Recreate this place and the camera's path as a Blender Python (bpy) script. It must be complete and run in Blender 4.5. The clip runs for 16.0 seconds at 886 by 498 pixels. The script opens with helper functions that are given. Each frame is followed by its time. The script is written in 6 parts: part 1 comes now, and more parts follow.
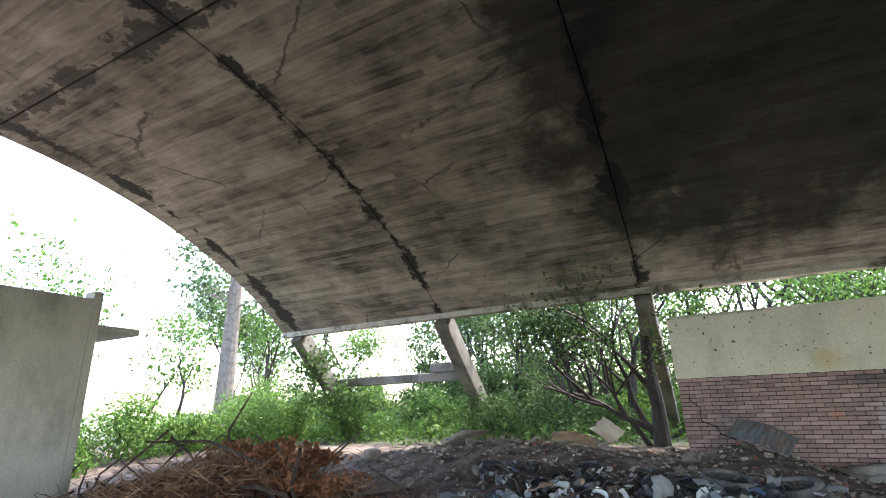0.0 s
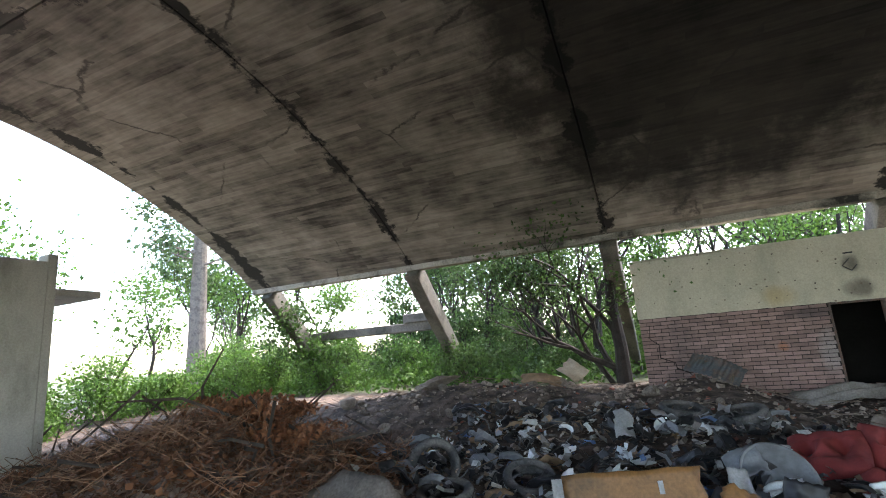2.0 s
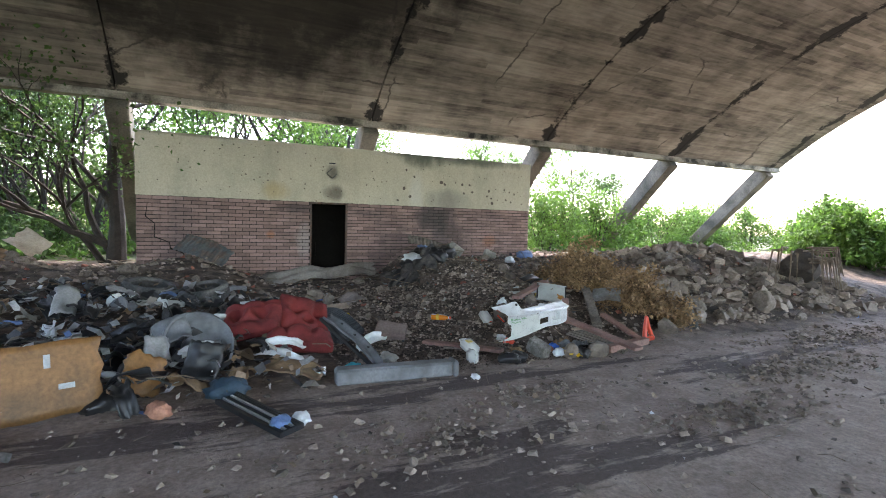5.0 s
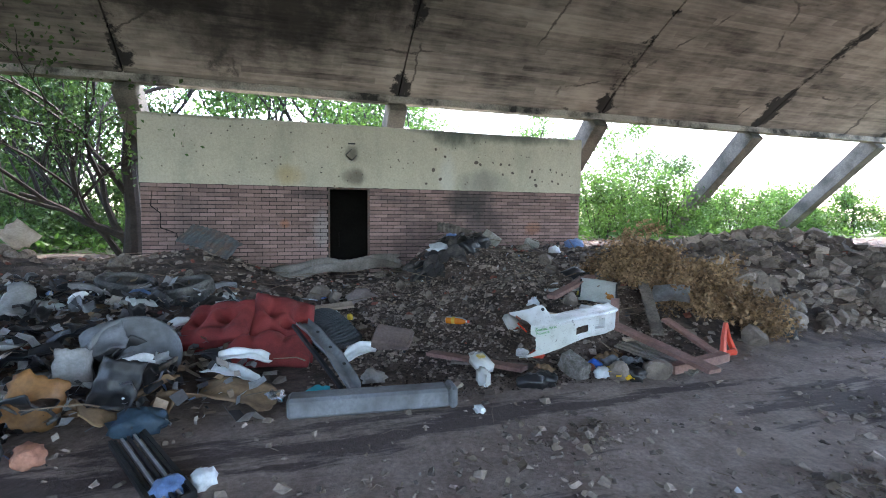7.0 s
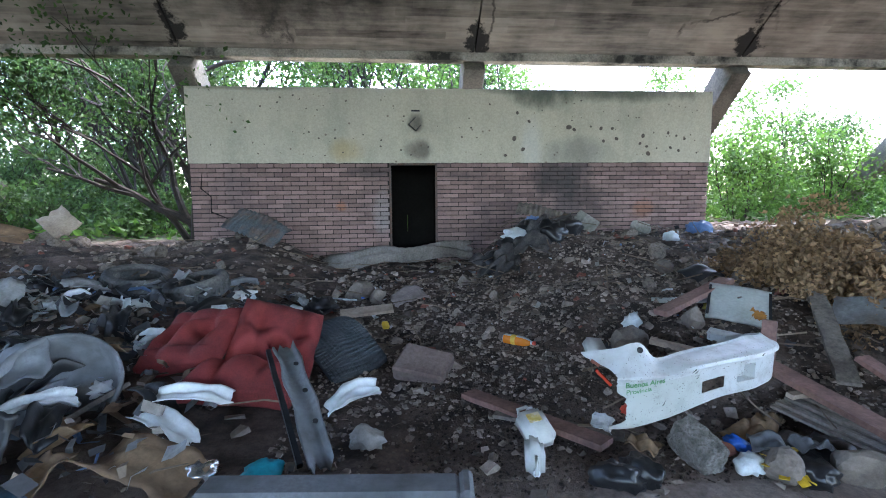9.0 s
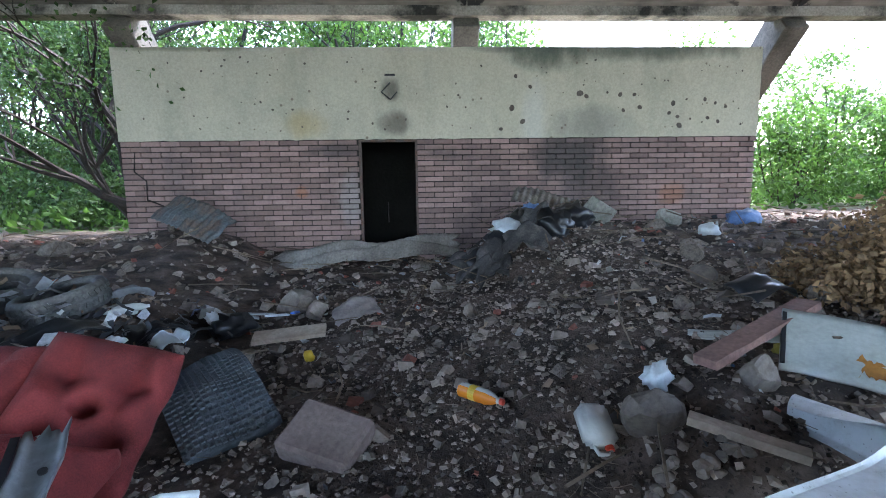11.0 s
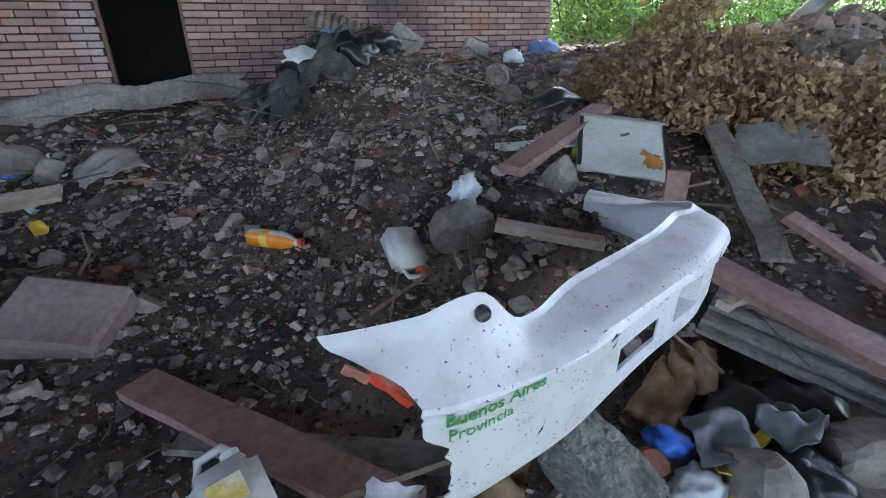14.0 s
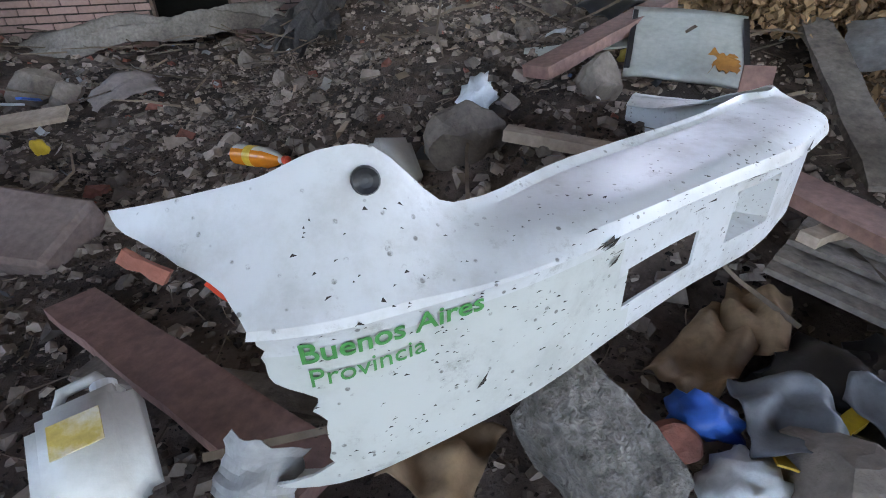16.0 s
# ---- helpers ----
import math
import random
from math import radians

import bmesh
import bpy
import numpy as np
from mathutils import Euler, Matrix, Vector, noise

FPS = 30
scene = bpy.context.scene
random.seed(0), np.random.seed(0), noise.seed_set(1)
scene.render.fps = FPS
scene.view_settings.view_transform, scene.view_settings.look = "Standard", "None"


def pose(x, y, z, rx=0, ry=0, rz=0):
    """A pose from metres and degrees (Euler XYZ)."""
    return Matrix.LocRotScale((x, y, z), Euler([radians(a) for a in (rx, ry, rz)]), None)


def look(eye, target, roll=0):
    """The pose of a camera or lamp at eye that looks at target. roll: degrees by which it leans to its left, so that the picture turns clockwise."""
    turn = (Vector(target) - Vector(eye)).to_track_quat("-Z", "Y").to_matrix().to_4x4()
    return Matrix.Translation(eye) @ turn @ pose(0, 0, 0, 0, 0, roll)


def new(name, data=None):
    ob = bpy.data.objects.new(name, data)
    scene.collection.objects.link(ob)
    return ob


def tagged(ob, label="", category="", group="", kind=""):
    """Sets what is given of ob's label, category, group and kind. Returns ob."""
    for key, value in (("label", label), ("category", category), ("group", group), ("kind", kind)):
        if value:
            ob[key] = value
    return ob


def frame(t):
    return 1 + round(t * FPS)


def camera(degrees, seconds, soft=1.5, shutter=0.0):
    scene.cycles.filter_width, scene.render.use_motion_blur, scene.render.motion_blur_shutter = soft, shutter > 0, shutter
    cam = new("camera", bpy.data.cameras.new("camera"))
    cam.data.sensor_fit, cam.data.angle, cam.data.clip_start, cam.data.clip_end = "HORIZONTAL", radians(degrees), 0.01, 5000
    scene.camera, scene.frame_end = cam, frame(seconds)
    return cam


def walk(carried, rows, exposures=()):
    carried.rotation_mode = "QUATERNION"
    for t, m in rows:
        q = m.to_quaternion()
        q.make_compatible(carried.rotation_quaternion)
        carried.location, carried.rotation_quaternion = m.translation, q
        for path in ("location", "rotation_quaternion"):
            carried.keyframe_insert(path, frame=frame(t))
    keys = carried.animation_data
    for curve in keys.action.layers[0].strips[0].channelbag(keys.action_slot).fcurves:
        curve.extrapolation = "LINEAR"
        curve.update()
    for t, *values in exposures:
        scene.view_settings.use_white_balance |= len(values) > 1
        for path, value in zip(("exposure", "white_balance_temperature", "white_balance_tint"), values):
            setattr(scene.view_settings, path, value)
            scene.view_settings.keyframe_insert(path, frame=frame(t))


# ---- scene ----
cam = camera(85.0, 16.0, 1.0)
PATH = [
    (0, (-2.731, -10.743, 1.714), (-3.590, -9.042, 2.321), -2.11),
    (0.5, (-2.728, -10.748, 1.713), (-3.743, -9.191, 2.450), -2.45),
    (1, (-2.729, -10.745, 1.707), (-3.839, -9.217, 2.365), -4.18),
    (1.5, (-2.727, -10.737, 1.705), (-3.762, -9.117, 2.259), -4.98),
    (2, (-2.711, -10.722, 1.699), (-3.492, -8.927, 2.109), -4.54),
    (2.5, (-2.645, -10.662, 1.647), (-3.114, -8.727, 1.838), -3.68),
    (3, (-2.597, -10.562, 1.562), (-2.705, -8.566, 1.622), -1.89),
    (3.5, (-2.508, -10.400, 1.551), (-2.072, -8.448, 1.577), 0.10),
    (4, (-2.168, -10.590, 1.530), (-1.285, -8.795, 1.520), 1.54),
    (4.2, (-2.129, -10.581, 1.545), (-1.223, -8.799, 1.515), 1.60),
    (6.5, (-0.869, -10.303, 1.457), (-0.223, -8.415, 1.315), 0.33),
    (7, (-0.750, -9.571, 1.449), (-0.139, -7.671, 1.316), 0.48),
    (7.5, (-0.543, -9.115, 1.490), (-0.045, -7.185, 1.329), -0.12),
    (8, (-0.343, -8.742, 1.484), (0.035, -6.786, 1.305), 0.06),
    (8.5, (-0.094, -8.463, 1.456), (0.166, -6.490, 1.258), -0.22),
    (11, (0.836, -6.776, 1.382), (0.923, -4.796, 1.116), -0.77),
    (11.5, (0.863, -6.566, 1.317), (1.156, -4.609, 1.031), -1.03),
    (12, (0.862, -6.406, 1.305), (1.454, -4.522, 0.990), -0.79),
    (12.5, (0.891, -6.408, 1.299), (1.691, -4.610, 0.942), -0.03),
    (13, (0.921, -6.433, 1.261), (1.840, -4.728, 0.765), 0.54),
    (13.5, (0.981, -6.470, 1.170), (1.865, -4.807, 0.496), 0.22),
    (14, (1.030, -6.465, 1.096), (1.758, -4.791, 0.279), -0.66),
    (14.5, (1.109, -6.432, 1.016), (1.802, -4.758, 0.167), -0.88),
    (15, (1.193, -6.350, 0.880), (1.850, -4.678, 0.002), -0.97),
    (15.5, (1.278, -6.311, 0.824), (1.875, -4.640, -0.099), -1.45),
    (16, (1.337, -6.302, 0.817), (1.798, -4.610, -0.145), -2.57),
]
walk(cam, [(t, look(eye, target, roll)) for t, eye, target, roll in PATH],
     [(0.0, 3.85, 6800, 14), (1.5, 3.62, 6800, 14), (2.5, 3.4, 7000, 14), (4.2, 3.85, 7200, 14), (7.0, 3.8, 6280, 14), (11.0, 3.95, 5950, 14), (14.0, 3.95, 6350, 19), (15.0, 4.05, 6600, 20), (16.0, 4.03, 6900, 21)])

# ---- light ----
world = bpy.data.worlds.new("overcast_sky")
scene.world = world
world.use_nodes = True
wn = world.node_tree.nodes
sky = wn.new("ShaderNodeTexSky")
sky.sky_type, sky.sun_disc = "NISHITA", False
sky.sun_elevation, sky.sun_rotation = radians(55), radians(20)
sky.air_density, sky.dust_density = 1.0, 2.0
wn["Background"].inputs["Strength"].default_value = 0.15
world.node_tree.links.new(sky.outputs[0], wn["Background"].inputs["Color"])
sun = new("sun", bpy.data.lights.new("sun", "SUN"))
sun.data.energy, sun.data.angle, sun.data.color = 1.5, radians(20), (1.0, 0.97, 0.93)
sun.matrix_world = look((0, 0, 30), (-8, -16, 0))


# ---- materials ----
def mat(name, base, rough=0.85, var=0.35, scale=6.0, fine=45.0, bump=0.25, dist=0.02, metal=0.0, other=None, mix_lo=0.45,
        mix_hi=0.65, island=0.0, obrand=0.0, spec=0.4, coords="Object", translucent=0.0):
    """A surface with colour that varies at two scales, a second colour in patches, and fine relief."""
    m = bpy.data.materials.new(name)
    m.use_nodes = True
    nt = m.node_tree
    n, l = nt.nodes, nt.links
    b = n["Principled BSDF"]
    tc = n.new("ShaderNodeTexCoord")
    big, small = n.new("ShaderNodeTexNoise"), n.new("ShaderNodeTexNoise")
    for tex, s in ((big, scale), (small, fine)):
        tex.inputs["Scale"].default_value = s
        tex.inputs["Detail"].default_value = 5.0
        tex.inputs["Roughness"].default_value = 0.6
        l.new(tc.outputs[coords], tex.inputs["Vector"])
    ramp = n.new("ShaderNodeValToRGB")
    ramp.color_ramp.elements[0].position, ramp.color_ramp.elements[1].position = mix_lo, mix_hi
    c2 = other or tuple(c * (1 - var) for c in base)
    ramp.color_ramp.elements[0].color, ramp.color_ramp.elements[1].color = (*base, 1), (*c2, 1)
    l.new(big.outputs["Fac"], ramp.inputs["Fac"])
    grain = n.new("ShaderNodeMapRange")
    grain.inputs["From Min"].default_value, grain.inputs["From Max"].default_value = 0.3, 0.7
    grain.inputs["To Min"].default_value, grain.inputs["To Max"].default_value = 1 - var, 1 + var * 0.5
    l.new(small.outputs["Fac"], grain.inputs["Value"])
    mul = n.new("ShaderNodeMix")
    mul.data_type, mul.blend_type = "RGBA", "MULTIPLY"
    mul.inputs["Factor"].default_value = 1.0
    l.new(ramp.outputs["Color"], mul.inputs["A"])
    l.new(grain.outputs["Result"], mul.inputs["B"])
    col = mul.outputs["Result"]
    if island or obrand:
        if island:
            src = n.new("ShaderNodeNewGeometry").outputs["Random Per Island"]
        else:
            src = n.new("ShaderNodeObjectInfo").outputs["Random"]
        rr = n.new("ShaderNodeMapRange")
        amount = island or obrand
        rr.inputs["To Min"].default_value, rr.inputs["To Max"].default_value = 1 - amount, 1 + amount
        l.new(src, rr.inputs["Value"])
        m2 = n.new("ShaderNodeMix")
        m2.data_type, m2.blend_type = "RGBA", "MULTIPLY"
        m2.inputs["Factor"].default_value = 1.0
        l.new(col, m2.inputs["A"])
        l.new(rr.outputs["Result"], m2.inputs["B"])
        col = m2.outputs["Result"]
    l.new(col, b.inputs["Base Color"])
    b.inputs["Roughness"].default_value = rough
    b.inputs["Metallic"].default_value = metal
    b.inputs["Specular IOR Level"].default_value = spec
    if bump:
        bp = n.new("ShaderNodeBump")
        bp.inputs["Strength"].default_value, bp.inputs["Distance"].default_value = bump, dist
        l.new(small.outputs["Fac"], bp.inputs["Height"])
        l.new(bp.outputs["Normal"], b.inputs["Normal"])
    if translucent:
        tr = n.new("ShaderNodeBsdfTranslucent")
        l.new(col, tr.inputs["Color"])
        add = n.new("ShaderNodeMixShader")
        add.inputs["Fac"].default_value = translucent
        l.new(b.outputs[0], add.inputs[1])
        l.new(tr.outputs[0], add.inputs[2])
        l.new(add.outputs[0], n["Material Output"].inputs["Surface"])
    return m


def shell_material():
    """Board-marked concrete: boards run along the vault, dark leaks at the joints between bays."""
    m = bpy.data.materials.new("board_marked_concrete")
    m.use_nodes = True
    n, l = m.node_tree.nodes, m.node_tree.links
    b = n["Principled BSDF"]
    uv = n.new("ShaderNodeUVMap")
    sep = n.new("ShaderNodeSeparateXYZ")
    l.new(uv.outputs["UV"], sep.inputs[0])

    def math_node(op, a, c=None):
        k = n.new("ShaderNodeMath")
        k.operation = op
        for i, v in enumerate((a, c)):
            if v is None:
                continue
            if isinstance(v, (int, float)):
                k.inputs[i].default_value = v
            else:
                l.new(v, k.inputs[i])
        return k.outputs[0]

    row = math_node("FLOOR", math_node("MULTIPLY", sep.outputs[1], 1 / 0.145))
    wn1 = n.new("ShaderNodeTexWhiteNoise")
    wn1.noise_dimensions = "1D"
    l.new(row, wn1.inputs["W"])
    colm = math_node("FLOOR", math_node("ADD", math_node("MULTIPLY", sep.outputs[0], 1 / 2.6), math_node("MULTIPLY", wn1.outputs["Value"], 3.0)))
    both = n.new("ShaderNodeCombineXYZ")
    l.new(row, both.inputs[0])
    l.new(colm, both.inputs[1])
    wn2 = n.new("ShaderNodeTexWhiteNoise")
    l.new(both.outputs[0], wn2.inputs["Vector"])
    stretch = n.new("ShaderNodeMapping")
    stretch.inputs["Scale"].default_value = (1.2, 9.0, 1.0)
    l.new(uv.outputs["UV"], stretch.inputs["Vector"])
    grain = n.new("ShaderNodeTexNoise")
    grain.inputs["Scale"].default_value, grain.inputs["Detail"].default_value = 1.5, 6.0
    l.new(stretch.outputs[0], grain.inputs["Vector"])
    blot = n.new("ShaderNodeTexNoise")
    blot.inputs["Scale"].default_value, blot.inputs["Detail"].default_value = 0.55, 6.0
    blot.inputs["Roughness"].default_value = 0.65
    l.new(uv.outputs["UV"], blot.inputs["Vector"])
    ramp = n.new("ShaderNodeValToRGB")
    ramp.color_ramp.elements[0].position, ramp.color_ramp.elements[1].position = 0.36, 0.66
    ramp.color_ramp.elements[0].color, ramp.color_ramp.elements[1].color = (0.055, 0.046, 0.038, 1), (0.40, 0.35, 0.29, 1)
    mixv = math_node("ADD", math_node("MULTIPLY", grain.outputs["Fac"], 0.25), math_node("MULTIPLY", blot.outputs["Fac"], 0.64))
    mixv = math_node("ADD", mixv, math_node("MULTIPLY", wn2.outputs["Value"], 0.11))
    l.new(mixv, ramp.inputs["Fac"])
    # leaks beside the joints, ragged in outline
    across = math_node("ABSOLUTE", math_node("SUBTRACT", math_node("FRACT", math_node("MULTIPLY", math_node("ADD", sep.outputs[0], 400 * BAY - MIDX + BAY / 2), 1 / BAY)), 0.5))
    rag = n.new("ShaderNodeTexNoise")
    rag.inputs["Scale"].default_value, rag.inputs["Detail"].default_value = 0.9, 7.0
    rag.inputs["Roughness"].default_value = 0.7
    l.new(uv.outputs["UV"], rag.inputs["Vector"])
    leak = n.new("ShaderNodeMapRange")
    leak.inputs["From Min"].default_value, leak.inputs["From Max"].default_value = 0.0, 0.02
    l.new(math_node("SUBTRACT", math_node("MULTIPLY", math_node("MAXIMUM", math_node("SUBTRACT", rag.outputs["Fac"], 0.44), 0.0), 0.40), across), leak.inputs["Value"])
    mixc = n.new("ShaderNodeMix")
    mixc.data_type = "RGBA"
    l.new(leak.outputs["Result"], mixc.inputs["Factor"])
    l.new(ramp.outputs["Color"], mixc.inputs["A"])
    mixc.inputs["B"].default_value = (0.018, 0.016, 0.014, 1)
    along = math_node("ABSOLUTE", math_node("SUBTRACT", sep.outputs[1], 51.02))
    leak2 = n.new("ShaderNodeMapRange")
    leak2.inputs["From Min"].default_value, leak2.inputs["From Max"].default_value = 0.0, 0.06
    l.new(math_node("SUBTRACT", math_node("MULTIPLY", math_node("MAXIMUM", math_node("SUBTRACT", rag.outputs["Fac"], 0.42), 0.0), 2.2), along), leak2.inputs["Value"])
    mixl = n.new("ShaderNodeMix")
    mixl.data_type = "RGBA"
    l.new(math_node("MULTIPLY", leak2.outputs["Result"], 0.8), mixl.inputs["Factor"])
    l.new(mixc.outputs["Result"], mixl.inputs["A"])
    mixl.inputs["B"].default_value = (0.03, 0.028, 0.027, 1)
    mixc = mixl
    # blackened concrete over the building, with the dimness of the inner vault painted in
    du = math_node("MULTIPLY", math_node("SUBTRACT", sep.outputs[0], -1.3), 1 / 3.7)
    dv = math_node("MULTIPLY", math_node("SUBTRACT", sep.outputs[1], 54.8), 1 / 4.4)
    shade_stain = n.new("ShaderNodeMapRange")
    shade_stain.interpolation_type = "SMOOTHSTEP"
    shade_stain.inputs["From Min"].default_value, shade_stain.inputs["From Max"].default_value = 1.5, 0.6
    l.new(math_node("ADD", math_node("ADD", math_node("MULTIPLY", du, du), math_node("MULTIPLY", dv, dv)), math_node("MULTIPLY", math_node("SUBTRACT", rag.outputs["Fac"], 0.5), 2.2)), shade_stain.inputs["Value"])
    mixs = n.new("ShaderNodeMix")
    mixs.data_type, mixs.blend_type = "RGBA", "MULTIPLY"
    l.new(math_node("MULTIPLY", shade_stain.outputs["Result"], 0.95), mixs.inputs["Factor"])
    l.new(mixc.outputs["Result"], mixs.inputs["A"])
    mixs.inputs["B"].default_value = (0.1, 0.093, 0.086, 1)
    mixc = mixs
    crk = n.new("ShaderNodeTexVoronoi")
    crk.feature = "DISTANCE_TO_EDGE"
    crk.inputs["Scale"].default_value = 0.34
    warp = n.new("ShaderNodeVectorMath")
    warp.operation = "ADD"
    wsc = n.new("ShaderNodeVectorMath")
    wsc.operation = "SCALE"
    wsc.inputs["Scale"].default_value = 0.5
    l.new(rag.outputs["Color"], wsc.inputs[0])
    l.new(uv.outputs["UV"], warp.inputs[0])
    l.new(wsc.outputs[0], warp.inputs[1])
    l.new(warp.outputs[0], crk.inputs["Vector"])
    thin = n.new("ShaderNodeMapRange")
    thin.inputs["From Min"].default_value, thin.inputs["From Max"].default_value = 0.012, 0.003
    l.new(crk.outputs["Distance"], thin.inputs["Value"])
    keep = n.new("ShaderNodeMapRange")
    keep.inputs["From Min"].default_value, keep.inputs["From Max"].default_value = 0.5, 0.56
    l.new(blot.outputs["Fac"], keep.inputs["Value"])
    mixk = n.new("ShaderNodeMix")
    mixk.data_type = "RGBA"
    l.new(math_node("MULTIPLY", math_node("MULTIPLY", thin.outputs["Result"], keep.outputs["Result"]), 0.75), mixk.inputs["Factor"])
    l.new(mixc.outputs["Result"], mixk.inputs["A"])
    mixk.inputs["B"].default_value = (0.03, 0.026, 0.022, 1)
    l.new(mixk.outputs["Result"], b.inputs["Base Color"])
    b.inputs["Roughness"].default_value = 0.9
    edge = math_node("ABSOLUTE", math_node("SUBTRACT", math_node("FRACT", math_node("MULTIPLY", sep.outputs[1], 1 / 0.145)), 0.5))
    bp = n.new("ShaderNodeBump")
    bp.inputs["Strength"].default_value, bp.inputs["Distance"].default_value = 0.5, 0.02
    l.new(math_node("ADD", math_node("MULTIPLY", math_node("GREATER_THAN", edge, 0.46), 0.5), grain.outputs["Fac"]), bp.inputs["Height"])
    l.new(bp.outputs["Normal"], b.inputs["Normal"])
    return m


def noise_node(n, l, vec, scale, detail=6.0, rough_=0.6):
    t = n.new("ShaderNodeTexNoise")
    t.inputs["Scale"].default_value, t.inputs["Detail"].default_value, t.inputs["Roughness"].default_value = scale, detail, rough_
    l.new(vec, t.inputs["Vector"])
    return t.outputs["Fac"]


def range_node(n, l, value, a, b, c=0.0, d=1.0, smooth=True):
    r = n.new("ShaderNodeMapRange")
    r.interpolation_type = "SMOOTHSTEP" if smooth else "LINEAR"
    for k, v in (("From Min", a), ("From Max", b), ("To Min", c), ("To Max", d)):
        r.inputs[k].default_value = v
    l.new(value, r.inputs["Value"])
    return r.outputs["Result"]


def calc_node(n, l, op, a, c=None):
    k = n.new("ShaderNodeMath")
    k.operation = op
    for i, v in enumerate((a, c)):
        if v is None:
            continue
        if isinstance(v, (int, float)):
            k.inputs[i].default_value = v
        else:
            l.new(v, k.inputs[i])
    return k.outputs[0]


def mix_node(n, l, fac, a, b, mode="MIX"):
    m = n.new("ShaderNodeMix")
    m.data_type, m.blend_type = "RGBA", mode
    for key, v in (("Factor", fac), ("A", a), ("B", b)):
        if isinstance(v, (int, float)):
            m.inputs[key].default_value = v
        elif isinstance(v, tuple):
            m.inputs[key].default_value = (*v, 1)
        else:
            l.new(v, m.inputs[key])
    return m.outputs["Result"]


def soil_material():
    """Pale trodden dirt on the lane, dark crumbly soil on the heaps, grass outside the vault."""
    m = bpy.data.materials.new("dirt_and_soil")
    m.use_nodes = True
    n, l = m.node_tree.nodes, m.node_tree.links
    b = n["Principled BSDF"]
    vec = n.new("ShaderNodeTexCoord").outputs["Object"]
    sep = n.new("ShaderNodeSeparateXYZ")
    l.new(vec, sep.inputs[0])
    big, mid, fine = noise_node(n, l, vec, 0.6), noise_node(n, l, vec, 3.5), noise_node(n, l, vec, 26, 8, 0.7)
    wob = calc_node(n, l, "ADD", sep.outputs[1], calc_node(n, l, "MULTIPLY", big, 1.6))
    dirt = mix_node(n, l, range_node(n, l, mid, 0.35, 0.68), (0.225, 0.165, 0.137), (0.325, 0.255, 0.215))
    lanes = n.new("ShaderNodeMapping")
    lanes.inputs["Scale"].default_value = (0.3, 1.5, 1.0)
    lanes.inputs["Rotation"].default_value = (0, 0, 0.25)
    l.new(vec, lanes.inputs["Vector"])
    wet = range_node(n, l, noise_node(n, l, lanes.outputs[0], 0.9, 8, 0.7), 0.52, 0.58)
    dirt = mix_node(n, l, wet, dirt, (0.085, 0.06, 0.052))
    soil = mix_node(n, l, range_node(n, l, mid, 0.35, 0.68), (0.032, 0.022, 0.017), (0.15, 0.107, 0.083))
    col = mix_node(n, l, range_node(n, l, wob, -5.4, -4.4), dirt, soil)
    out = calc_node(n, l, "MAXIMUM", range_node(n, l, wob, 2.2, 3.6), range_node(n, l, wob, -18.5, -20.5))
    grass = mix_node(n, l, mid, (0.05, 0.07, 0.025), (0.085, 0.09, 0.045))
    col = mix_node(n, l, out, col, grass)
    col = mix_node(n, l, 1.0, col, range_node(n, l, fine, 0.3, 0.7, 0.6, 1.25, False), "MULTIPLY")
    l.new(col, b.inputs["Base Color"])
    b.inputs["Roughness"].default_value = 0.95
    bp = n.new("ShaderNodeBump")
    bp.inputs["Strength"].default_value, bp.inputs["Distance"].default_value = 0.7, 0.03
    l.new(calc_node(n, l, "ADD", fine, mid), bp.inputs["Height"])
    l.new(bp.outputs["Normal"], b.inputs["Normal"])
    return m


def blob(n, l, sep, x, z, rx, rz, rag):
    """A ragged spot on the wall round x, z."""
    dx = calc_node(n, l, "DIVIDE", calc_node(n, l, "SUBTRACT", sep.outputs[0], x), rx)
    dz = calc_node(n, l, "DIVIDE", calc_node(n, l, "SUBTRACT", sep.outputs[2], z), rz)
    r2 = calc_node(n, l, "ADD", calc_node(n, l, "MULTIPLY", dx, dx), calc_node(n, l, "MULTIPLY", dz, dz))
    return range_node(n, l, calc_node(n, l, "ADD", r2, calc_node(n, l, "MULTIPLY", rag, 1.6)), 1.75, 0.75)


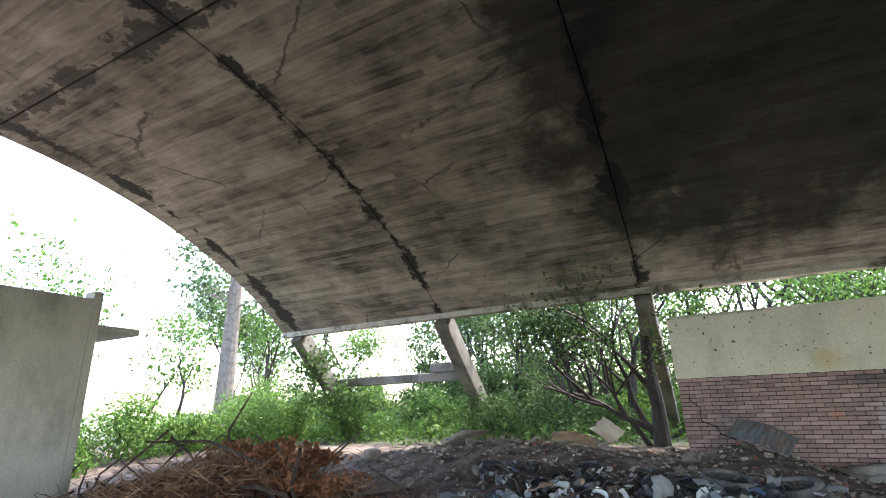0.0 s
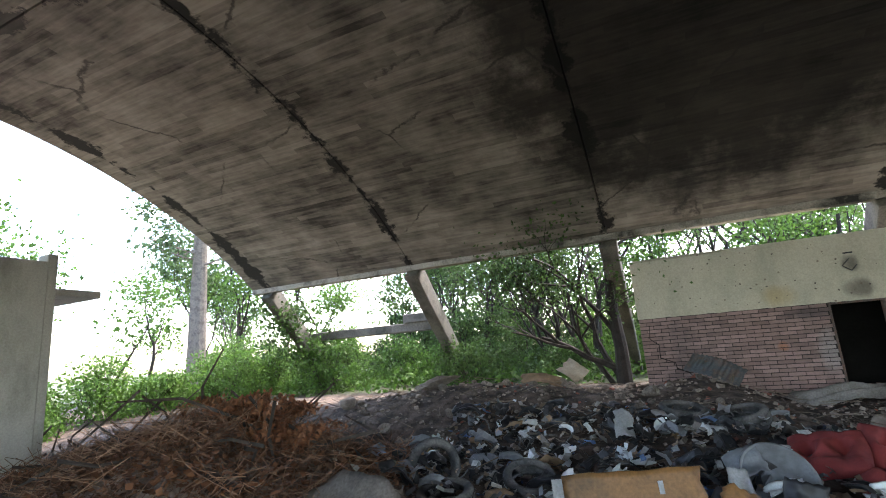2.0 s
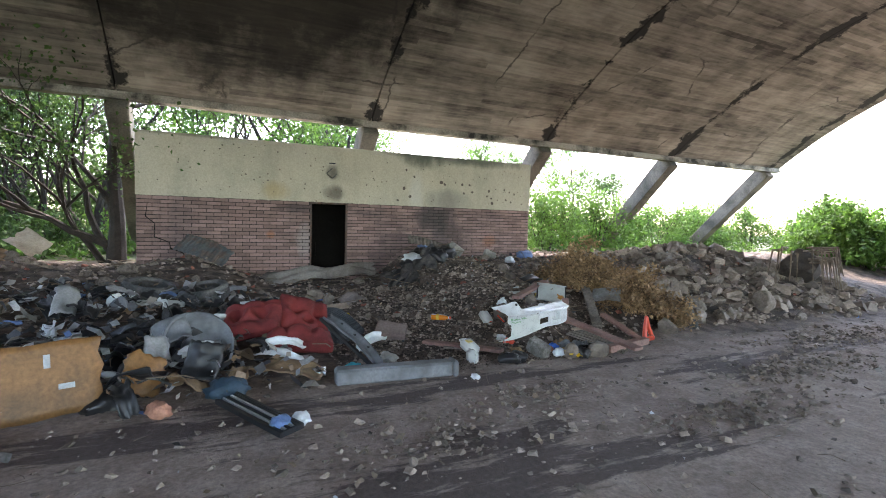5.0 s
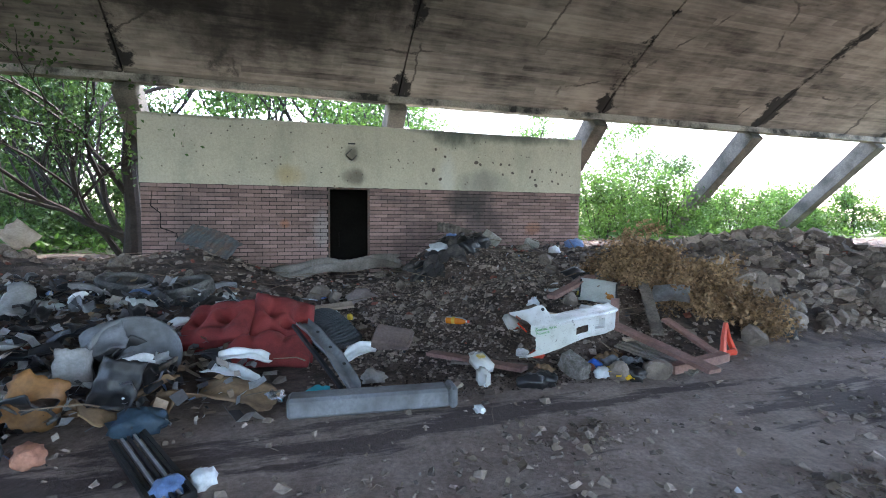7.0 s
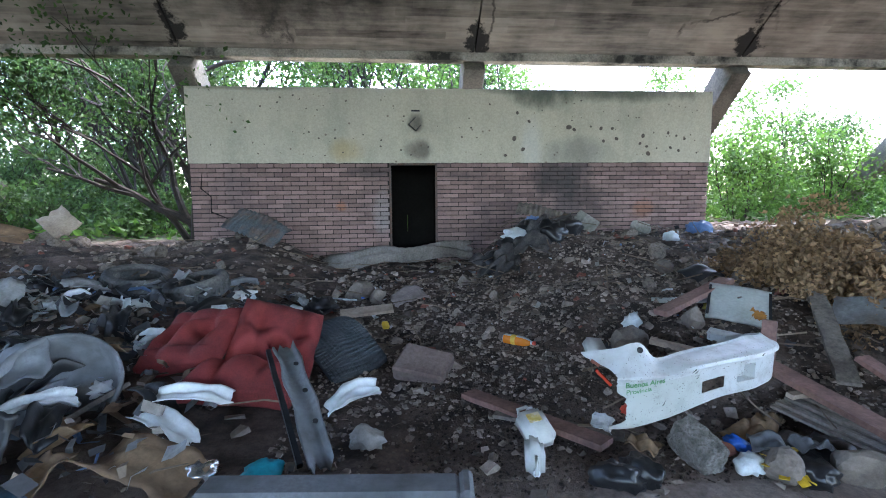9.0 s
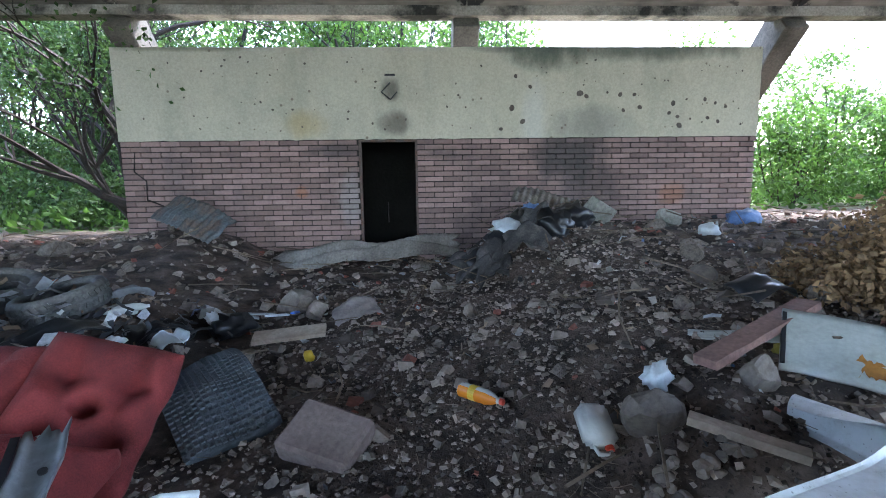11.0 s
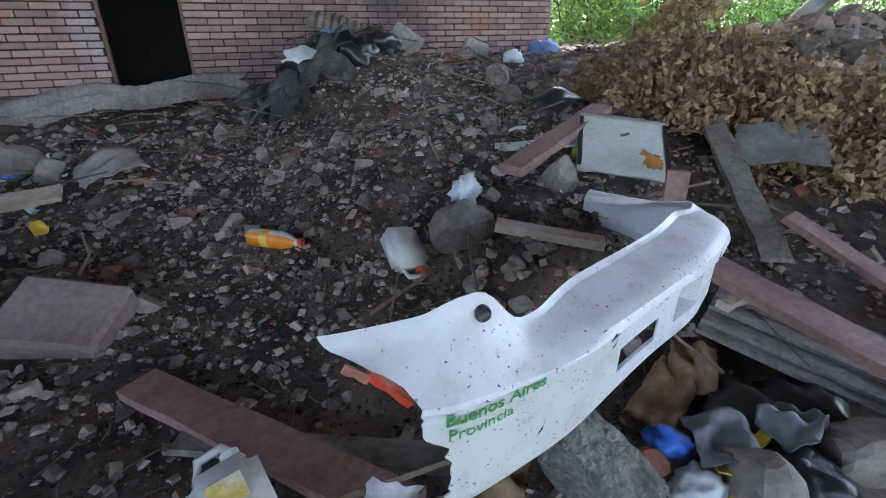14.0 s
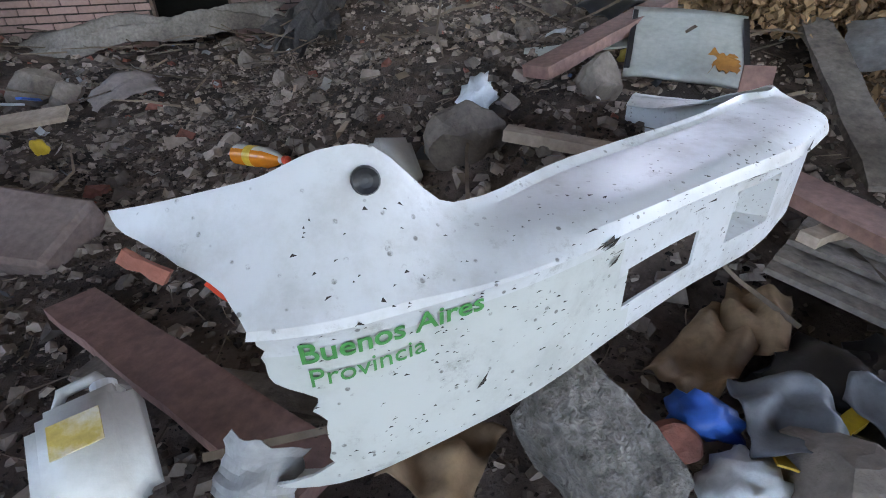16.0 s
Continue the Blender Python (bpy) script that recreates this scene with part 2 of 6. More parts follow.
def wall_material(name, base, dark, spots, brick=False, per_object=True, pits=False):
    """Wall paint or brick with stains of their own shapes at given places along the wall."""
    m = bpy.data.materials.new(name)
    m.use_nodes = True
    n, l = m.node_tree.nodes, m.node_tree.links
    b = n["Principled BSDF"]
    vec = n.new("ShaderNodeNewGeometry").outputs["Position"]
    sep = n.new("ShaderNodeSeparateXYZ")
    l.new(vec, sep.inputs[0])
    mp = n.new("ShaderNodeMapping")
    mp.inputs["Scale"].default_value = (1.0, 1.0, 0.45)
    l.new(vec, mp.inputs["Vector"])
    big, fine = noise_node(n, l, mp.outputs[0], 1.1, 7, 0.65), noise_node(n, l, vec, 35, 6, 0.7)
    rag = noise_node(n, l, mp.outputs[0], 3.0, 7, 0.7)
    col = mix_node(n, l, range_node(n, l, big, 0.4, 0.72), base, dark)
    if brick:
        src = n.new("ShaderNodeObjectInfo").outputs["Random"] if per_object else n.new("ShaderNodeNewGeometry").outputs["Random Per Island"]
        col = mix_node(n, l, 1.0, col, range_node(n, l, src, 0, 1, 0.72, 1.3, False), "MULTIPLY")
    for x, z, rx, rz, c, k in spots:
        col = mix_node(n, l, calc_node(n, l, "MULTIPLY", blob(n, l, sep, x, z, rx, rz, rag), k), col, c)
    if pits:
        vor = n.new("ShaderNodeTexVoronoi")
        vor.inputs["Scale"].default_value = 7.0
        l.new(vec, vor.inputs["Vector"])
        keep = calc_node(n, l, "GREATER_THAN", noise_node(n, l, vec, 1.7, 2), 0.5)
        sp = range_node(n, l, vor.outputs["Distance"], 0.16, 0.09)
        wn = n.new("ShaderNodeSeparateColor")
        l.new(vor.outputs["Color"], wn.inputs[0])
        sp = calc_node(n, l, "MULTIPLY", calc_node(n, l, "MULTIPLY", sp, keep), calc_node(n, l, "GREATER_THAN", wn.outputs[0], 0.55))
        col = mix_node(n, l, calc_node(n, l, "MULTIPLY", sp, 0.75), col, (0.16, 0.12, 0.09))
    col = mix_node(n, l, 1.0, col, range_node(n, l, fine, 0.3, 0.7, 0.82, 1.12, False), "MULTIPLY")
    l.new(col, b.inputs["Base Color"])
    b.inputs["Roughness"].default_value = 0.92
    bp = n.new("ShaderNodeBump")
    bp.inputs["Strength"].default_value, bp.inputs["Distance"].default_value = 0.4, 0.008
    l.new(fine, bp.inputs["Height"])
    l.new(bp.outputs["Normal"], b.inputs["Normal"])
    return m


SOOT, MOSS, CHALK = (0.055, 0.05, 0.05), (0.10, 0.115, 0.085), (0.42, 0.41, 0.4)
PLASTER_SPOTS = ((2.55, 3.2, 0.75, 0.4, MOSS, 0.9), (3.9, 3.22, 1.9, 0.26, MOSS, 0.85), (1.9, 3.2, 0.5, 0.1, MOSS, 0.5), (0.45, 2.66, 0.16, 0.2, SOOT, 0.75), (0.5, 2.2, 0.3, 0.22, (0.13, 0.11, 0.09), 0.8),
                 (3.2, 2.15, 0.8, 0.35, (0.2, 0.19, 0.17), 0.6), (-0.7, 2.2, 0.35, 0.25, (0.42, 0.3, 0.12), 0.55), (-2.2, 3.2, 1.3, 0.07, (0.2, 0.2, 0.13), 0.8), (2.4, 2.3, 0.25, 0.6, (0.6, 0.58, 0.52), 0.6))
BRICK_SPOTS = ((2.9, 1.75, 0.75, 0.5, SOOT, 0.85), (3.3, 1.2, 0.7, 0.6, SOOT, 0.6), (-0.3, 1.85, 0.6, 0.12, SOOT, 0.6), (-0.12, 1.2, 0.25, 0.5, CHALK, 0.4), (-0.8, 1.3, 0.12, 0.1, (0.4, 0.15, 0.06), 0.6), (4.4, 1.2, 0.25, 0.2, (0.4, 0.17, 0.09), 0.5), (1.2, 1.8, 0.5, 0.12, SOOT, 0.5))


BAY, MIDX = 5.20, 1.585  # spacing of the struts, and the middle one
SHELL = shell_material()
CONCRETE = mat("weathered_concrete", (0.34, 0.32, 0.28), 0.9, 0.35, 1.6, 30, 0.3, other=(0.16, 0.155, 0.13))
EDGE = mat("stained_edge_concrete", (0.4, 0.36, 0.3), 0.9, 0.35, 1.7, 30, 0.3, other=(0.035, 0.032, 0.028))
STRUT = mat("dark_weathered_concrete", (0.16, 0.145, 0.12), 0.9, 0.35, 1.4, 30, 0.3, other=(0.07, 0.068, 0.055))
PALE_CONCRETE = wall_material("streaked_pale_concrete", (0.46, 0.45, 0.4), (0.2, 0.2, 0.165), ())
PLASTER = wall_material("stained_cream_plaster", (0.55, 0.5, 0.38), (0.4, 0.37, 0.28), PLASTER_SPOTS, pits=True)
BRICK = wall_material("brown_red_brick", (0.30, 0.195, 0.172), (0.185, 0.13, 0.122), BRICK_SPOTS, True)
BRICKS = wall_material("brown_red_brickwork", (0.30, 0.195, 0.172), (0.185, 0.13, 0.122), BRICK_SPOTS, True, False)
MORTAR = mat("dark_mortar", (0.035, 0.03, 0.027), 0.95, 0.3, 3, 60, 0.4)
# near black: the darkness of the unlit room is put into this colour
DARK_INSIDE = mat("shade_black", (0.012, 0.011, 0.01), 0.95, 0.3, 2, 20, 0.2)
SOIL = soil_material()
BARK = mat("dark_bark", (0.04, 0.032, 0.025), 0.9, 0.4, 5, 40, 0.6)
PINE_BARK = mat("grey_bark", (0.2, 0.165, 0.135), 0.9, 0.4, 5, 30, 0.6)
LEAF = mat("green_leaves", (0.065, 0.12, 0.03), 0.6, 0.25, 0.8, 10, 0, other=(0.032, 0.074, 0.018), island=0.45, translucent=0.4)
LEAF_LIGHT = mat("light_green_leaves", (0.085, 0.17, 0.03), 0.6, 0.25, 0.8, 10, 0, other=(0.055, 0.12, 0.022), island=0.4, translucent=0.45)
NEEDLE = mat("pine_needles", (0.08, 0.13, 0.055), 0.7, 0.25, 0.8, 10, 0, island=0.4, translucent=0.35)


# ---- building blocks ----
def link_mesh(name, bm, material=None, parent=None, smooth=False):
    me = bpy.data.meshes.new(name)
    bm.to_mesh(me)
    bm.free()
    if material:
        me.materials.append(material)
    if smooth:
        for f in me.polygons:
            f.use_smooth = True
    ob = new(name, me)
    if parent:
        ob.parent = parent
    return ob


def part(name, bm, material, parent, label="", smooth=False):
    ob = link_mesh(name, bm, material, parent, smooth)
    return tagged(ob, label) if label else ob


def box(bm, x0, x1, y0, y1, z0, z1, bevel=0.0):
    r = bmesh.ops.create_cube(bm, size=1, matrix=Matrix.Translation(((x0 + x1) / 2, (y0 + y1) / 2, (z0 + z1) / 2)) @ Matrix.Diagonal((x1 - x0, y1 - y0, z1 - z0, 1)))
    if bevel:
        es = list({e for v in r["verts"] for e in v.link_edges})
        bmesh.ops.bevel(bm, geom=es, offset=bevel, segments=1, affect="EDGES")
    return bm


def boxm(x0, x1, y0, y1, z0, z1, bevel=0.0):
    return box(bmesh.new(), x0, x1, y0, y1, z0, z1, bevel)


def tube(bm, pts, radii, sides=7):
    """A tapered tube along points."""
    rings = []
    for i, p in enumerate(pts):
        d = (Vector(pts[min(i + 1, len(pts) - 1)]) - Vector(pts[max(i - 1, 0)])).normalized()
        a = d.cross(Vector((0.31, 0.2, 0.93)))
        a = (a if a.length > 0.05 else d.cross(Vector((1, 0, 0)))).normalized()
        c = d.cross(a)
        rings.append([bm.verts.new(Vector(p) + radii[i] * (math.cos(k * math.tau / sides) * a + math.sin(k * math.tau / sides) * c)) for k in range(sides)])
    for r, s in zip(rings, rings[1:]):
        for k in range(sides):
            bm.faces.new((r[k], r[(k + 1) % sides], s[(k + 1) % sides], s[k]))
    bm.faces.new(rings[0][::-1])
    bm.faces.new(rings[-1])
    return bm


def smoothstep(a, b, v):
    t = np.clip((v - a) / (b - a), 0, 1)
    return t * t * (3 - 2 * t)


def bump_at(x, y, cx, cy, rx, ry, h):
    return h * np.exp(-((x - cx) / rx) ** 2 - ((y - cy) / ry) ** 2)


def height(x, y):
    """The ground: a flat dirt lane, and heaps of soil and rubble in front of the building."""
    x, y = np.asarray(x, float), np.asarray(y, float)
    left = smoothstep(-0.4, -2.0, x)
    right = smoothstep(1.1, 2.6, x)
    middle = 1 - np.maximum(left, right)
    z = middle * 0.34 * smoothstep(-4.6, -0.8, y)
    z = z + left * 0.62 * smoothstep(-6.6, -0.6, y) + right * (0.40 * smoothstep(-5.8, -4.0, y) + 0.42 * smoothstep(-4.0, -0.8, y))
    z = z + bump_at(x, y, -2.3, -0.4, 0.7, 0.7, 0.22) + bump_at(x, y, 2.1, -1.0, 0.7, 0.9, 0.3)
    z = z + bump_at(x, y, 4.4, -3.6, 1.2, 1.0, 0.25) + bump_at(x, y, -7.2, -6.3, 1.6, 1.3, 0.82) + bump_at(x, y, -7.0, -7.9, 1.3, 1.0, 0.68) + bump_at(x, y, -9.6, -6.4, 1.8, 1.5, 0.6)
    z = z + bump_at(x, y, 8.0, -3.0, 2.8, 1.3, 0.64) + bump_at(x, y, -6.3, -1.6, 2.4, 1.3, 0.42)
    z = z + bump_at(x, y, 1.75, -3.9, 0.95, 1.0, 0.3) + bump_at(x, y, 2.2, -4.95, 0.42, 0.4, 0.14)
    z = z * (1 - 0.75 * smoothstep(12.5, 16, x) * smoothstep(0, -3, y))
    far = np.maximum(np.maximum(np.abs(x) - 40, np.abs(y) - 40), 0)
    return z * np.exp(-far / 30)


def rough(x, y):
    """Small unevenness of the ground at one place."""
    k = 0.25 + 0.75 * float(smoothstep(0.02, 0.25, height(x, y)))
    v = Vector((x, y, 0))
    return k * (0.05 * noise.noise(v * 1.9) + 0.035 * noise.noise(v * 5.1) + 0.018 * noise.noise(v * 12.0))


def ground_z(x, y):
    return float(height(x, y)) + rough(x, y)


# ---- ground ----
def axis(lo, hi, step, out, grow=1.35):
    core = list(np.arange(lo, hi + 1e-6, step))
    a, b, s = [], [], step
    while (a[-1] if a else lo) > -out:
        s *= grow
        a.append((a[-1] if a else lo) - s)
    s = step
    while (b[-1] if b else hi) < out:
        s *= grow
        b.append((b[-1] if b else hi) + s)
    return np.array(a[::-1] + core + b)


gx, gy = axis(-9, 11, 0.09, 600), axis(-11.5, 1.5, 0.09, 600)
gz = height(gx[:, None], gy[None, :])
verts = [(x, y, gz[i, j] + (rough(x, y) if abs(x) < 40 and abs(y) < 40 else 0)) for i, x in enumerate(gx) for j, y in enumerate(gy)]
ny = len(gy)
faces = [(i * ny + j, (i + 1) * ny + j, (i + 1) * ny + j + 1, i * ny + j + 1) for i in range(len(gx) - 1) for j in range(ny - 1)]
me = bpy.data.meshes.new("ground")
me.from_pydata(verts, [], faces)
me.materials.append(SOIL)
for f in me.polygons:
    f.use_smooth = True
ground = tagged(new("ground", me), "dark dry soil lane with trodden dirt and rubble heaps", "ground", kind="structure")

# ---- vault ----
X0, X1 = MIDX - 3 * BAY - 0.6, MIDX + 3 * BAY + 0.6
CROWN_Y, CROWN_Z, EDGE_Y, EDGE_Z = -8.3, 7.28, 1.0, 4.05
HALF, RISE = EDGE_Y - CROWN_Y, CROWN_Z - EDGE_Z
RAD = (HALF ** 2 + RISE ** 2) / (2 * RISE)
ARC = math.asin(HALF / RAD)


def vault_point(a, off=0.0):
    """y and z of the vault's underside at the angle a from the crown, off metres above it."""
    return CROWN_Y + (RAD + off) * math.sin(a), CROWN_Z - RAD + (RAD + off) * math.cos(a)


SEAM = (-7.28 - CROWN_Y) / RAD


def vault_bay(x0, x1, a0, a1):
    bm = bmesh.new()
    uvl = bm.loops.layers.uv.new("UVMap")
    na, nx = max(4, int((a1 - a0) * RAD / 0.45)), 8
    grid = {}
    for lvl, off in enumerate((0.0, 0.16)):
        for i in range(na + 1):
            for j in range(nx + 1):
                a = a0 + (a1 - a0) * i / na
                y, z = vault_point(a, off)
                x = x0 + (x1 - x0) * j / nx
                z += 0.012 * noise.noise(Vector((x * 0.8, y * 0.8, lvl)))
                grid[lvl, i, j] = bm.verts.new((x, y, z))
    def quad(vs):
        bm.faces.new(vs)
    for i in range(na):
        for j in range(nx):
            quad((grid[0, i, j], grid[0, i + 1, j], grid[0, i + 1, j + 1], grid[0, i, j + 1]))
            quad((grid[1, i, j], grid[1, i, j + 1], grid[1, i + 1, j + 1], grid[1, i + 1, j]))
    for i in range(na):
        quad((grid[0, i, 0], grid[1, i, 0], grid[1, i + 1, 0], grid[0, i + 1, 0]))
        quad((grid[0, i, nx], grid[0, i + 1, nx], grid[1, i + 1, nx], grid[1, i, nx]))
    for j in range(nx):
        quad((grid[0, 0, j], grid[0, 0, j + 1], grid[1, 0, j + 1], grid[1, 0, j]))
        quad((grid[0, na, j], grid[1, na, j], grid[1, na, j + 1], grid[0, na, j + 1]))
    for f in bm.faces:
        for lp in f.loops:
            co = lp.vert.co
            lp[uvl].uv = (co.x, math.atan2(co.y - CROWN_Y, co.z - CROWN_Z + RAD) * RAD + 50)
    return bm


vault = tagged(new("ceiling"), "arched board-marked concrete vault with dark leak stains", "ceiling", kind="structure")
cuts = [X0] + [MIDX + (i - 3) * BAY for i in range(1, 6)] + [X1]
whole = bmesh.new()
pieces = []
for a0, a1 in ((-ARC, SEAM - 0.0012), (SEAM + 0.0012, ARC)):
    for c0, c1 in zip(cuts, cuts[1:]):
        pieces.append(vault_bay(c0 + 0.014, c1 - 0.014, a0, a1))
tmp = bpy.data.meshes.new("tmp")
for b in pieces:
    b.to_mesh(tmp)
    whole.from_mesh(tmp)
    b.free()
bpy.data.meshes.remove(tmp)
part("vault_shell", whole, SHELL, vault)
# unseen sheet added above the shell, shuts the open joints against the sky
cover = bmesh.new()
prev = None
for i in range(33):
    y, z = vault_point(-ARC + 2 * ARC * i / 32, 0.17)
    row = [cover.verts.new((x, y, z)) for x in (X0, X1)]
    if prev:
        cover.faces.new((prev[0], prev[1], row[1], row[0]))
    prev = row
part("roof_felt", cover, DARK_INSIDE, vault)

# edge beams on both sides, and the inclined struts that carry them
for k, side in enumerate((1, -1)):
    ye = EDGE_Y if side > 0 else 2 * CROWN_Y - EDGE_Y
    bm = bmesh.new()
    n = 60
    rings = []
    for i in range(n + 1):
        x = X0 + (X1 - X0) * i / n
        j = [0.012 * noise.noise(Vector((x * 3, q, 0))) for q in range(4)]
        rings.append([bm.verts.new((x, ye + side * dy, EDGE_Z + dz + j[q])) for q, (dy, dz) in enumerate(((-0.05, -0.13), (0.22, -0.13), (0.22, 0.22), (0.0, 0.2)))])
    for r, s in zip(rings, rings[1:]):
        for q in range(4):
            bm.faces.new((r[q], r[(q + 1) % 4], s[(q + 1) % 4], s[q]))
    bm.faces.new(rings[0]), bm.faces.new(rings[-1])
    bmesh.ops.recalc_face_normals(bm, faces=bm.faces)
    tagged(link_mesh("edge_beam", bm, EDGE), "weathered concrete edge beam along the vault", "beam", kind="structure")


def strut(x, side=1):
    ye = EDGE_Y + 0.1 if side > 0 else 2 * CROWN_Y - EDGE_Y - 0.1
    top = Vector((x, ye, EDGE_Z - 0.1))
    foot = Vector((x, ye + side * 3.9, 0.2))
    bm = bmesh.new()
    rings = []
    for i in range(9):
        t = i / 8
        c = top.lerp(foot, t)
        hw, ht = 0.2 - 0.03 * t, 0.27 - 0.07 * t
        rings.append([bm.verts.new(c + Vector((sx * hw, side * sz * ht * 0.72, sz * ht * 0.72)) + 0.01 * noise.noise_vector(c * 3 + Vector((sx, sz, 0)))) for sx, sz in ((-1, -1), (1, -1), (1, 1), (-1, 1))])
    for r, s in zip(rings, rings[1:]):
        for q in range(4):
            bm.faces.new((r[q], r[(q + 1) % 4], s[(q + 1) % 4], s[q]))
    bm.faces.new(rings[0]), bm.faces.new(rings[-1])
    bmesh.ops.recalc_face_normals(bm, faces=bm.faces)
    bmesh.ops.bevel(bm, geom=[e for e in bm.edges if len(e.link_faces) == 2 and e.calc_face_angle(0) > 1], offset=0.02, segments=1, affect="EDGES")
    return tagged(link_mesh("strut", bm, STRUT), "inclined concrete strut under the vault's edge beam", "strut", "struts of the vault", kind="structure")


for i in range(7):
    strut(MIDX + (i - 3) * BAY)
    strut(MIDX + (i - 3) * BAY, -1)

# ---- building ----
BX0, BX1, BTOP, BAND, DEPTH = -3.16, 5.57, 3.2, 2.0, 1.3
DOOR = 0.8
building = tagged(new("small_building"), "low brick building with cream plaster band and open doorway", "building")
fw = part("front_wall", box(box(box(bmesh.new(), BX0 + 0.01, -0.0, 0.014, 0.2, -0.3, BAND), DOOR, BX1 - 0.01, 0.014, 0.2, -0.3, BAND), BX0 + 0.02, BX1 - 0.02, 0.014, 0.2, BAND, BTOP), MORTAR, building)
bm = bmesh.new()
nx, nz = 90, 14
gridp = [[bm.verts.new((BX0 - 0.015 + (BX1 - BX0 + 0.03) * i / nx, -0.016 + 0.006 * noise.noise(Vector((i * 0.35, j * 0.5, 3))), BAND + (BTOP - BAND) * j / nz + (0.012 * noise.noise(Vector((i * 0.9, 0, 1))) if j in (0, nz) else 0))) for j in range(nz + 1)] for i in range(nx + 1)]
for i in range(nx):
    for j in range(nz):
        bm.faces.new((gridp[i][j], gridp[i + 1][j], gridp[i + 1][j + 1], gridp[i][j + 1]))
ext = bmesh.ops.extrude_face_region(bm, geom=list(bm.faces))
for v in ext["geom"]:
    if isinstance(v, bmesh.types.BMVert):
        v.co.y = 0.013
bmesh.ops.recalc_face_normals(bm, faces=bm.faces)
band = part("plaster_band", bm, PLASTER, building, "stained cream plaster with pits and damp marks")
for nm, b in (("side_wall", boxm(BX0, BX0 + 0.2, 0.2, DEPTH, -0.3, BTOP)), ("side_wall", boxm(BX1 - 0.2, BX1, 0.2, DEPTH, -0.3, BTOP))):
    part(nm, b, BRICKS, building)
SLX, SLW = 0.31, 0.006
bw = bmesh.new()
box(bw, BX0 + 0.2, SLX - SLW, DEPTH - 0.2, DEPTH, -0.3, BTOP)
box(bw, SLX + SLW, BX1 - 0.2, DEPTH - 0.2, DEPTH, -0.3, BTOP)
box(bw, SLX - SLW, SLX + SLW, DEPTH - 0.2, DEPTH, -0.3, 0.78)
box(bw, SLX - SLW, SLX + SLW, DEPTH - 0.2, DEPTH, 1.1, BTOP)
# back wall and partitions carry the room's shade in their near-black colour
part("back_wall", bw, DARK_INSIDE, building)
part("roof_slab", boxm(BX0 + 0.003, BX1 - 0.003, 0.202, DEPTH + 0.1, BTOP - 0.12, BTOP + 0.015, 0.01), CONCRETE, building)
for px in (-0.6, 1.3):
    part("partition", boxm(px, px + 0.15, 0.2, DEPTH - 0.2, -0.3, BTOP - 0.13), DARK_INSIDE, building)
fr = bmesh.new()
box(fr, 0.0, 0.03, -0.004, 0.1, 0.0, BAND - 0.035), box(fr, DOOR - 0.03, DOOR, -0.004, 0.1, 0.0, BAND - 0.035), box(fr, 0.0, DOOR, -0.004, 0.1, BAND - 0.035, BAND - 0.004)
part("door_frame", fr, mat("rusty_door_frame", (0.12, 0.09, 0.075), 0.7, 0.4, 4, 40, 0.3, other=(0.16, 0.07, 0.04)), building, "thin rusty steel door frame")

# ---- concrete wall and slab beyond the lane ----
cw = tagged(new("concrete_wall"), "damp-streaked pale concrete wall with projecting slab", "wall", kind="structure")
bm = bmesh.new()
nx, nz = 40, 16
gridp = {}
for s, xx in enumerate((-11.0, -11.25)):
    for i in range(nx + 1):
        for j in range(nz + 1):
            yy = -15.25 + (8.65) * i / nx
            gridp[s, i, j] = bm.verts.new((xx + 0.012 * noise.noise(Vector((i * 0.4, j * 0.4, s))), yy, -0.2 + 3.67 * j / nz + (0.015 * noise.noise(Vector((i, s, 0))) if j == nz else 0)))
for s in (0, 1):
    for i in range(nx):
        for j in range(nz):
            bm.faces.new((gridp[s, i, j], gridp[s, i + 1, j], gridp[s, i + 1, j + 1], gridp[s, i, j + 1]))
for i in range(nx):
    bm.faces.new((gridp[0, i, nz], gridp[0, i + 1, nz], gridp[1, i + 1, nz], gridp[1, i, nz]))
for j in range(nz):
    for i in (0, nx):
        bm.faces.new((gridp[0, i, j], gridp[0, i, j + 1], gridp[1, i, j + 1], gridp[1, i, j]))
bmesh.ops.recalc_face_normals(bm, faces=bm.faces)
part("wall_face", bm, PALE_CONCRETE, cw)
part("slab", boxm(-12.6, -11.26, -6.65, -5.65, 3.0, 3.12, 0.015), PALE_CONCRETE, cw)
part("corner_post", boxm(-11.3, -11.02, -6.59, -6.45, -0.2, 3.6, 0.015), PALE_CONCRETE, cw)

# horizontal beam between two struts
bmx = bmesh.new()
box(bmx, MIDX - 3 * BAY - 0.1, MIDX - 2 * BAY - 0.2, 2.75, 3.15, 2.35, 2.62, 0.02)
beam = tagged(link_mesh("cross_beam", bmx, STRUT), "mossy concrete beam spanning between two struts", "beam", kind="structure")
box_stub = link_mesh("beam_stub", boxm(MIDX - 2 * BAY - 1.3, MIDX - 2 * BAY - 0.25, 2.7, 3.1, 2.62, 2.9, 0.02), STRUT, beam)


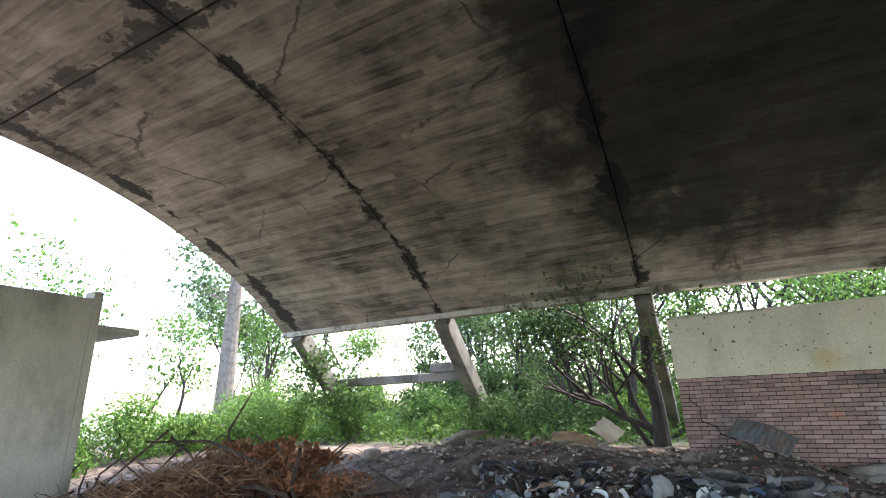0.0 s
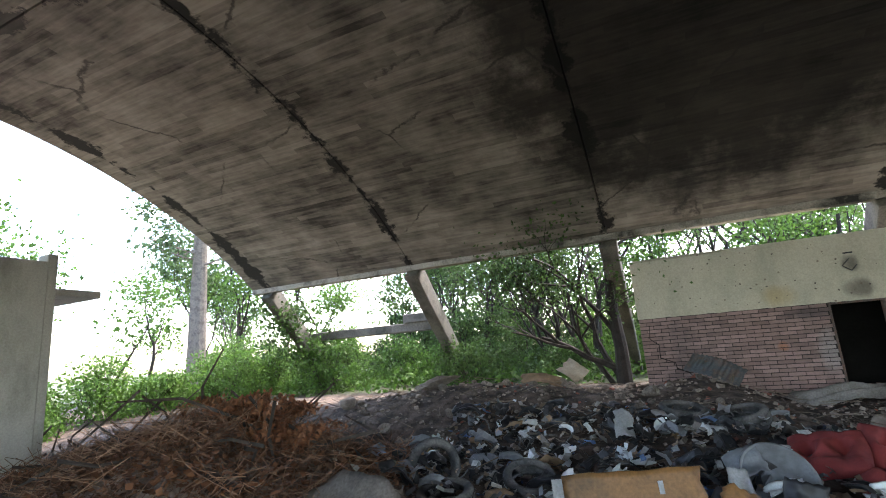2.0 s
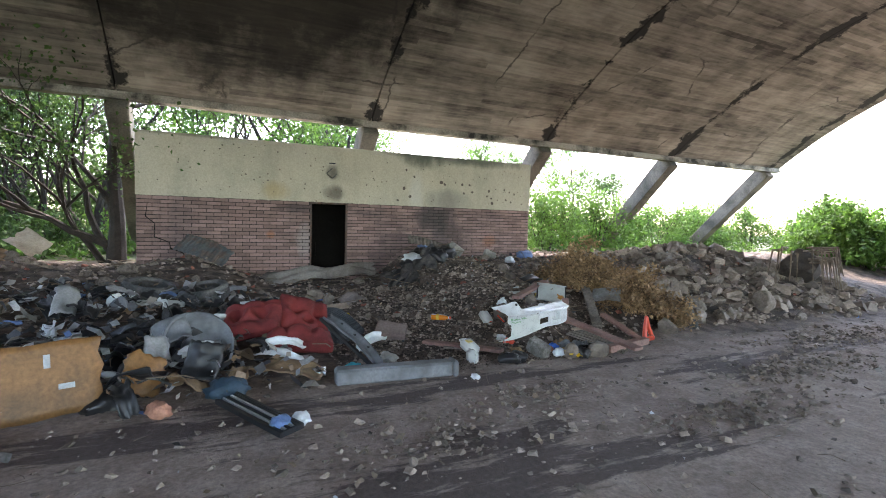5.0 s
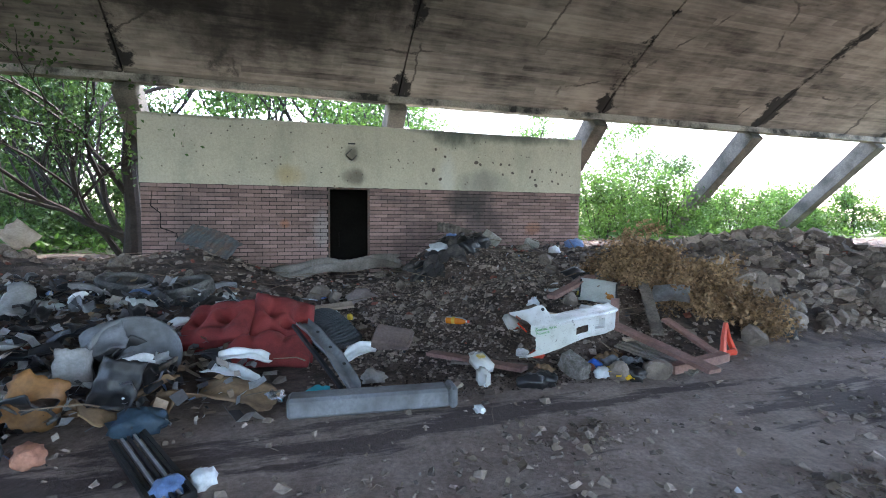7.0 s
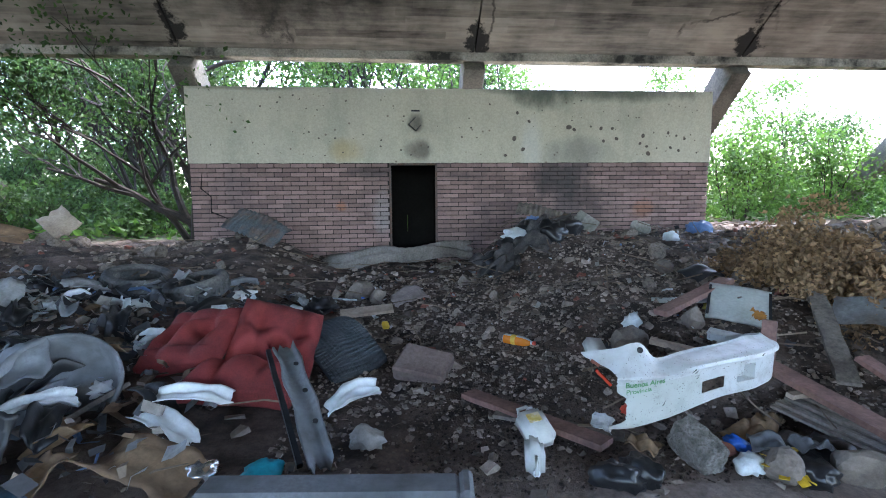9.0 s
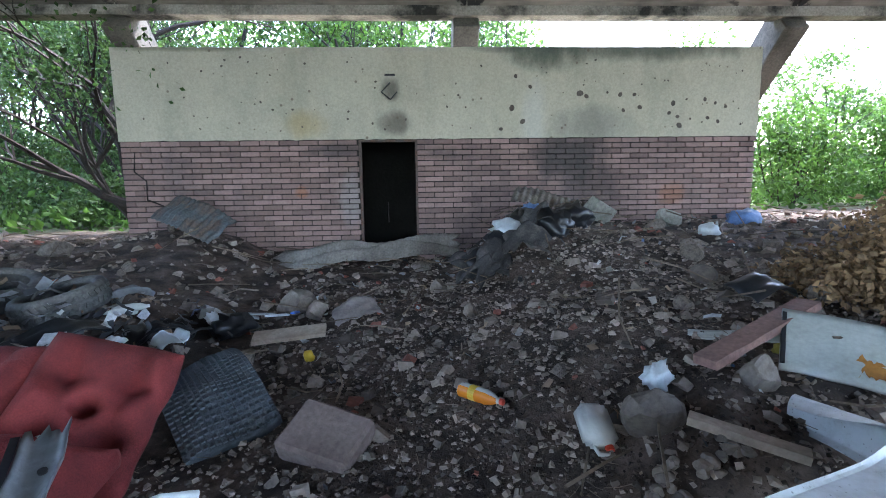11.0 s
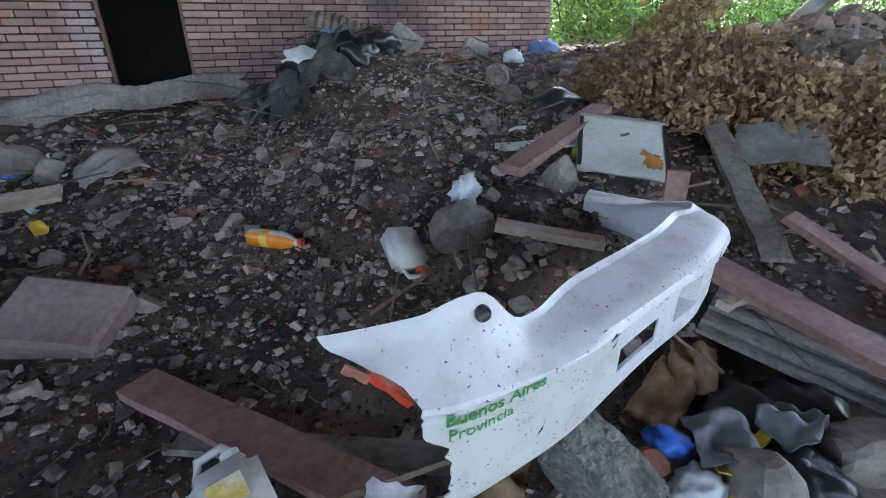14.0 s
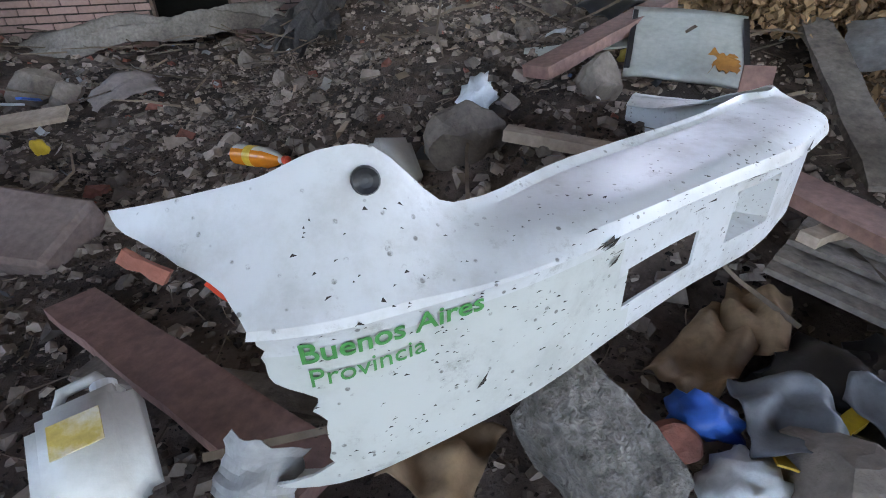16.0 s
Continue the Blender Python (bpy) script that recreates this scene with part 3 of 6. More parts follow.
# ---- vegetation ----
def leaves_mesh(name, centres, size, material, parent, spread=0.5, per=30, flat=0.6):
    """Many small folded leaves in clumps round the centres."""
    rng = np.random.default_rng(len(centres) * 7 + int(size * 1000))
    c = np.repeat(np.array([tuple(k[0]) for k in centres]), per, axis=0)
    rad = np.repeat(np.array([k[1] for k in centres]), per)[:, None]
    n = len(c)
    p = c + rng.normal(0, 1, (n, 3)) * rad * spread * np.array([1, 1, flat])
    d = rng.normal(0, 1, (n, 3))
    d /= np.linalg.norm(d, axis=1, keepdims=True)
    u = np.cross(d, rng.normal(0, 1, (n, 3)))
    u /= np.linalg.norm(u, axis=1, keepdims=True) + 1e-9
    length = size * rng.uniform(0.6, 1.4, (n, 1))
    w = length * 0.33
    fold = np.cross(d, u) * w * 0.4
    vs = np.stack([p, p + d * length * 0.5 + u * w + fold, p + d * length, p + d * length * 0.5 - u * w + fold], axis=1).reshape(-1, 3)
    k = np.arange(n)[:, None] * 4
    fs = np.concatenate([k + np.array([[0, 1, 2]]), k + np.array([[0, 2, 3]])], axis=1).reshape(-1, 3)
    me = bpy.data.meshes.new(name)
    me.from_pydata(vs.tolist(), [], fs.tolist())
    me.materials.append(material)
    ob = new(name, me)
    ob.parent = parent
    return ob


def grow(bm, start, direction, length, radius, depth, tips, rng, bend=0.35, up=0.1):
    pts, rad = [Vector(start)], [radius]
    d = Vector(direction).normalized()
    n = 5
    for i in range(n):
        d = (d + Vector((rng.uniform(-1, 1), rng.uniform(-1, 1), rng.uniform(-1, 1))) * bend * 0.5 + Vector((0, 0, up))).normalized()
        pts.append(pts[-1] + d * length / n)
        rad.append(radius * (1 - 0.55 * (i + 1) / n))
    tube(bm, pts, rad, 7 if radius > 0.04 else 4)
    if depth == 0:
        tips.append(pts[-1])
        tips.append(pts[-3])
        return
    for k in range(rng.choice((2, 3, 3))):
        p = pts[rng.choice((2, 3, 4, 5))]
        nd = (d + Vector((rng.uniform(-1, 1), rng.uniform(-1, 1), rng.uniform(-0.4, 0.8))) * 0.9).normalized()
        grow(bm, p, nd, length * rng.uniform(0.55, 0.8), radius * 0.5, depth - 1, tips, rng, bend, up)


def tree(name, x, y, h, radius, stems, label, leaf=LEAF, seed=1, depth=3, leaf_size=0.11, per=26, lean=(0, 0), bark=BARK, clump=0.5, category="tree"):
    rng = random.Random(seed)
    root = tagged(new(name), label, category)
    root.location = (x, y, ground_z(x, y) - 0.05)
    bm, tips = bmesh.new(), []
    for s in range(stems):
        d = Vector((lean[0] + rng.uniform(-0.5, 0.5) * (stems > 1), lean[1] + rng.uniform(-0.5, 0.5) * (stems > 1), 1.0))
        grow(bm, (rng.uniform(-0.15, 0.15) * stems * 0.5, rng.uniform(-0.15, 0.15), 0), d, h * rng.uniform(0.4, 0.55), radius * rng.uniform(0.6, 1), depth, tips, rng)
    part("trunk", bm, bark, root)
    leaves_mesh("crown", [(t, clump) for t in tips], leaf_size, leaf, root, 0.7, per)
    return root


def bush(x, y, w, h, label, leaf=LEAF_LIGHT, seed=1, n=60, leaf_size=0.1, per=30):
    rng = random.Random(seed)
    root = tagged(new("bush"), label, "bush")
    root.location = (x, y, ground_z(x, y) - 0.03)
    bm, tips = bmesh.new(), []
    for s in range(7):
        a = rng.uniform(0, math.tau)
        grow(bm, (0.15 * math.cos(a), 0.15 * math.sin(a), 0), (math.cos(a) * w * 0.7, math.sin(a) * w * 0.7, h), h * 0.6, 0.02, 1, tips, rng)
    part("stem", bm, BARK, root)
    cs = []
    for _ in range(n):
        a, r = rng.uniform(0, math.tau), math.sqrt(rng.random())
        top = h * (1 - 0.6 * r * r) * rng.uniform(0.75, 1.1)
        cs.append(((math.cos(a) * r * w, math.sin(a) * r * w, rng.uniform(0.1, 1) * top), 0.28))
    leaves_mesh("foliage", cs + [(t, 0.2) for t in tips], leaf_size, leaf, root, 0.7, per)
    return root


dark_tree = tagged(new("tree"), "dark trunk with crooked limbs beside the building", "tree")
dark_tree.location = (-3.75, 1.75, ground_z(-3.75, 1.75) - 0.1)
bm, tips = bmesh.new(), []
rd = random.Random(4)
tube(bm, [(0, 0, 0), (0.03, 0, 0.9), (-0.05, 0.05, 1.9), (0.02, 0.0, 2.9), (0.05, 0.3, 4.6), (0.1, 0.6, 6.5)], [0.2, 0.15, 0.14, 0.12, 0.1, 0.06], 10)
for p0, dd, ln, rr_ in (((-0.05, 0, 0.4), (-1.2, 0.3, 0.75), 2.0, 0.09), ((-0.1, 0, 0.3), (-0.7, 0.2, 1.3), 2.4, 0.08), ((0, 0, 1.2), (-0.9, -0.1, 1.0), 1.8, 0.07), ((-0.25, 0.1, 0.05), (-0.35, 0.1, 1.5), 2.2, 0.07), ((0, 0, 3.2), (0.9, 0.5, 0.8), 1.8, 0.05)):
    grow(bm, p0, dd, ln, rr_, 3, tips, rd, 0.45, 0.02)
part("trunk", bm, BARK, dark_tree)
leaves_mesh("crown", [(t, 0.45) for t in tips], 0.09, LEAF, dark_tree, 0.8, 22)
tree("tree", -4.6, 5.2, 7.0, 0.13, 3, "dark many-stemmed tree with green leaves", LEAF, 3, 3, 0.1, 44, (-0.2, 0.0))
tree("tree", -9.5, 7.5, 6.5, 0.1, 3, "leafy green tree behind the vault", LEAF, 33, 3, 0.12, 60)
tree("tree", -12.0, 9.0, 7.5, 0.12, 2, "leafy green tree behind the vault", LEAF, 34, 3, 0.13, 60)
for i in range(7):
    bush(-13 + i * 1.6, 8.5 + (i % 3), 1.6, 3.8, "tall dense green thicket behind the struts", LEAF, 500 + i, 150, 0.13, 34)
tree("tree", -5.6, 4.6, 6.0, 0.09, 3, "slender leaning tree with green leaves", LEAF, 21, 3, 0.1, 40, (-0.2, -0.1))
tree("tree", -6.6, 7.0, 8.0, 0.16, 2, "leafy green tree behind the vault", LEAF, 8, 3, 0.13, 60)
tree("tree", -1.0, 6.5, 8.5, 0.16, 3, "leafy green tree behind the building", LEAF_LIGHT, 12, 3, 0.12, 60)
tree("tree", 2.2, 8.0, 8.5, 0.14, 2, "leafy green tree behind the building", LEAF_LIGHT, 13, 3, 0.12, 40)
tree("tree", 7.6, 4.2, 3.6, 0.05, 3, "bare thin tree with crooked twigs", LEAF_LIGHT, 14, 3, 0.08, 3, clump=0.3)
rng = random.Random(5)
for i in range(30):
    x = -34 + i * 2.3 + rng.uniform(-1, 1)
    y = rng.uniform(9, 17) if x < 4 else rng.uniform(20, 30)
    tree("tree", x, y, rng.uniform(7, 11), 0.16, 1, "tall green tree in the wood beyond", rng.choice((LEAF, LEAF_LIGHT)), 100 + i, 3, 0.2, 60 if x < 4 else 34, clump=0.85)
for i in range(9):
    tree("tree", -22 - rng.uniform(0, 8), -9 + i * 2.4, rng.uniform(5, 8), 0.12, 1, "pale green tree in the clearing beyond", LEAF_LIGHT, 160 + i, 3, 0.17, 30, clump=0.8)
for i in range(46):
    x = -24 + i * 1.08 + rng.uniform(-0.5, 0.5)
    y = rng.uniform(2.8, 7.5)
    if -3.6 < x < 5.8:
        y = rng.uniform(4.5, 8)
    if abs((x - MIDX) % BAY) < 0.5 and y < 5.5:
        y += 2.5
    bush(x, y, rng.uniform(0.9, 1.5), rng.uniform(1.2, 2.6), "dense green undergrowth shrub", LEAF_LIGHT if x > 4 else rng.choice((LEAF, LEAF, LEAF_LIGHT)), 300 + i, 90)
for i in range(12):
    bush(-15.5 - rng.uniform(0, 4), -8 + i * 1.0, rng.uniform(0.8, 1.4), rng.uniform(1.0, 2.2), "light green shrub beside the vault", LEAF_LIGHT, 400 + i, 80)
for i in range(9):
    bush(18.6 + rng.uniform(0, 4), -6.5 + i * 1.0, rng.uniform(0.9, 1.5), rng.uniform(1.4, 2.6), "bright green leafy shrub beside the lane", LEAF_LIGHT, 430 + i, 110, 0.16)
# climber on the end strut
ivy = tagged(new("climbing_plant"), "green climbing plant covering a concrete strut", "climber")
ivy.location = (MIDX - 3 * BAY, 2.9, 0)
cs = []
for i in range(130):
    t = rng.random()
    cs.append(((rng.gauss(0, 0.5 + 0.4 * (1 - t)), -1.6 + 3.2 * (1 - t) + rng.gauss(0, 0.4), 0.3 + 3.3 * t), 0.25))
leaves_mesh("foliage", cs, 0.13, LEAF, ivy, 0.8, 34)
# tall pine seen past the end of the vault
pine = tagged(new("pine_tree"), "tall pine with grey trunk and wispy crown", "pine tree")
pine.location = (-21.5, 4.5, 0)
bm, tips = bmesh.new(), []
tube(bm, [(0, 0, 0), (0.1, 0, 4), (0.05, 0.1, 8), (0.2, 0, 13)], [0.42, 0.36, 0.28, 0.12], 12)
rp = random.Random(31)
for k in range(26):
    z = 6.3 + k * 0.26
    a = rp.uniform(0, math.tau)
    grow(bm, (0.1, 0, z), (math.cos(a), math.sin(a), 0.15), rp.uniform(1.6, 3.0), 0.05, 1, tips, rp, 0.3, 0.0)
part("trunk", bm, PINE_BARK, pine)
leaves_mesh("crown", [(t, 0.5) for t in tips], 0.2, NEEDLE, pine, 0.8, 34)
# grass and low weeds outside the vault
rgs = np.random.default_rng(8)
cs = [((x, y, 0.12 + h), 0.25) for x, y, h in zip(rgs.uniform(-20, 20, 900), rgs.uniform(1.8, 9, 900), rgs.uniform(0.55, 0.85, 900)) if not (-3.4 < x < 5.8 and y < 1.6)]
weeds = leaves_mesh("low_weeds", cs, 0.16, LEAF_LIGHT, None, 0.9, 14)
tagged(weeds, "low green weeds and grass outside the vault", "weeds", kind="stuff")


# ---- loose things: materials ----
def simple(name, c, rough=0.6, var=0.3, other=None, scale=5, fine=40, bump=0.15, metal=0.0, **k):
    return mat(name, c, rough, var, scale, fine, bump, 0.01, metal, other, **k)


WHITE_PLASTIC = simple("scuffed_white_plastic", (0.74, 0.77, 0.78), 0.4, 0.12, (0.55, 0.57, 0.56))


def bumper_material(name, clean, dull):
    """Car paint with grey smears, rubbed dirt and many fine dark specks."""
    m = bpy.data.materials.new(name)
    m.use_nodes = True
    n, l = m.node_tree.nodes, m.node_tree.links
    b = n["Principled BSDF"]
    vec = n.new("ShaderNodeTexCoord").outputs["Object"]
    smear, fine = noise_node(n, l, vec, 7, 7, 0.7), noise_node(n, l, vec, 60, 5, 0.7)
    col = mix_node(n, l, range_node(n, l, smear, 0.42, 0.7), clean, dull)
    grime = calc_node(n, l, "MULTIPLY", range_node(n, l, noise_node(n, l, vec, 17, 8, 0.75), 0.55, 0.7), 0.5)
    col = mix_node(n, l, grime, col, (0.2, 0.185, 0.16))
    vor = n.new("ShaderNodeTexVoronoi")
    vor.inputs["Scale"].default_value = 62.0
    l.new(vec, vor.inputs["Vector"])
    pick = n.new("ShaderNodeSeparateColor")
    l.new(vor.outputs["Color"], pick.inputs[0])
    dots = calc_node(n, l, "MULTIPLY", range_node(n, l, vor.outputs["Distance"], 0.24, 0.14), calc_node(n, l, "GREATER_THAN", pick.outputs[0], 0.6))
    dots = calc_node(n, l, "MULTIPLY", dots, range_node(n, l, fine, 0.4, 0.6))
    col = mix_node(n, l, calc_node(n, l, "MULTIPLY", dots, 0.8), col, (0.07, 0.062, 0.05))
    l.new(col, b.inputs["Base Color"])
    l.new(range_node(n, l, smear, 0.35, 0.7, 0.28, 0.5, False), b.inputs["Roughness"])
    bp = n.new("ShaderNodeBump")
    bp.inputs["Strength"].default_value, bp.inputs["Distance"].default_value = 0.12, 0.004
    l.new(calc_node(n, l, "ADD", smear, calc_node(n, l, "MULTIPLY", fine, 0.2)), bp.inputs["Height"])
    l.new(bp.outputs["Normal"], b.inputs["Normal"])
    return m


BUMPER_PAINT = bumper_material("dirty_white_car_paint", (0.54, 0.55, 0.55), (0.42, 0.42, 0.405))
BUMPER_FILM = bumper_material("dull_adhesive_film", (0.48, 0.495, 0.465), (0.39, 0.40, 0.37))
GREY_PLASTIC = simple("grey_plastic", (0.19, 0.2, 0.215), 0.5, 0.25, (0.12, 0.125, 0.13))
PALE_GREY = simple("pale_grey_plastic", (0.3, 0.3, 0.3), 0.5, 0.25, (0.28, 0.28, 0.28))
BLACK_PLASTIC = simple("black_plastic", (0.022, 0.023, 0.026), 0.4, 0.3)
RUBBER = simple("dusty_rubber", (0.06, 0.06, 0.06), 0.85, 0.4, (0.16, 0.15, 0.14), 3)
RED_CLOTH = simple("faded_red_upholstery", (0.23, 0.034, 0.033), 0.9, 0.3, (0.13, 0.02, 0.02), 3, 120, 0.4)
GREY_CLOTH = simple("dark_grey_fabric", (0.06, 0.07, 0.08), 0.9, 0.3, (0.1, 0.11, 0.12), 3, 80, 0.4)
ORANGE_BOARD = simple("orange_brown_panel", (0.27, 0.13, 0.045), 0.5, 0.3, (0.14, 0.075, 0.03), 2, 30)
RED_WOOD = simple("red_brown_painted_wood", (0.25, 0.14, 0.115), 0.7, 0.3, (0.16, 0.09, 0.075), 3, 40, 0.3)
GREY_WOOD = simple("weathered_grey_wood", (0.2, 0.17, 0.145), 0.9, 0.4, (0.11, 0.095, 0.08), 4, 40, 0.5)
PALE_WOOD = simple("pale_raw_board", (0.44, 0.35, 0.27), 0.8, 0.25, (0.3, 0.23, 0.17), 3, 40, 0.3)
STONE = simple("rubble_stone", (0.23, 0.19, 0.16), 0.95, 0.35, (0.13, 0.105, 0.085), 4, 30, 0.6, obrand=0.3)
CHIPS = simple("rubble_chips", (0.25, 0.2, 0.165), 0.95, 0.3, (0.14, 0.115, 0.095), 4, 30, 0.5, island=0.6)
BRICK_CHUNK = simple("broken_brick", (0.27, 0.1, 0.07), 0.95, 0.3, (0.2, 0.09, 0.07), 4, 40, 0.5)
DRY_LEAF = simple("dry_brown_leaves", (0.32, 0.205, 0.108), 0.85, 0.3, (0.16, 0.1, 0.052), 2, 20, 0, island=0.45)
RUST_LEAF = simple("rust_brown_leaf_litter", (0.17, 0.075, 0.035), 0.85, 0.3, (0.085, 0.042, 0.025), 2, 20, 0, island=0.5)
TWIG = simple("dry_twigs", (0.19, 0.145, 0.105), 0.9, 0.3, (0.1, 0.075, 0.055), 3, 30, 0.2, island=0.4)
METAL = simple("dull_sheet_metal", (0.36, 0.37, 0.38), 0.5, 0.3, (0.22, 0.2, 0.18), 3, 30, 0.2, metal=0.6)
ENAMEL = simple("rusting_white_enamel", (0.45, 0.47, 0.44), 0.4, 0.15, (0.36, 0.37, 0.34), 3)
RUST = simple("orange_rust", (0.4, 0.17, 0.03), 0.8, 0.3)
RED_PLASTIC = simple("red_plastic", (0.6, 0.07, 0.035), 0.4, 0.2)
BLUE_PLASTIC = simple("blue_plastic", (0.03, 0.13, 0.5), 0.4, 0.25)
TEAL = simple("turquoise_card", (0.03, 0.4, 0.5), 0.6, 0.25)
YELLOW = simple("yellow_plastic", (0.62, 0.4, 0.03), 0.45, 0.25)
GREEN = simple("green_print", (0.06, 0.26, 0.07), 0.5, 0.15)
BAG_WHITE = simple("white_plastic_bag", (0.68, 0.71, 0.73), 0.35, 0.2, (0.5, 0.53, 0.56))
BAG_BLACK = simple("black_plastic_bag", (0.018, 0.018, 0.02), 0.3, 0.3)
FOIL = simple("crumpled_foil", (0.7, 0.7, 0.7), 0.25, 0.2, metal=0.9)
BROWN_CARD = simple("wet_cardboard", (0.29, 0.19, 0.11), 0.9, 0.3, (0.18, 0.12, 0.075))
DARK_WOOD = simple("dark_wet_wood", (0.07, 0.055, 0.045), 0.85, 0.4)
ORANGE_DRINK = simple("orange_drink", (0.62, 0.2, 0.02), 0.2, 0.1)
CLEAR = simple("cloudy_clear_plastic", (0.55, 0.55, 0.52), 0.25, 0.1)
SPECKS = simple("dirt_specks", (0.035, 0.03, 0.025), 0.9, 0.2)
SCRAPS = []
for i, c in enumerate(((0.55, 0.56, 0.57), (0.26, 0.26, 0.27), (0.05, 0.05, 0.055), (0.3, 0.21, 0.14), (0.12, 0.2, 0.38), (0.34, 0.31, 0.28))):
    SCRAPS.append(simple("scrap_plastic", c, 0.5, 0.3, island=0.4))


def seat_on(x, y, dz=0.0, rx=0, ry=0, rz=0):
    return pose(x, y, ground_z(x, y) + dz, rx, ry, rz)


def thing(name, bm, material, m, label, category, smooth=False, group=""):
    ob = link_mesh(name, bm, material, None, smooth)
    ob.matrix_world = m
    return tagged(ob, label, category, group)


def holder(name, m, label, category, group=""):
    ob = tagged(new(name), label, category, group)
    ob.matrix_world = m
    return ob


def jitter(bm, amount, freq=4.0, seed=0.0):
    for v in bm.verts:
        v.co += amount * noise.noise_vector(v.co * freq + Vector((seed, seed * 1.7, 0)))
    return bm


def rock_bm(sx, sy, sz, seed, cuts=7):
    """An angular broken stone: a ball cut by flat planes."""
    r = random.Random(seed)
    bm = bmesh.new()
    bmesh.ops.create_icosphere(bm, subdivisions=3, radius=1)
    for _ in range(cuts):
        d = Vector((r.uniform(-1, 1), r.uniform(-1, 1), r.uniform(-1, 1))).normalized()
        k = r.uniform(0.5, 0.8)
        for v in bm.verts:
            over = v.co.dot(d) - k
            if over > 0:
                v.co -= d * over
    for v in bm.verts:
        v.co += 0.07 * noise.noise_vector(v.co * 2.5 + Vector((seed, 0, 0))) + 0.03 * noise.noise_vector(v.co * 8 + Vector((0, seed, 0)))
        v.co = Vector((v.co.x * sx, v.co.y * sy, v.co.z * sz))
    return bm


def board_bm(length, width, thick, seed=0, wear=0.006):
    """A worn board, its corner at the centre."""
    bm = bmesh.new()
    n = max(4, int(length / 0.12))
    rings = []
    for i in range(n + 1):
        x = -length / 2 + length * i / n
        rings.append([bm.verts.new((x + (wear * 2 * noise.noise(Vector((seed, q, i))) if i in (0, n) else 0), sy * width / 2 + wear * noise.noise(Vector((i * 0.7, seed + q, 1))), sz * thick / 2 + wear * 0.6 * noise.noise(Vector((i * 0.6, 5 + seed, q))))) for q, (sy, sz) in enumerate(((-1, -1), (1, -1), (1, 1), (-1, 1)))])
    for r, s in zip(rings, rings[1:]):
        for q in range(4):
            bm.faces.new((r[q], r[(q + 1) % 4], s[(q + 1) % 4], s[q]))
    bm.faces.new(rings[0][::-1]), bm.faces.new(rings[-1])
    bmesh.ops.recalc_face_normals(bm, faces=bm.faces)
    return bm


def sheet_bm(w, h, bend=0.0, wobble=0.02, thick=0.012, seed=0, nx=14, ny=10, ridges=0.0, pitch=0.08, torn=0.0, curl=0.0):
    """A thin bent sheet with thickness, corrugated if ridges is set."""
    nx = max(nx, int(w / pitch * 4)) if ridges else nx
    bm = bmesh.new()
    lv = []
    for s in (0, 1):
        rows = []
        for i in range(nx + 1):
            row = []
            for j in range(ny + 1):
                u, v = i / nx - 0.5, j / ny - 0.5
                x, y = u * w, v * h
                if torn:
                    x += torn * w * noise.noise(Vector((seed, v * 5, 2))) * abs(u) * 2
                    y += torn * h * noise.noise(Vector((u * 5, seed, 7))) * abs(v) * 2
                z = bend * (1 - 4 * u * u) + curl * 4 * v * v + wobble * noise.noise(Vector((u * 3 + seed, v * 3, 0)))
                if ridges:
                    z += ridges * math.sin(x / pitch * math.tau)
                row.append(bm.verts.new((x, y, z + (thick if s else 0))))
            rows.append(row)
        lv.append(rows)
    for i in range(nx):
        for j in range(ny):
            a, b = lv[0], lv[1]
            bm.faces.new((a[i][j], a[i][j + 1], a[i + 1][j + 1], a[i + 1][j]))
            bm.faces.new((b[i][j], b[i + 1][j], b[i + 1][j + 1], b[i][j + 1]))
    for i in range(nx):
        for j in (0, ny):
            bm.faces.new((lv[0][i][j], lv[0][i + 1][j], lv[1][i + 1][j], lv[1][i][j]))
    for j in range(ny):
        for i in (0, nx):
            bm.faces.new((lv[0][i][j], lv[0][i][j + 1], lv[1][i][j + 1], lv[1][i][j]))
    bmesh.ops.recalc_face_normals(bm, faces=bm.faces)
    return bm


def lathe_bm(profile, sides=20, closed=False):
    bm = bmesh.new()
    rings = [[bm.verts.new((r * math.cos(k * math.tau / sides), r * math.sin(k * math.tau / sides), z)) for k in range(sides)] for r, z in profile]
    pairs = list(zip(rings, rings[1:])) + ([(rings[-1], rings[0])] if closed else [])
    for r, s in pairs:
        for k in range(sides):
            bm.faces.new((r[k], r[(k + 1) % sides], s[(k + 1) % sides], s[k]))
    if not closed:
        bm.faces.new(rings[0][::-1]), bm.faces.new(rings[-1])
    bmesh.ops.recalc_face_normals(bm, faces=bm.faces)
    return bm


def crumple_bm(sx, sy, sz, seed, amount=0.35, freq=2.2, sub=3):
    bm = bmesh.new()
    bmesh.ops.create_icosphere(bm, subdivisions=sub, radius=1)
    for v in bm.verts:
        n = v.co.copy()
        k = 1 + amount * noise.noise(n * freq + Vector((seed, 0, 0))) + amount * 0.6 * abs(noise.noise(n * freq * 2.6 + Vector((0, seed, 0))))
        v.co = Vector((n.x * sx * k, n.y * sy * k, max(n.z, -0.55) * sz * k))
    return bm


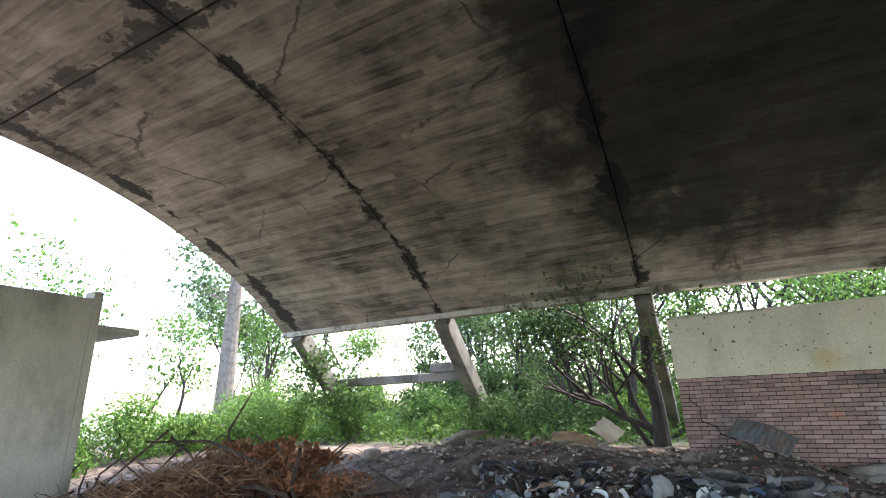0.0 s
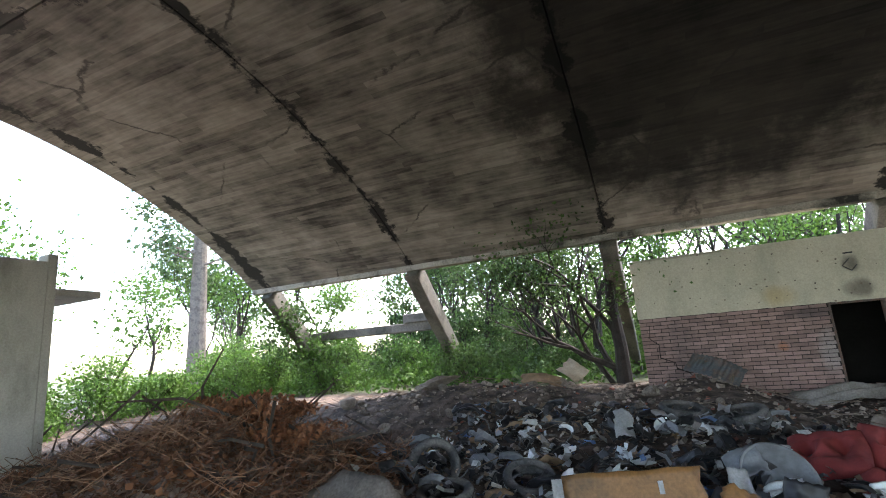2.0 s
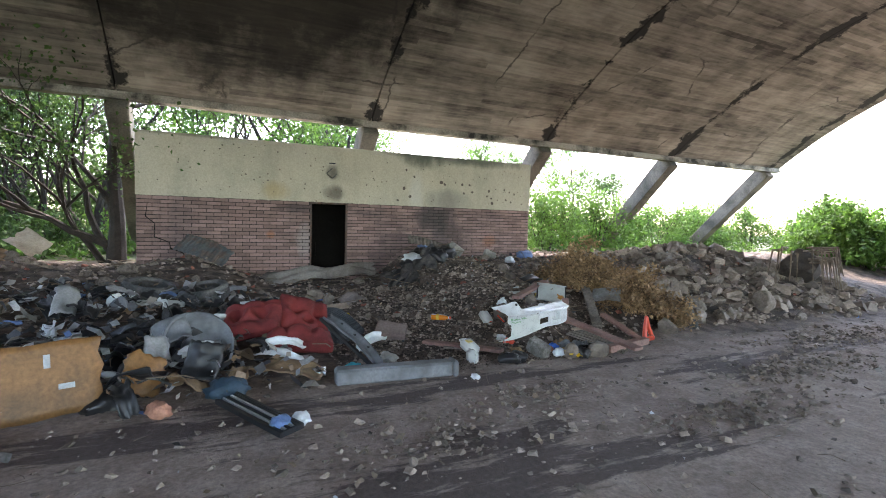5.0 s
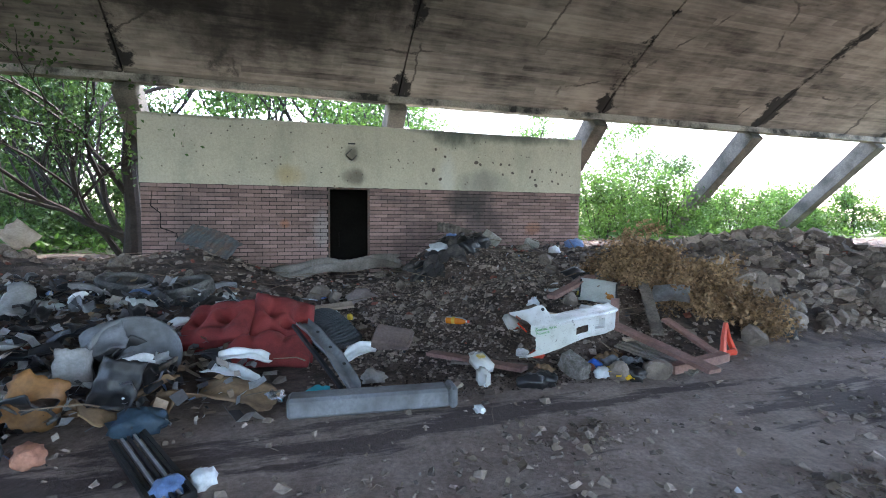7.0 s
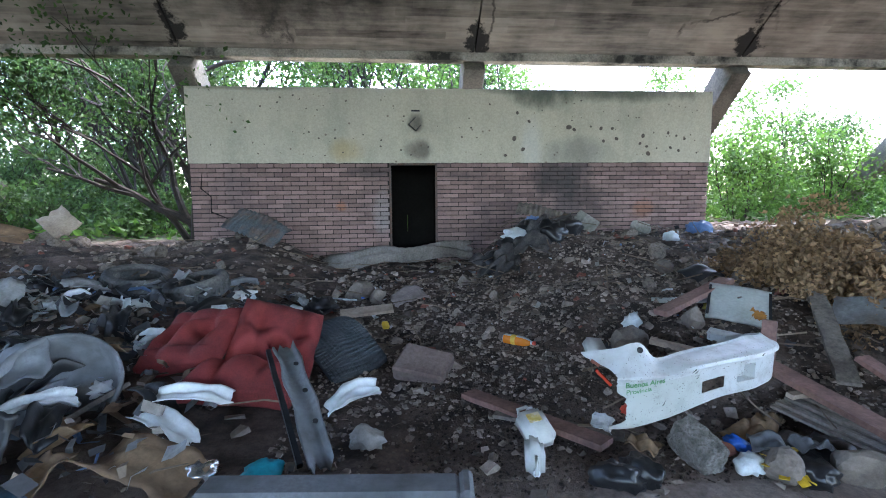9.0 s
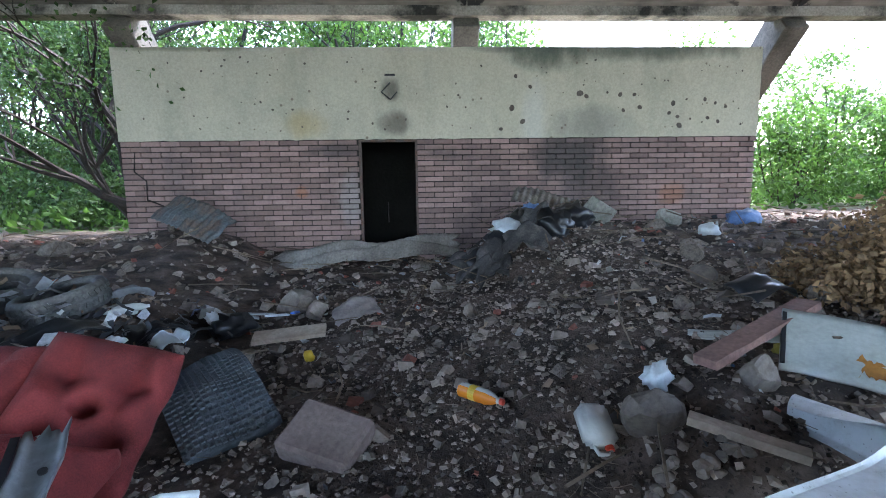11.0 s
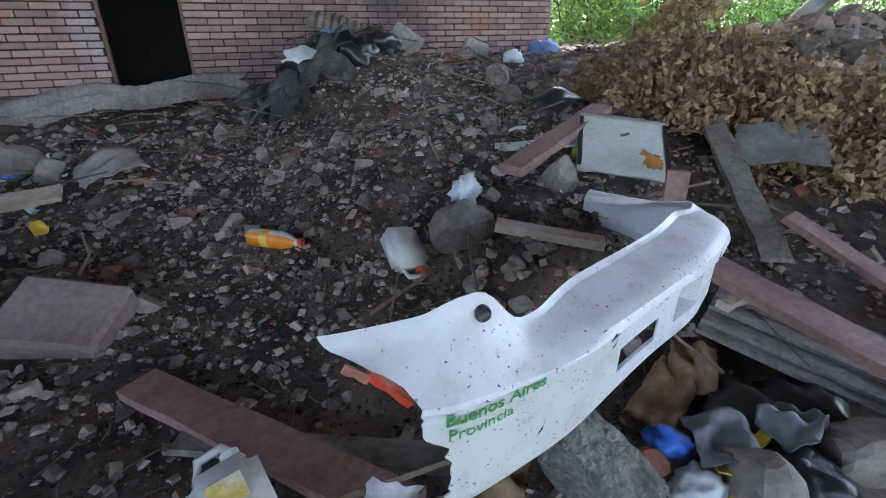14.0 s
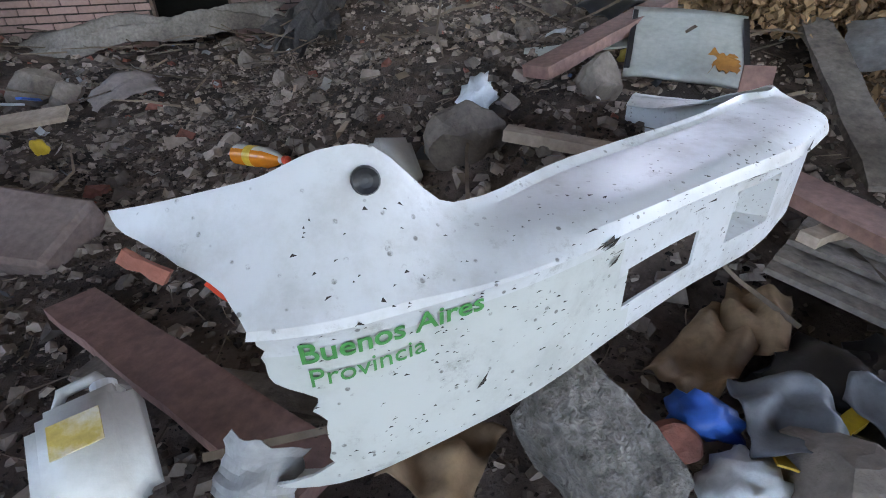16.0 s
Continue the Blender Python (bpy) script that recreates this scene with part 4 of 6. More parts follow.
def tyre(x, y, dz, r, width, rx, ry, rz, label="worn black car tyre lying in the rubbish"):
    root = holder("tyre", seat_on(x, y, dz, rx, ry, rz), label, "tyre", "tyres in the rubbish")
    w, t = width / 2, r * 0.32
    prof = [(r - t, -w * 0.75), (r - t * 0.5, -w), (r - t * 0.15, -w * 0.95), (r, -w * 0.6), (r, -w * 0.1), (r - 0.012, 0), (r, w * 0.1), (r, w * 0.6), (r - t * 0.15, w * 0.95), (r - t * 0.5, w), (r - t, w * 0.75), (r - t + 0.02, w * 0.5), (r - 0.05, w * 0.5), (r - 0.05, -w * 0.5), (r - t + 0.02, -w * 0.5)]
    part("carcass", lathe_bm(prof, 36, True), RUBBER, root, smooth=True)
    tr = bmesh.new()
    for k in range(40):
        a = k * math.tau / 40
        for sgn in (-1, 1):
            c = Matrix.Rotation(a, 4, "Z") @ Matrix.Translation((r + 0.002, 0, sgn * w * 0.38))
            bmesh.ops.create_cube(tr, size=1, matrix=c @ Matrix.Rotation(0.4 * sgn, 4, "X") @ Matrix.Diagonal((0.012, 0.03, w * 0.4, 1)))
    part("tread", tr, RUBBER, root)
    return root


def plank(x, y, z, length, width, thick, rx, ry, rz, material, label, seed=0):
    return thing("plank", board_bm(length, width, thick, seed), material, seat_on(x, y, z, rx, ry, rz), label, "plank")


def between(a, b, up=0.0):
    """A pose whose x axis runs from a to b, at their middle."""
    a, b = Vector(a), Vector(b)
    d = (b - a).normalized()
    s = Vector((0, 0, 1)).cross(d).normalized()
    u = d.cross(s)
    m = Matrix((d, s, u)).transposed().to_4x4()
    m.translation = (a + b) / 2 + Vector((0, 0, up))
    return m


def on_ground(x, y, dz):
    return (x, y, ground_z(x, y) + dz)


# ---- white car bumper ----
bumper = tagged(new("car_bumper"), "torn white car bumper with green lettering propped on rubble", "car bumper")
PLAN = [(1.10, -5.79), (1.30, -5.875), (1.60, -5.85), (1.90, -5.755), (2.15, -5.675), (2.35, -5.565), (2.46, -5.41), (2.49, -5.2), (2.46, -5.02), (2.385, -4.86)]
PLEN = [0.0]
for p, q in zip(PLAN, PLAN[1:]):
    PLEN.append(PLEN[-1] + math.dist(p, q))


def plan_at(s):
    s = min(s, PLEN[-1])
    def lin(v):
        for i in range(len(PLAN) - 1):
            if v <= PLEN[i + 1] or i == len(PLAN) - 2:
                t = (v - PLEN[i]) / (PLEN[i + 1] - PLEN[i])
                return Vector(PLAN[i]).lerp(Vector(PLAN[i + 1]), t)
    pts = [lin(min(s + o, PLEN[-1])) for o in (-0.06, -0.03, 0, 0.03, 0.06)]
    c = sum(pts, Vector((0, 0))) / 5
    d = (lin(min(s + 0.05, PLEN[-1])) - lin(s - 0.05)).normalized()
    return c, Vector((d.y, -d.x))


def bumper_point(s, v, out=0.0):
    c, n = plan_at(s)
    z0 = 0.205 + 0.12 * float(smoothstep(0.0, 0.9, s)) + 0.02 * float(smoothstep(1.4, 2.1, s))
    z1 = 0.655 - 0.05 * float(smoothstep(0.28, -0.08, s)) + 0.02 * math.exp(-((s - 0.3) / 0.1) ** 2) - 0.078 * float(smoothstep(0.31, 0.42, s)) + 0.012 * float(smoothstep(0.6, 1.3, s)) - 0.14 * float(smoothstep(1.4, 2.0, s))
    f = float(smoothstep(0.33, 0.7, s)) * (1 - float(smoothstep(1.25, 1.45, s)))
    keys = [(0.0, -0.045), (0.03, -0.008), (0.08, 0.0), (0.6, 0.004), (0.655, 0.008), (0.675, 0.026), (0.70, 0.024), (0.77, -0.004 + 0.024 * f), (0.83, -0.025 + 0.018 * f), (0.93, -0.055 - 0.045 * f), (0.96, -0.06 - 0.07 * f), (1.0, -0.07 - 0.07 * f)]
    off = keys[-1][1]
    for (a, p), (b, q) in zip(keys, keys[1:]):
        if v <= b:
            off = p + (q - p) * (v - a) / (b - a)
            break
    ridge, share = 0.83 + 0.06 * f, 0.765 - 0.365 * f
    if v < 0.68:
        vz = v
    elif v < 0.83:
        vz = 0.68 + (v - 0.68) / 0.15 * (ridge - 0.68)
    elif v < 0.96:
        vz = ridge + (v - 0.83) / 0.13 * (1 - ridge) * share
    else:
        vz = ridge + (1 - ridge) * (share + (v - 0.96) / 0.04 * (1 - share))
    k = c + n * (off + out)
    zc = z0 + 0.68 * (0.645 - 0.02 * float(smoothstep(0.5, 1.2, s)) - 0.1 * float(smoothstep(1.4, 2.0, s)) - z0)
    zz = z0 + (zc - z0) * v / 0.68 if v <= 0.68 else zc + (z1 - zc) * (vz - 0.68) / 0.32
    return Vector((k.x, k.y, zz + 0.004 * noise.noise(Vector((s * 4, v * 5, 0)))))


def torn_start(v):
    edge = 0.185 * float(smoothstep(1.0, 0.70, v)) + 0.05 * float(smoothstep(0.52, 0.42, v)) - 0.14 * float(smoothstep(0.16, 0.0, v))
    return -0.02 + edge + 0.012 * noise.noise(Vector((v * 14, 3, 0))) + 0.006 * noise.noise(Vector((v * 40, 7, 0)))


bm = bmesh.new()
NS, NV = 110, 44
gridb = {}
for i in range(NS + 1):
    for j in range(NV + 1):
        v = j / NV
        s = -0.02 + (PLEN[-1] + 0.02) * i / NS
        s += (torn_start(v) + 0.02) * max(0.0, 1 - i / 24)
        if v > 0.5 and i > NS - 12:
            s -= 0.05 * (v - 0.5) * (i - NS + 12) / 6
        gridb[i, j] = (bm.verts.new(bumper_point(s, v)), s, v)
for i in range(NS):
    for j in range(NV):
        q = [gridb[i, j], gridb[i + 1, j], gridb[i + 1, j + 1], gridb[i, j + 1]]
        s, v = sum(k[1] for k in q) / 4, sum(k[2] for k in q) / 4
        if 0.67 < s < 0.85 and 0.22 < v < 0.43:
            continue
        f = bm.faces.new([k[0] for k in q])
        f.material_index = 1 if v < 0.6 and s < 0.64 + 0.1 * (0.6 - v) else 0
for (i, j), (vt, s, v) in gridb.items():
    if 0.95 < s < 1.08 and 0.26 < v < 0.56:
        c, n = plan_at(s)
        vt.co -= Vector((n.x, n.y, 0)) * 0.05
bmesh.ops.recalc_face_normals(bm, faces=bm.faces)
skin = part("bumper_skin", bm, BUMPER_PAINT, bumper, "scuffed white painted plastic with a slot", True)
skin.data.materials.append(BUMPER_FILM)
sol = skin.modifiers.new("thickness", "SOLIDIFY")
sol.thickness, sol.offset = 0.004, -1
mod = skin.modifiers.new("edges", "EDGE_SPLIT")
mod.split_angle = radians(20)


def text_part(body, s, v, size, bold, parent, material, slope):
    cu = bpy.data.curves.new("lettering", "FONT")
    cu.body, cu.size, cu.extrude, cu.offset = body, size, 0.0003, bold
    cu.resolution_u = 3
    tmp = bpy.data.objects.new("tmp", cu)
    scene.collection.objects.link(tmp)
    bpy.context.view_layer.update()
    me = bpy.data.meshes.new_from_object(tmp)
    bpy.data.objects.remove(tmp)
    for vt in me.vertices:
        q = bumper_point(s + vt.co.x, v + (vt.co.y + vt.co.x * slope) / 0.42, 0.004 + vt.co.z)
        vt.co = q
    me.materials.clear()
    me.materials.append(material)
    ob = new("lettering", me)
    ob.parent = parent
    return tagged(ob, "green printed lettering")


text_part("Buenos Aires", 0.205, 0.565, 0.040, 0.0006, bumper, GREEN, 0.02)
text_part("Provincia", 0.21, 0.48, 0.037, 0.0, bumper, GREEN, 0.02)
plug = lathe_bm([(0.003, 0.0), (0.008, 0.001), (0.014, 0.004), (0.016, 0.0), (0.016, -0.008)], 16)
pp = bumper_point(0.31, 0.93, 0.006)
po = part("sensor_hole", plug, BLACK_PLASTIC, bumper, "round black plug")
po.matrix_basis = Matrix.Translation(pp) @ Matrix.Rotation(radians(78), 4, "X")
lamp = part("reflector_strip", board_bm(0.11, 0.022, 0.015, 4), simple("red_reflector", (0.55, 0.06, 0.03), 0.2, 0.1), bumper, "broken red reflector strip")
lamp.matrix_basis = pose(1.23, -5.74, 0.47, 0, 45, -20)
fixing = part("bracket", board_bm(0.05, 0.016, 0.008, 9), BRICK_CHUNK, bumper, "rusty mounting bracket")
fixing.matrix_basis = pose(1.155, -5.805, 0.575, 75, 35, -20)
flap = part("torn_flap", sheet_bm(0.11, 0.08, 0.03, 0.01, 0.004, 3, torn=0.15, curl=0.02), PALE_GREY, bumper, "curled torn lower edge")
flap.matrix_basis = pose(1.2, -5.80, 0.24, 50, 20, -15)
rs = random.Random(77)
bm = bmesh.new()
for _ in range(620):
    s, v = rs.uniform(0.2, 1.35), rs.uniform(0.08, 0.9)
    if 0.68 < s < 0.9 and 0.22 < v < 0.46:
        continue
    r = rs.choice((0.0012, 0.0016, 0.002, 0.003))
    a, b, c = bumper_point(s - r, v, 0.0035), bumper_point(s + r * rs.uniform(0.6, 2.2), v + r * rs.uniform(-2, 2), 0.0035), bumper_point(s, v + 2.2 * r, 0.0035)
    bm.faces.new([bm.verts.new(k) for k in (a, b, c)])
for s0, v0, ln in ((0.58, 0.66, 0.05), (0.6, 0.56, 0.03), (0.57, 0.72, 0.03), (0.61, 0.6, 0.04), (0.82, 0.6, 0.05), (0.95, 0.64, 0.04), (0.4, 0.22, 0.02), (1.1, 0.7, 0.04)):
    for k in range(2):
        s, v = s0 + rs.uniform(-0.02, 0.02), v0 + rs.uniform(-0.06, 0.06)
        w = rs.uniform(0.001, 0.0025)
        q = [bumper_point(s, v, 0.0036), bumper_point(s + ln * rs.uniform(0.3, 1), v + 0.03 * rs.uniform(-1, 2), 0.0036), bumper_point(s + ln * 0.5, v + w * 4, 0.0036)]
        bm.faces.new([bm.verts.new(k) for k in q])
tagged(part("scuff", bm, SPECKS, bumper, "dark dirt specks and scrapes"), kind="stuff")

LINING = simple("dark_grey_lining", (0.12, 0.125, 0.135), 0.5, 0.3, (0.07, 0.072, 0.078))
# block and rubbish under and beside the bumper
lump = boxm(-0.07, 0.07, -0.14, 0.14, -0.08, 0.08)
bmesh.ops.subdivide_edges(lump, edges=list(lump.edges), cuts=9, use_grid_fill=True)
for v in lump.verts:
    k = (abs(v.co.x) / 0.07) ** 6 + (abs(v.co.y) / 0.14) ** 6 + (abs(v.co.z) / 0.08) ** 6
    v.co *= 1 - 0.05 * max(k - 1, 0)
jitter(jitter(jitter(lump, 0.022, 6, 2), 0.009, 24, 5), 0.006, 60, 9)
thing("concrete_block", lump, mat("porous_grey_concrete", (0.27, 0.25, 0.225), 0.95, 0.5, 14, 55, 1.0, 0.04, other=(0.16, 0.145, 0.125)), pose(1.72, -5.82, 0.1, 20, -6, 14), "rough grey lump of concrete under the bumper", "concrete block")
thing("brick_piece", rock_bm(0.06, 0.045, 0.035, 8, 6), BRICK_CHUNK, pose(1.87, -5.85, 0.09, 10, 20, 30), "broken red brick beside the bumper", "brick")
thing("blue_wrapper", crumple_bm(0.06, 0.04, 0.035, 3, 0.6, 3), BLUE_PLASTIC, pose(1.95, -5.83, 0.1, 0, 15, -30), "crumpled bright blue plastic wrapper", "wrapper", True)
thing("white_bag", crumple_bm(0.075, 0.06, 0.05, 5, 0.5, 3), BAG_WHITE, pose(1.93, -5.95, 0.06, 0, 0, 20), "crumpled white plastic bag on the ground", "plastic bag", True)
wheel = holder("fan_wheel", pose(2.07, -6.02, 0.06, 12, 8, 0), "yellow plastic fan wheel lying in the rubbish", "fan wheel")
part("hub", lathe_bm([(0.012, 0.0), (0.03, 0.0), (0.03, 0.03), (0.02, 0.035), (0.012, 0.03)], 16, True), YELLOW, wheel)
for k in range(8):
    b = part("blade", sheet_bm(0.1, 0.045, 0.008, 0.0, 0.004, k, 5, 4), YELLOW, wheel)
    b.matrix_basis = Matrix.Rotation(k * math.tau / 8, 4, "Z") @ pose(0.075, 0, 0.015, 25, 0, 0)
rack = holder("slatted_panel", between((2.62, -5.42, 0.16), (2.95, -6.05, 0.04)), "brown slatted plastic panel lying on the rubble", "panel")
for k in range(9):
    b = part("slat", board_bm(0.75, 0.05, 0.016, k, 0.002), GREY_WOOD, rack)
    b.matrix_basis = pose(0, -0.25 + k * 0.058, 0.012 * (k % 2), 0, 0, 0)
for i, (x, y, z, w, h, rx, ry, rz, m_, lab) in enumerate((
        (2.08, -5.9, 0.11, 0.2, 0.15, 14, 8, -24, LINING, "torn grey plastic lining on black bags"),
        (2.28, -5.93, 0.12, 0.2, 0.14, -10, 12, 20, LINING, "torn grey plastic lining on black bags"),
        (2.12, -5.66, 0.07, 0.34, 0.14, 8, -4, 25, BROWN_CARD, "folded brown cardboard with yellow edge"),
        (2.3, -5.6, 0.09, 0.28, 0.14, -6, 4, 40, BROWN_CARD, "folded wet brown cardboard piece"),
        (1.48, -5.72, 0.06, 0.22, 0.16, 10, 10, 50, BROWN_CARD, "crumpled brown cardboard under the bumper"))):
    thing("sheet_scrap", sheet_bm(w, h, 0.025, 0.05, 0.005, i, 22, 16, torn=0.05), m_, pose(x, y, z, rx, ry, rz), lab, "scrap sheet", True)
for i, (x, y, sx, sy) in enumerate(((2.27, -5.82, 0.15, 0.11), (2.44, -5.88, 0.14, 0.12), (2.2, -6.02, 0.12, 0.1), (1.35, -5.95, 0.1, 0.07), (1.2, -6.0, 0.12, 0.06))):
    thing("black_bag", crumple_bm(sx, sy, 0.07, 20 + i, 0.45, 2.8), BAG_BLACK, seat_on(x, y, 0.05, 0, 0, i * 40), "crumpled shiny black plastic bag", "plastic bag", True)
plank(2.25, -5.9, 0.1, 0.24, 0.03, 0.012, 0, 8, 15, YELLOW, "yellow plastic strip among the cardboard", 6)
thing("wood_offcut", board_bm(0.24, 0.05, 0.03, 7, 0.008), PALE_WOOD, pose(2.62, -5.5, 0.215, 5, 0, 10), "splintered raw wood offcut on the slats", "wood offcut")

# red-brown boards round the bumper
thing("plank", board_bm(1.05, 0.13, 0.035, 1), RED_WOOD, between((0.58, -4.86, 0.06), (1.3, -5.78, 0.09)), "long red-brown painted board on the soil", "plank")
thing("plank", board_bm(1.25, 0.15, 0.035, 2), RED_WOOD, between((2.6, -5.2, 0.3), (2.75, -6.35, 0.14)), "wide red-brown painted board on rubble", "plank")
thing("post", board_bm(0.5, 0.09, 0.07, 3), RED_WOOD, between((2.72, -5.06, 0.05), (2.76, -5.02, 0.55)), "short red-brown wooden post standing in rubble", "post")
thing("plank", board_bm(1.1, 0.13, 0.03, 4, 0.012), GREY_WOOD, between((3.62, -4.45, 0.62), (3.12, -5.3, 0.18)), "split weathered grey board leaning on rubble", "plank")
thing("plank", board_bm(0.7, 0.12, 0.03, 5, 0.012), RED_WOOD, between((3.3, -5.25, 0.3), (3.4, -5.8, 0.08)), "broken red-brown board among rubble", "plank")
thing("plank", board_bm(0.8, 0.1, 0.08, 6, 0.01), RED_WOOD, between((2.5, -6.1, 0.08), (3.4, -5.95, 0.1)), "thick red-brown beam on the ground", "beam")
thing("plank", board_bm(0.78, 0.09, 0.025, 7), GREY_WOOD, between((0.72, -5.2, 0.05), (1.45, -5.62, 0.06)), "thin grey batten on the soil", "plank")


# ---- bottles and jugs ----
def bottle(m, label):
    root = holder("soda_bottle", m, label, "bottle")
    prof = [(0.01, 0.0), (0.036, 0.004), (0.042, 0.02), (0.042, 0.15), (0.04, 0.17), (0.042, 0.19), (0.03, 0.235), (0.016, 0.265), (0.014, 0.285)]
    part("body", lathe_bm(prof, 20), CLEAR, root, smooth=True)
    liquid = bmesh.new()
    tmp = lathe_bm([(0.043, 0.012), (0.0432, 0.15), (0.041, 0.17), (0.0432, 0.19), (0.031, 0.235), (0.017, 0.265)], 20)
    bmesh.ops.delete(tmp, geom=[f for f in tmp.faces if f.calc_center_median().dot(Vector((0.85, -0.5, 0))) < -0.012 or len(f.verts) > 4], context="FACES")
    me_ = bpy.data.meshes.new("liquid")
    tmp.to_mesh(me_)
    tmp.free()
    liquid.from_mesh(me_)
    part("liquid", liquid, ORANGE_DRINK, root, "orange drink in the lower half", True)
    part("label_band", lathe_bm([(0.0436, 0.085), (0.0436, 0.13)], 20), YELLOW, root, "worn yellow paper label")
    part("cap", lathe_bm([(0.005, 0.283), (0.017, 0.283), (0.017, 0.303), (0.005, 0.305)], 14), RED_PLASTIC, root, "red screw cap")
    return root


def jug(m, label, cap=RED_PLASTIC, size=1.0, sticker=None):
    root = holder("plastic_jug", m, label, "jug")
    bm = boxm(-0.075 * size, 0.075 * size, -0.05 * size, 0.05 * size, 0, 0.2 * size)
    es = list(bm.edges)
    bmesh.ops.bevel(bm, geom=es, offset=0.026 * size, segments=3, affect="EDGES")
    jitter(bm, 0.004, 9)
    part("body", bm, CLEAR, root, smooth=True)
    h = tube(bmesh.new(), [(-0.045 * size, 0, 0.19 * size), (-0.03 * size, 0, 0.235 * size), (0.02 * size, 0, 0.24 * size), (0.05 * size, 0, 0.19 * size)], [0.011 * size] * 4, 8)
    part("handle", h, CLEAR, root, smooth=True)
    c = part("cap", lathe_bm([(0.004, 0.0), (0.02 * size, 0.0), (0.02 * size, 0.022), (0.004, 0.024)], 14), cap, root)
    c.matrix_basis = pose(0.03 * size, 0, 0.2 * size)
    if sticker:
        part("sticker", boxm(-0.035 * size, 0.035 * size, -0.0545 * size, -0.0515 * size, 0.1 * size, 0.155 * size), sticker, root, "faded yellow printed sticker")
    return root


bottle(pose(1.04, -4.15, ground_z(1.12, -4.25) + 0.045, 0, 88, -46), "clear soda bottle half full of orange drink")
jug(pose(1.6, -4.66, ground_z(1.6, -4.7) + 0.12, 122, 8, 8), "cloudy white plastic jug lying on the soil")
jug(pose(0.93, -5.70, 0.09, -66, -6, 14), "white plastic jug with faded yellow sticker", WHITE_PLASTIC, 1.1, simple("faded_yellow_sticker", (0.6, 0.45, 0.12), 0.6, 0.3, (0.55, 0.5, 0.4), 20))
jug(pose(0.87, -5.66, ground_z(0.95, -5.68) + 0.06, 90, 90, -10), "white plastic jug lying on the dirt", WHITE_PLASTIC, 1.0)

# ---- stones, slabs and foil of the middle heap ----
for i, (x, y, dz, sx, sy, sz, rz, lab) in enumerate((
        (1.84, -4.8, 0.05, 0.15, 0.12, 0.13, 20, "grey broken concrete lump on soil"), (-0.35, -2.35, 0.08, 0.2, 0.15, 0.13, 10, "pale rounded stone on the heap"),
        (-0.1, -2.5, 0.07, 0.12, 0.1, 0.1, 40, "grey broken stone on the heap"), (2.45, -6.05, 0.09, 0.14, 0.12, 0.13, 15, "angular grey stone beside the lane"),
        (1.0, -1.9, 0.05, 0.09, 0.07, 0.12, 0, "upright piece of rubble"), (1.25, -2.7, 0.05, 0.08, 0.06, 0.1, 30, "pale piece of rubble"),
        (3.0, -3.2, 0.06, 0.16, 0.1, 0.07, 60, "flat piece of rubble"), (2.4, -4.68, 0.05, 0.12, 0.1, 0.1, 70, "grey broken concrete lump on soil"),
        (4.3, -5.5, 0.1, 0.16, 0.16, 0.14, 0, "round grey stone beside the lane"), (5.2, -5.3, 0.1, 0.18, 0.14, 0.14, 50, "round grey stone beside the lane"),
        (7.2, -5.1, 0.14, 0.25, 0.2, 0.2, 20, "large round stone by the lane"), (2.05, -6.0, 0.09, 0.12, 0.1, 0.1, 80, "angular grey stone beside the lane"),
        (-7.0, -1.6, 0.14, 0.55, 0.25, 0.16, 20, "flat concrete lump on the heap"), (-9.0, -1.9, 0.1, 0.2, 0.18, 0.14, 20, "grey stone on the heap"))):
    thing("stone", rock_bm(sx, sy, sz, 30 + i), STONE, seat_on(x, y, dz, 8, -6, rz), lab, "stone")
thing("masonry_slab", jitter(boxm(-0.21, 0.21, -0.15, 0.15, -0.07, 0.07, 0.018), 0.02, 3), simple("dusty_red_masonry", (0.22, 0.165, 0.145), 0.9, 0.25, (0.16, 0.115, 0.1), 4, 40, 0.4), pose(0.33, -4.43, 0.1, 24, 8, -24), "dusty brown-red masonry slab on the soil", "masonry slab")
thing("white_wrapper", crumple_bm(0.05, 0.05, 0.075, 9, 0.8, 3.4), BAG_WHITE, seat_on(1.95, -4.61, 0.04, 10, 20, 40), "crumpled white plastic wrapper on the soil", "wrapper", True)
thing("plank", board_bm(0.42, 0.075, 0.035, 11), PALE_WOOD, between((1.94, -4.915, 0.40), (2.27, -5.15, 0.35)), "short grey batten lying on rubble", "plank")
thing("plank", board_bm(0.9, 0.12, 0.045, 12, 0.008), RED_WOOD, between((2.17, -4.62, 0.52), (2.98, -4.25, 0.70)), "red-brown timber lying over the heap", "plank")
door = holder("appliance_door", pose(2.83, -4.6, 0.555, 30, 6, -34), "white enamel appliance door with rust stain", "appliance door")
part("panel", sheet_bm(0.44, 0.42, 0.012, 0.008, 0.02, 2), ENAMEL, door, smooth=True)
for s in (-1, 1):
    e = part("edge_trim", board_bm(0.36, 0.02, 0.028, 3, 0.002), BLACK_PLASTIC, door, "black rubber edge")
    e.matrix_basis = pose(s * 0.21, 0, 0.015, 0, 0, 90)
r = part("rust_patch", sheet_bm(0.1, 0.1, 0.002, 0.002, 0.002, 5, torn=0.5), RUST, door, "orange rust patch")
r.matrix_basis = pose(0.13, -0.1, 0.03)
thing("enamel_strip", sheet_bm(0.5, 0.1, 0.0, 0.01, 0.008, 6), ENAMEL, pose(2.52, -4.36, 0.56, 14, -6, -30), "white enamel strip under the timber", "metal strip")
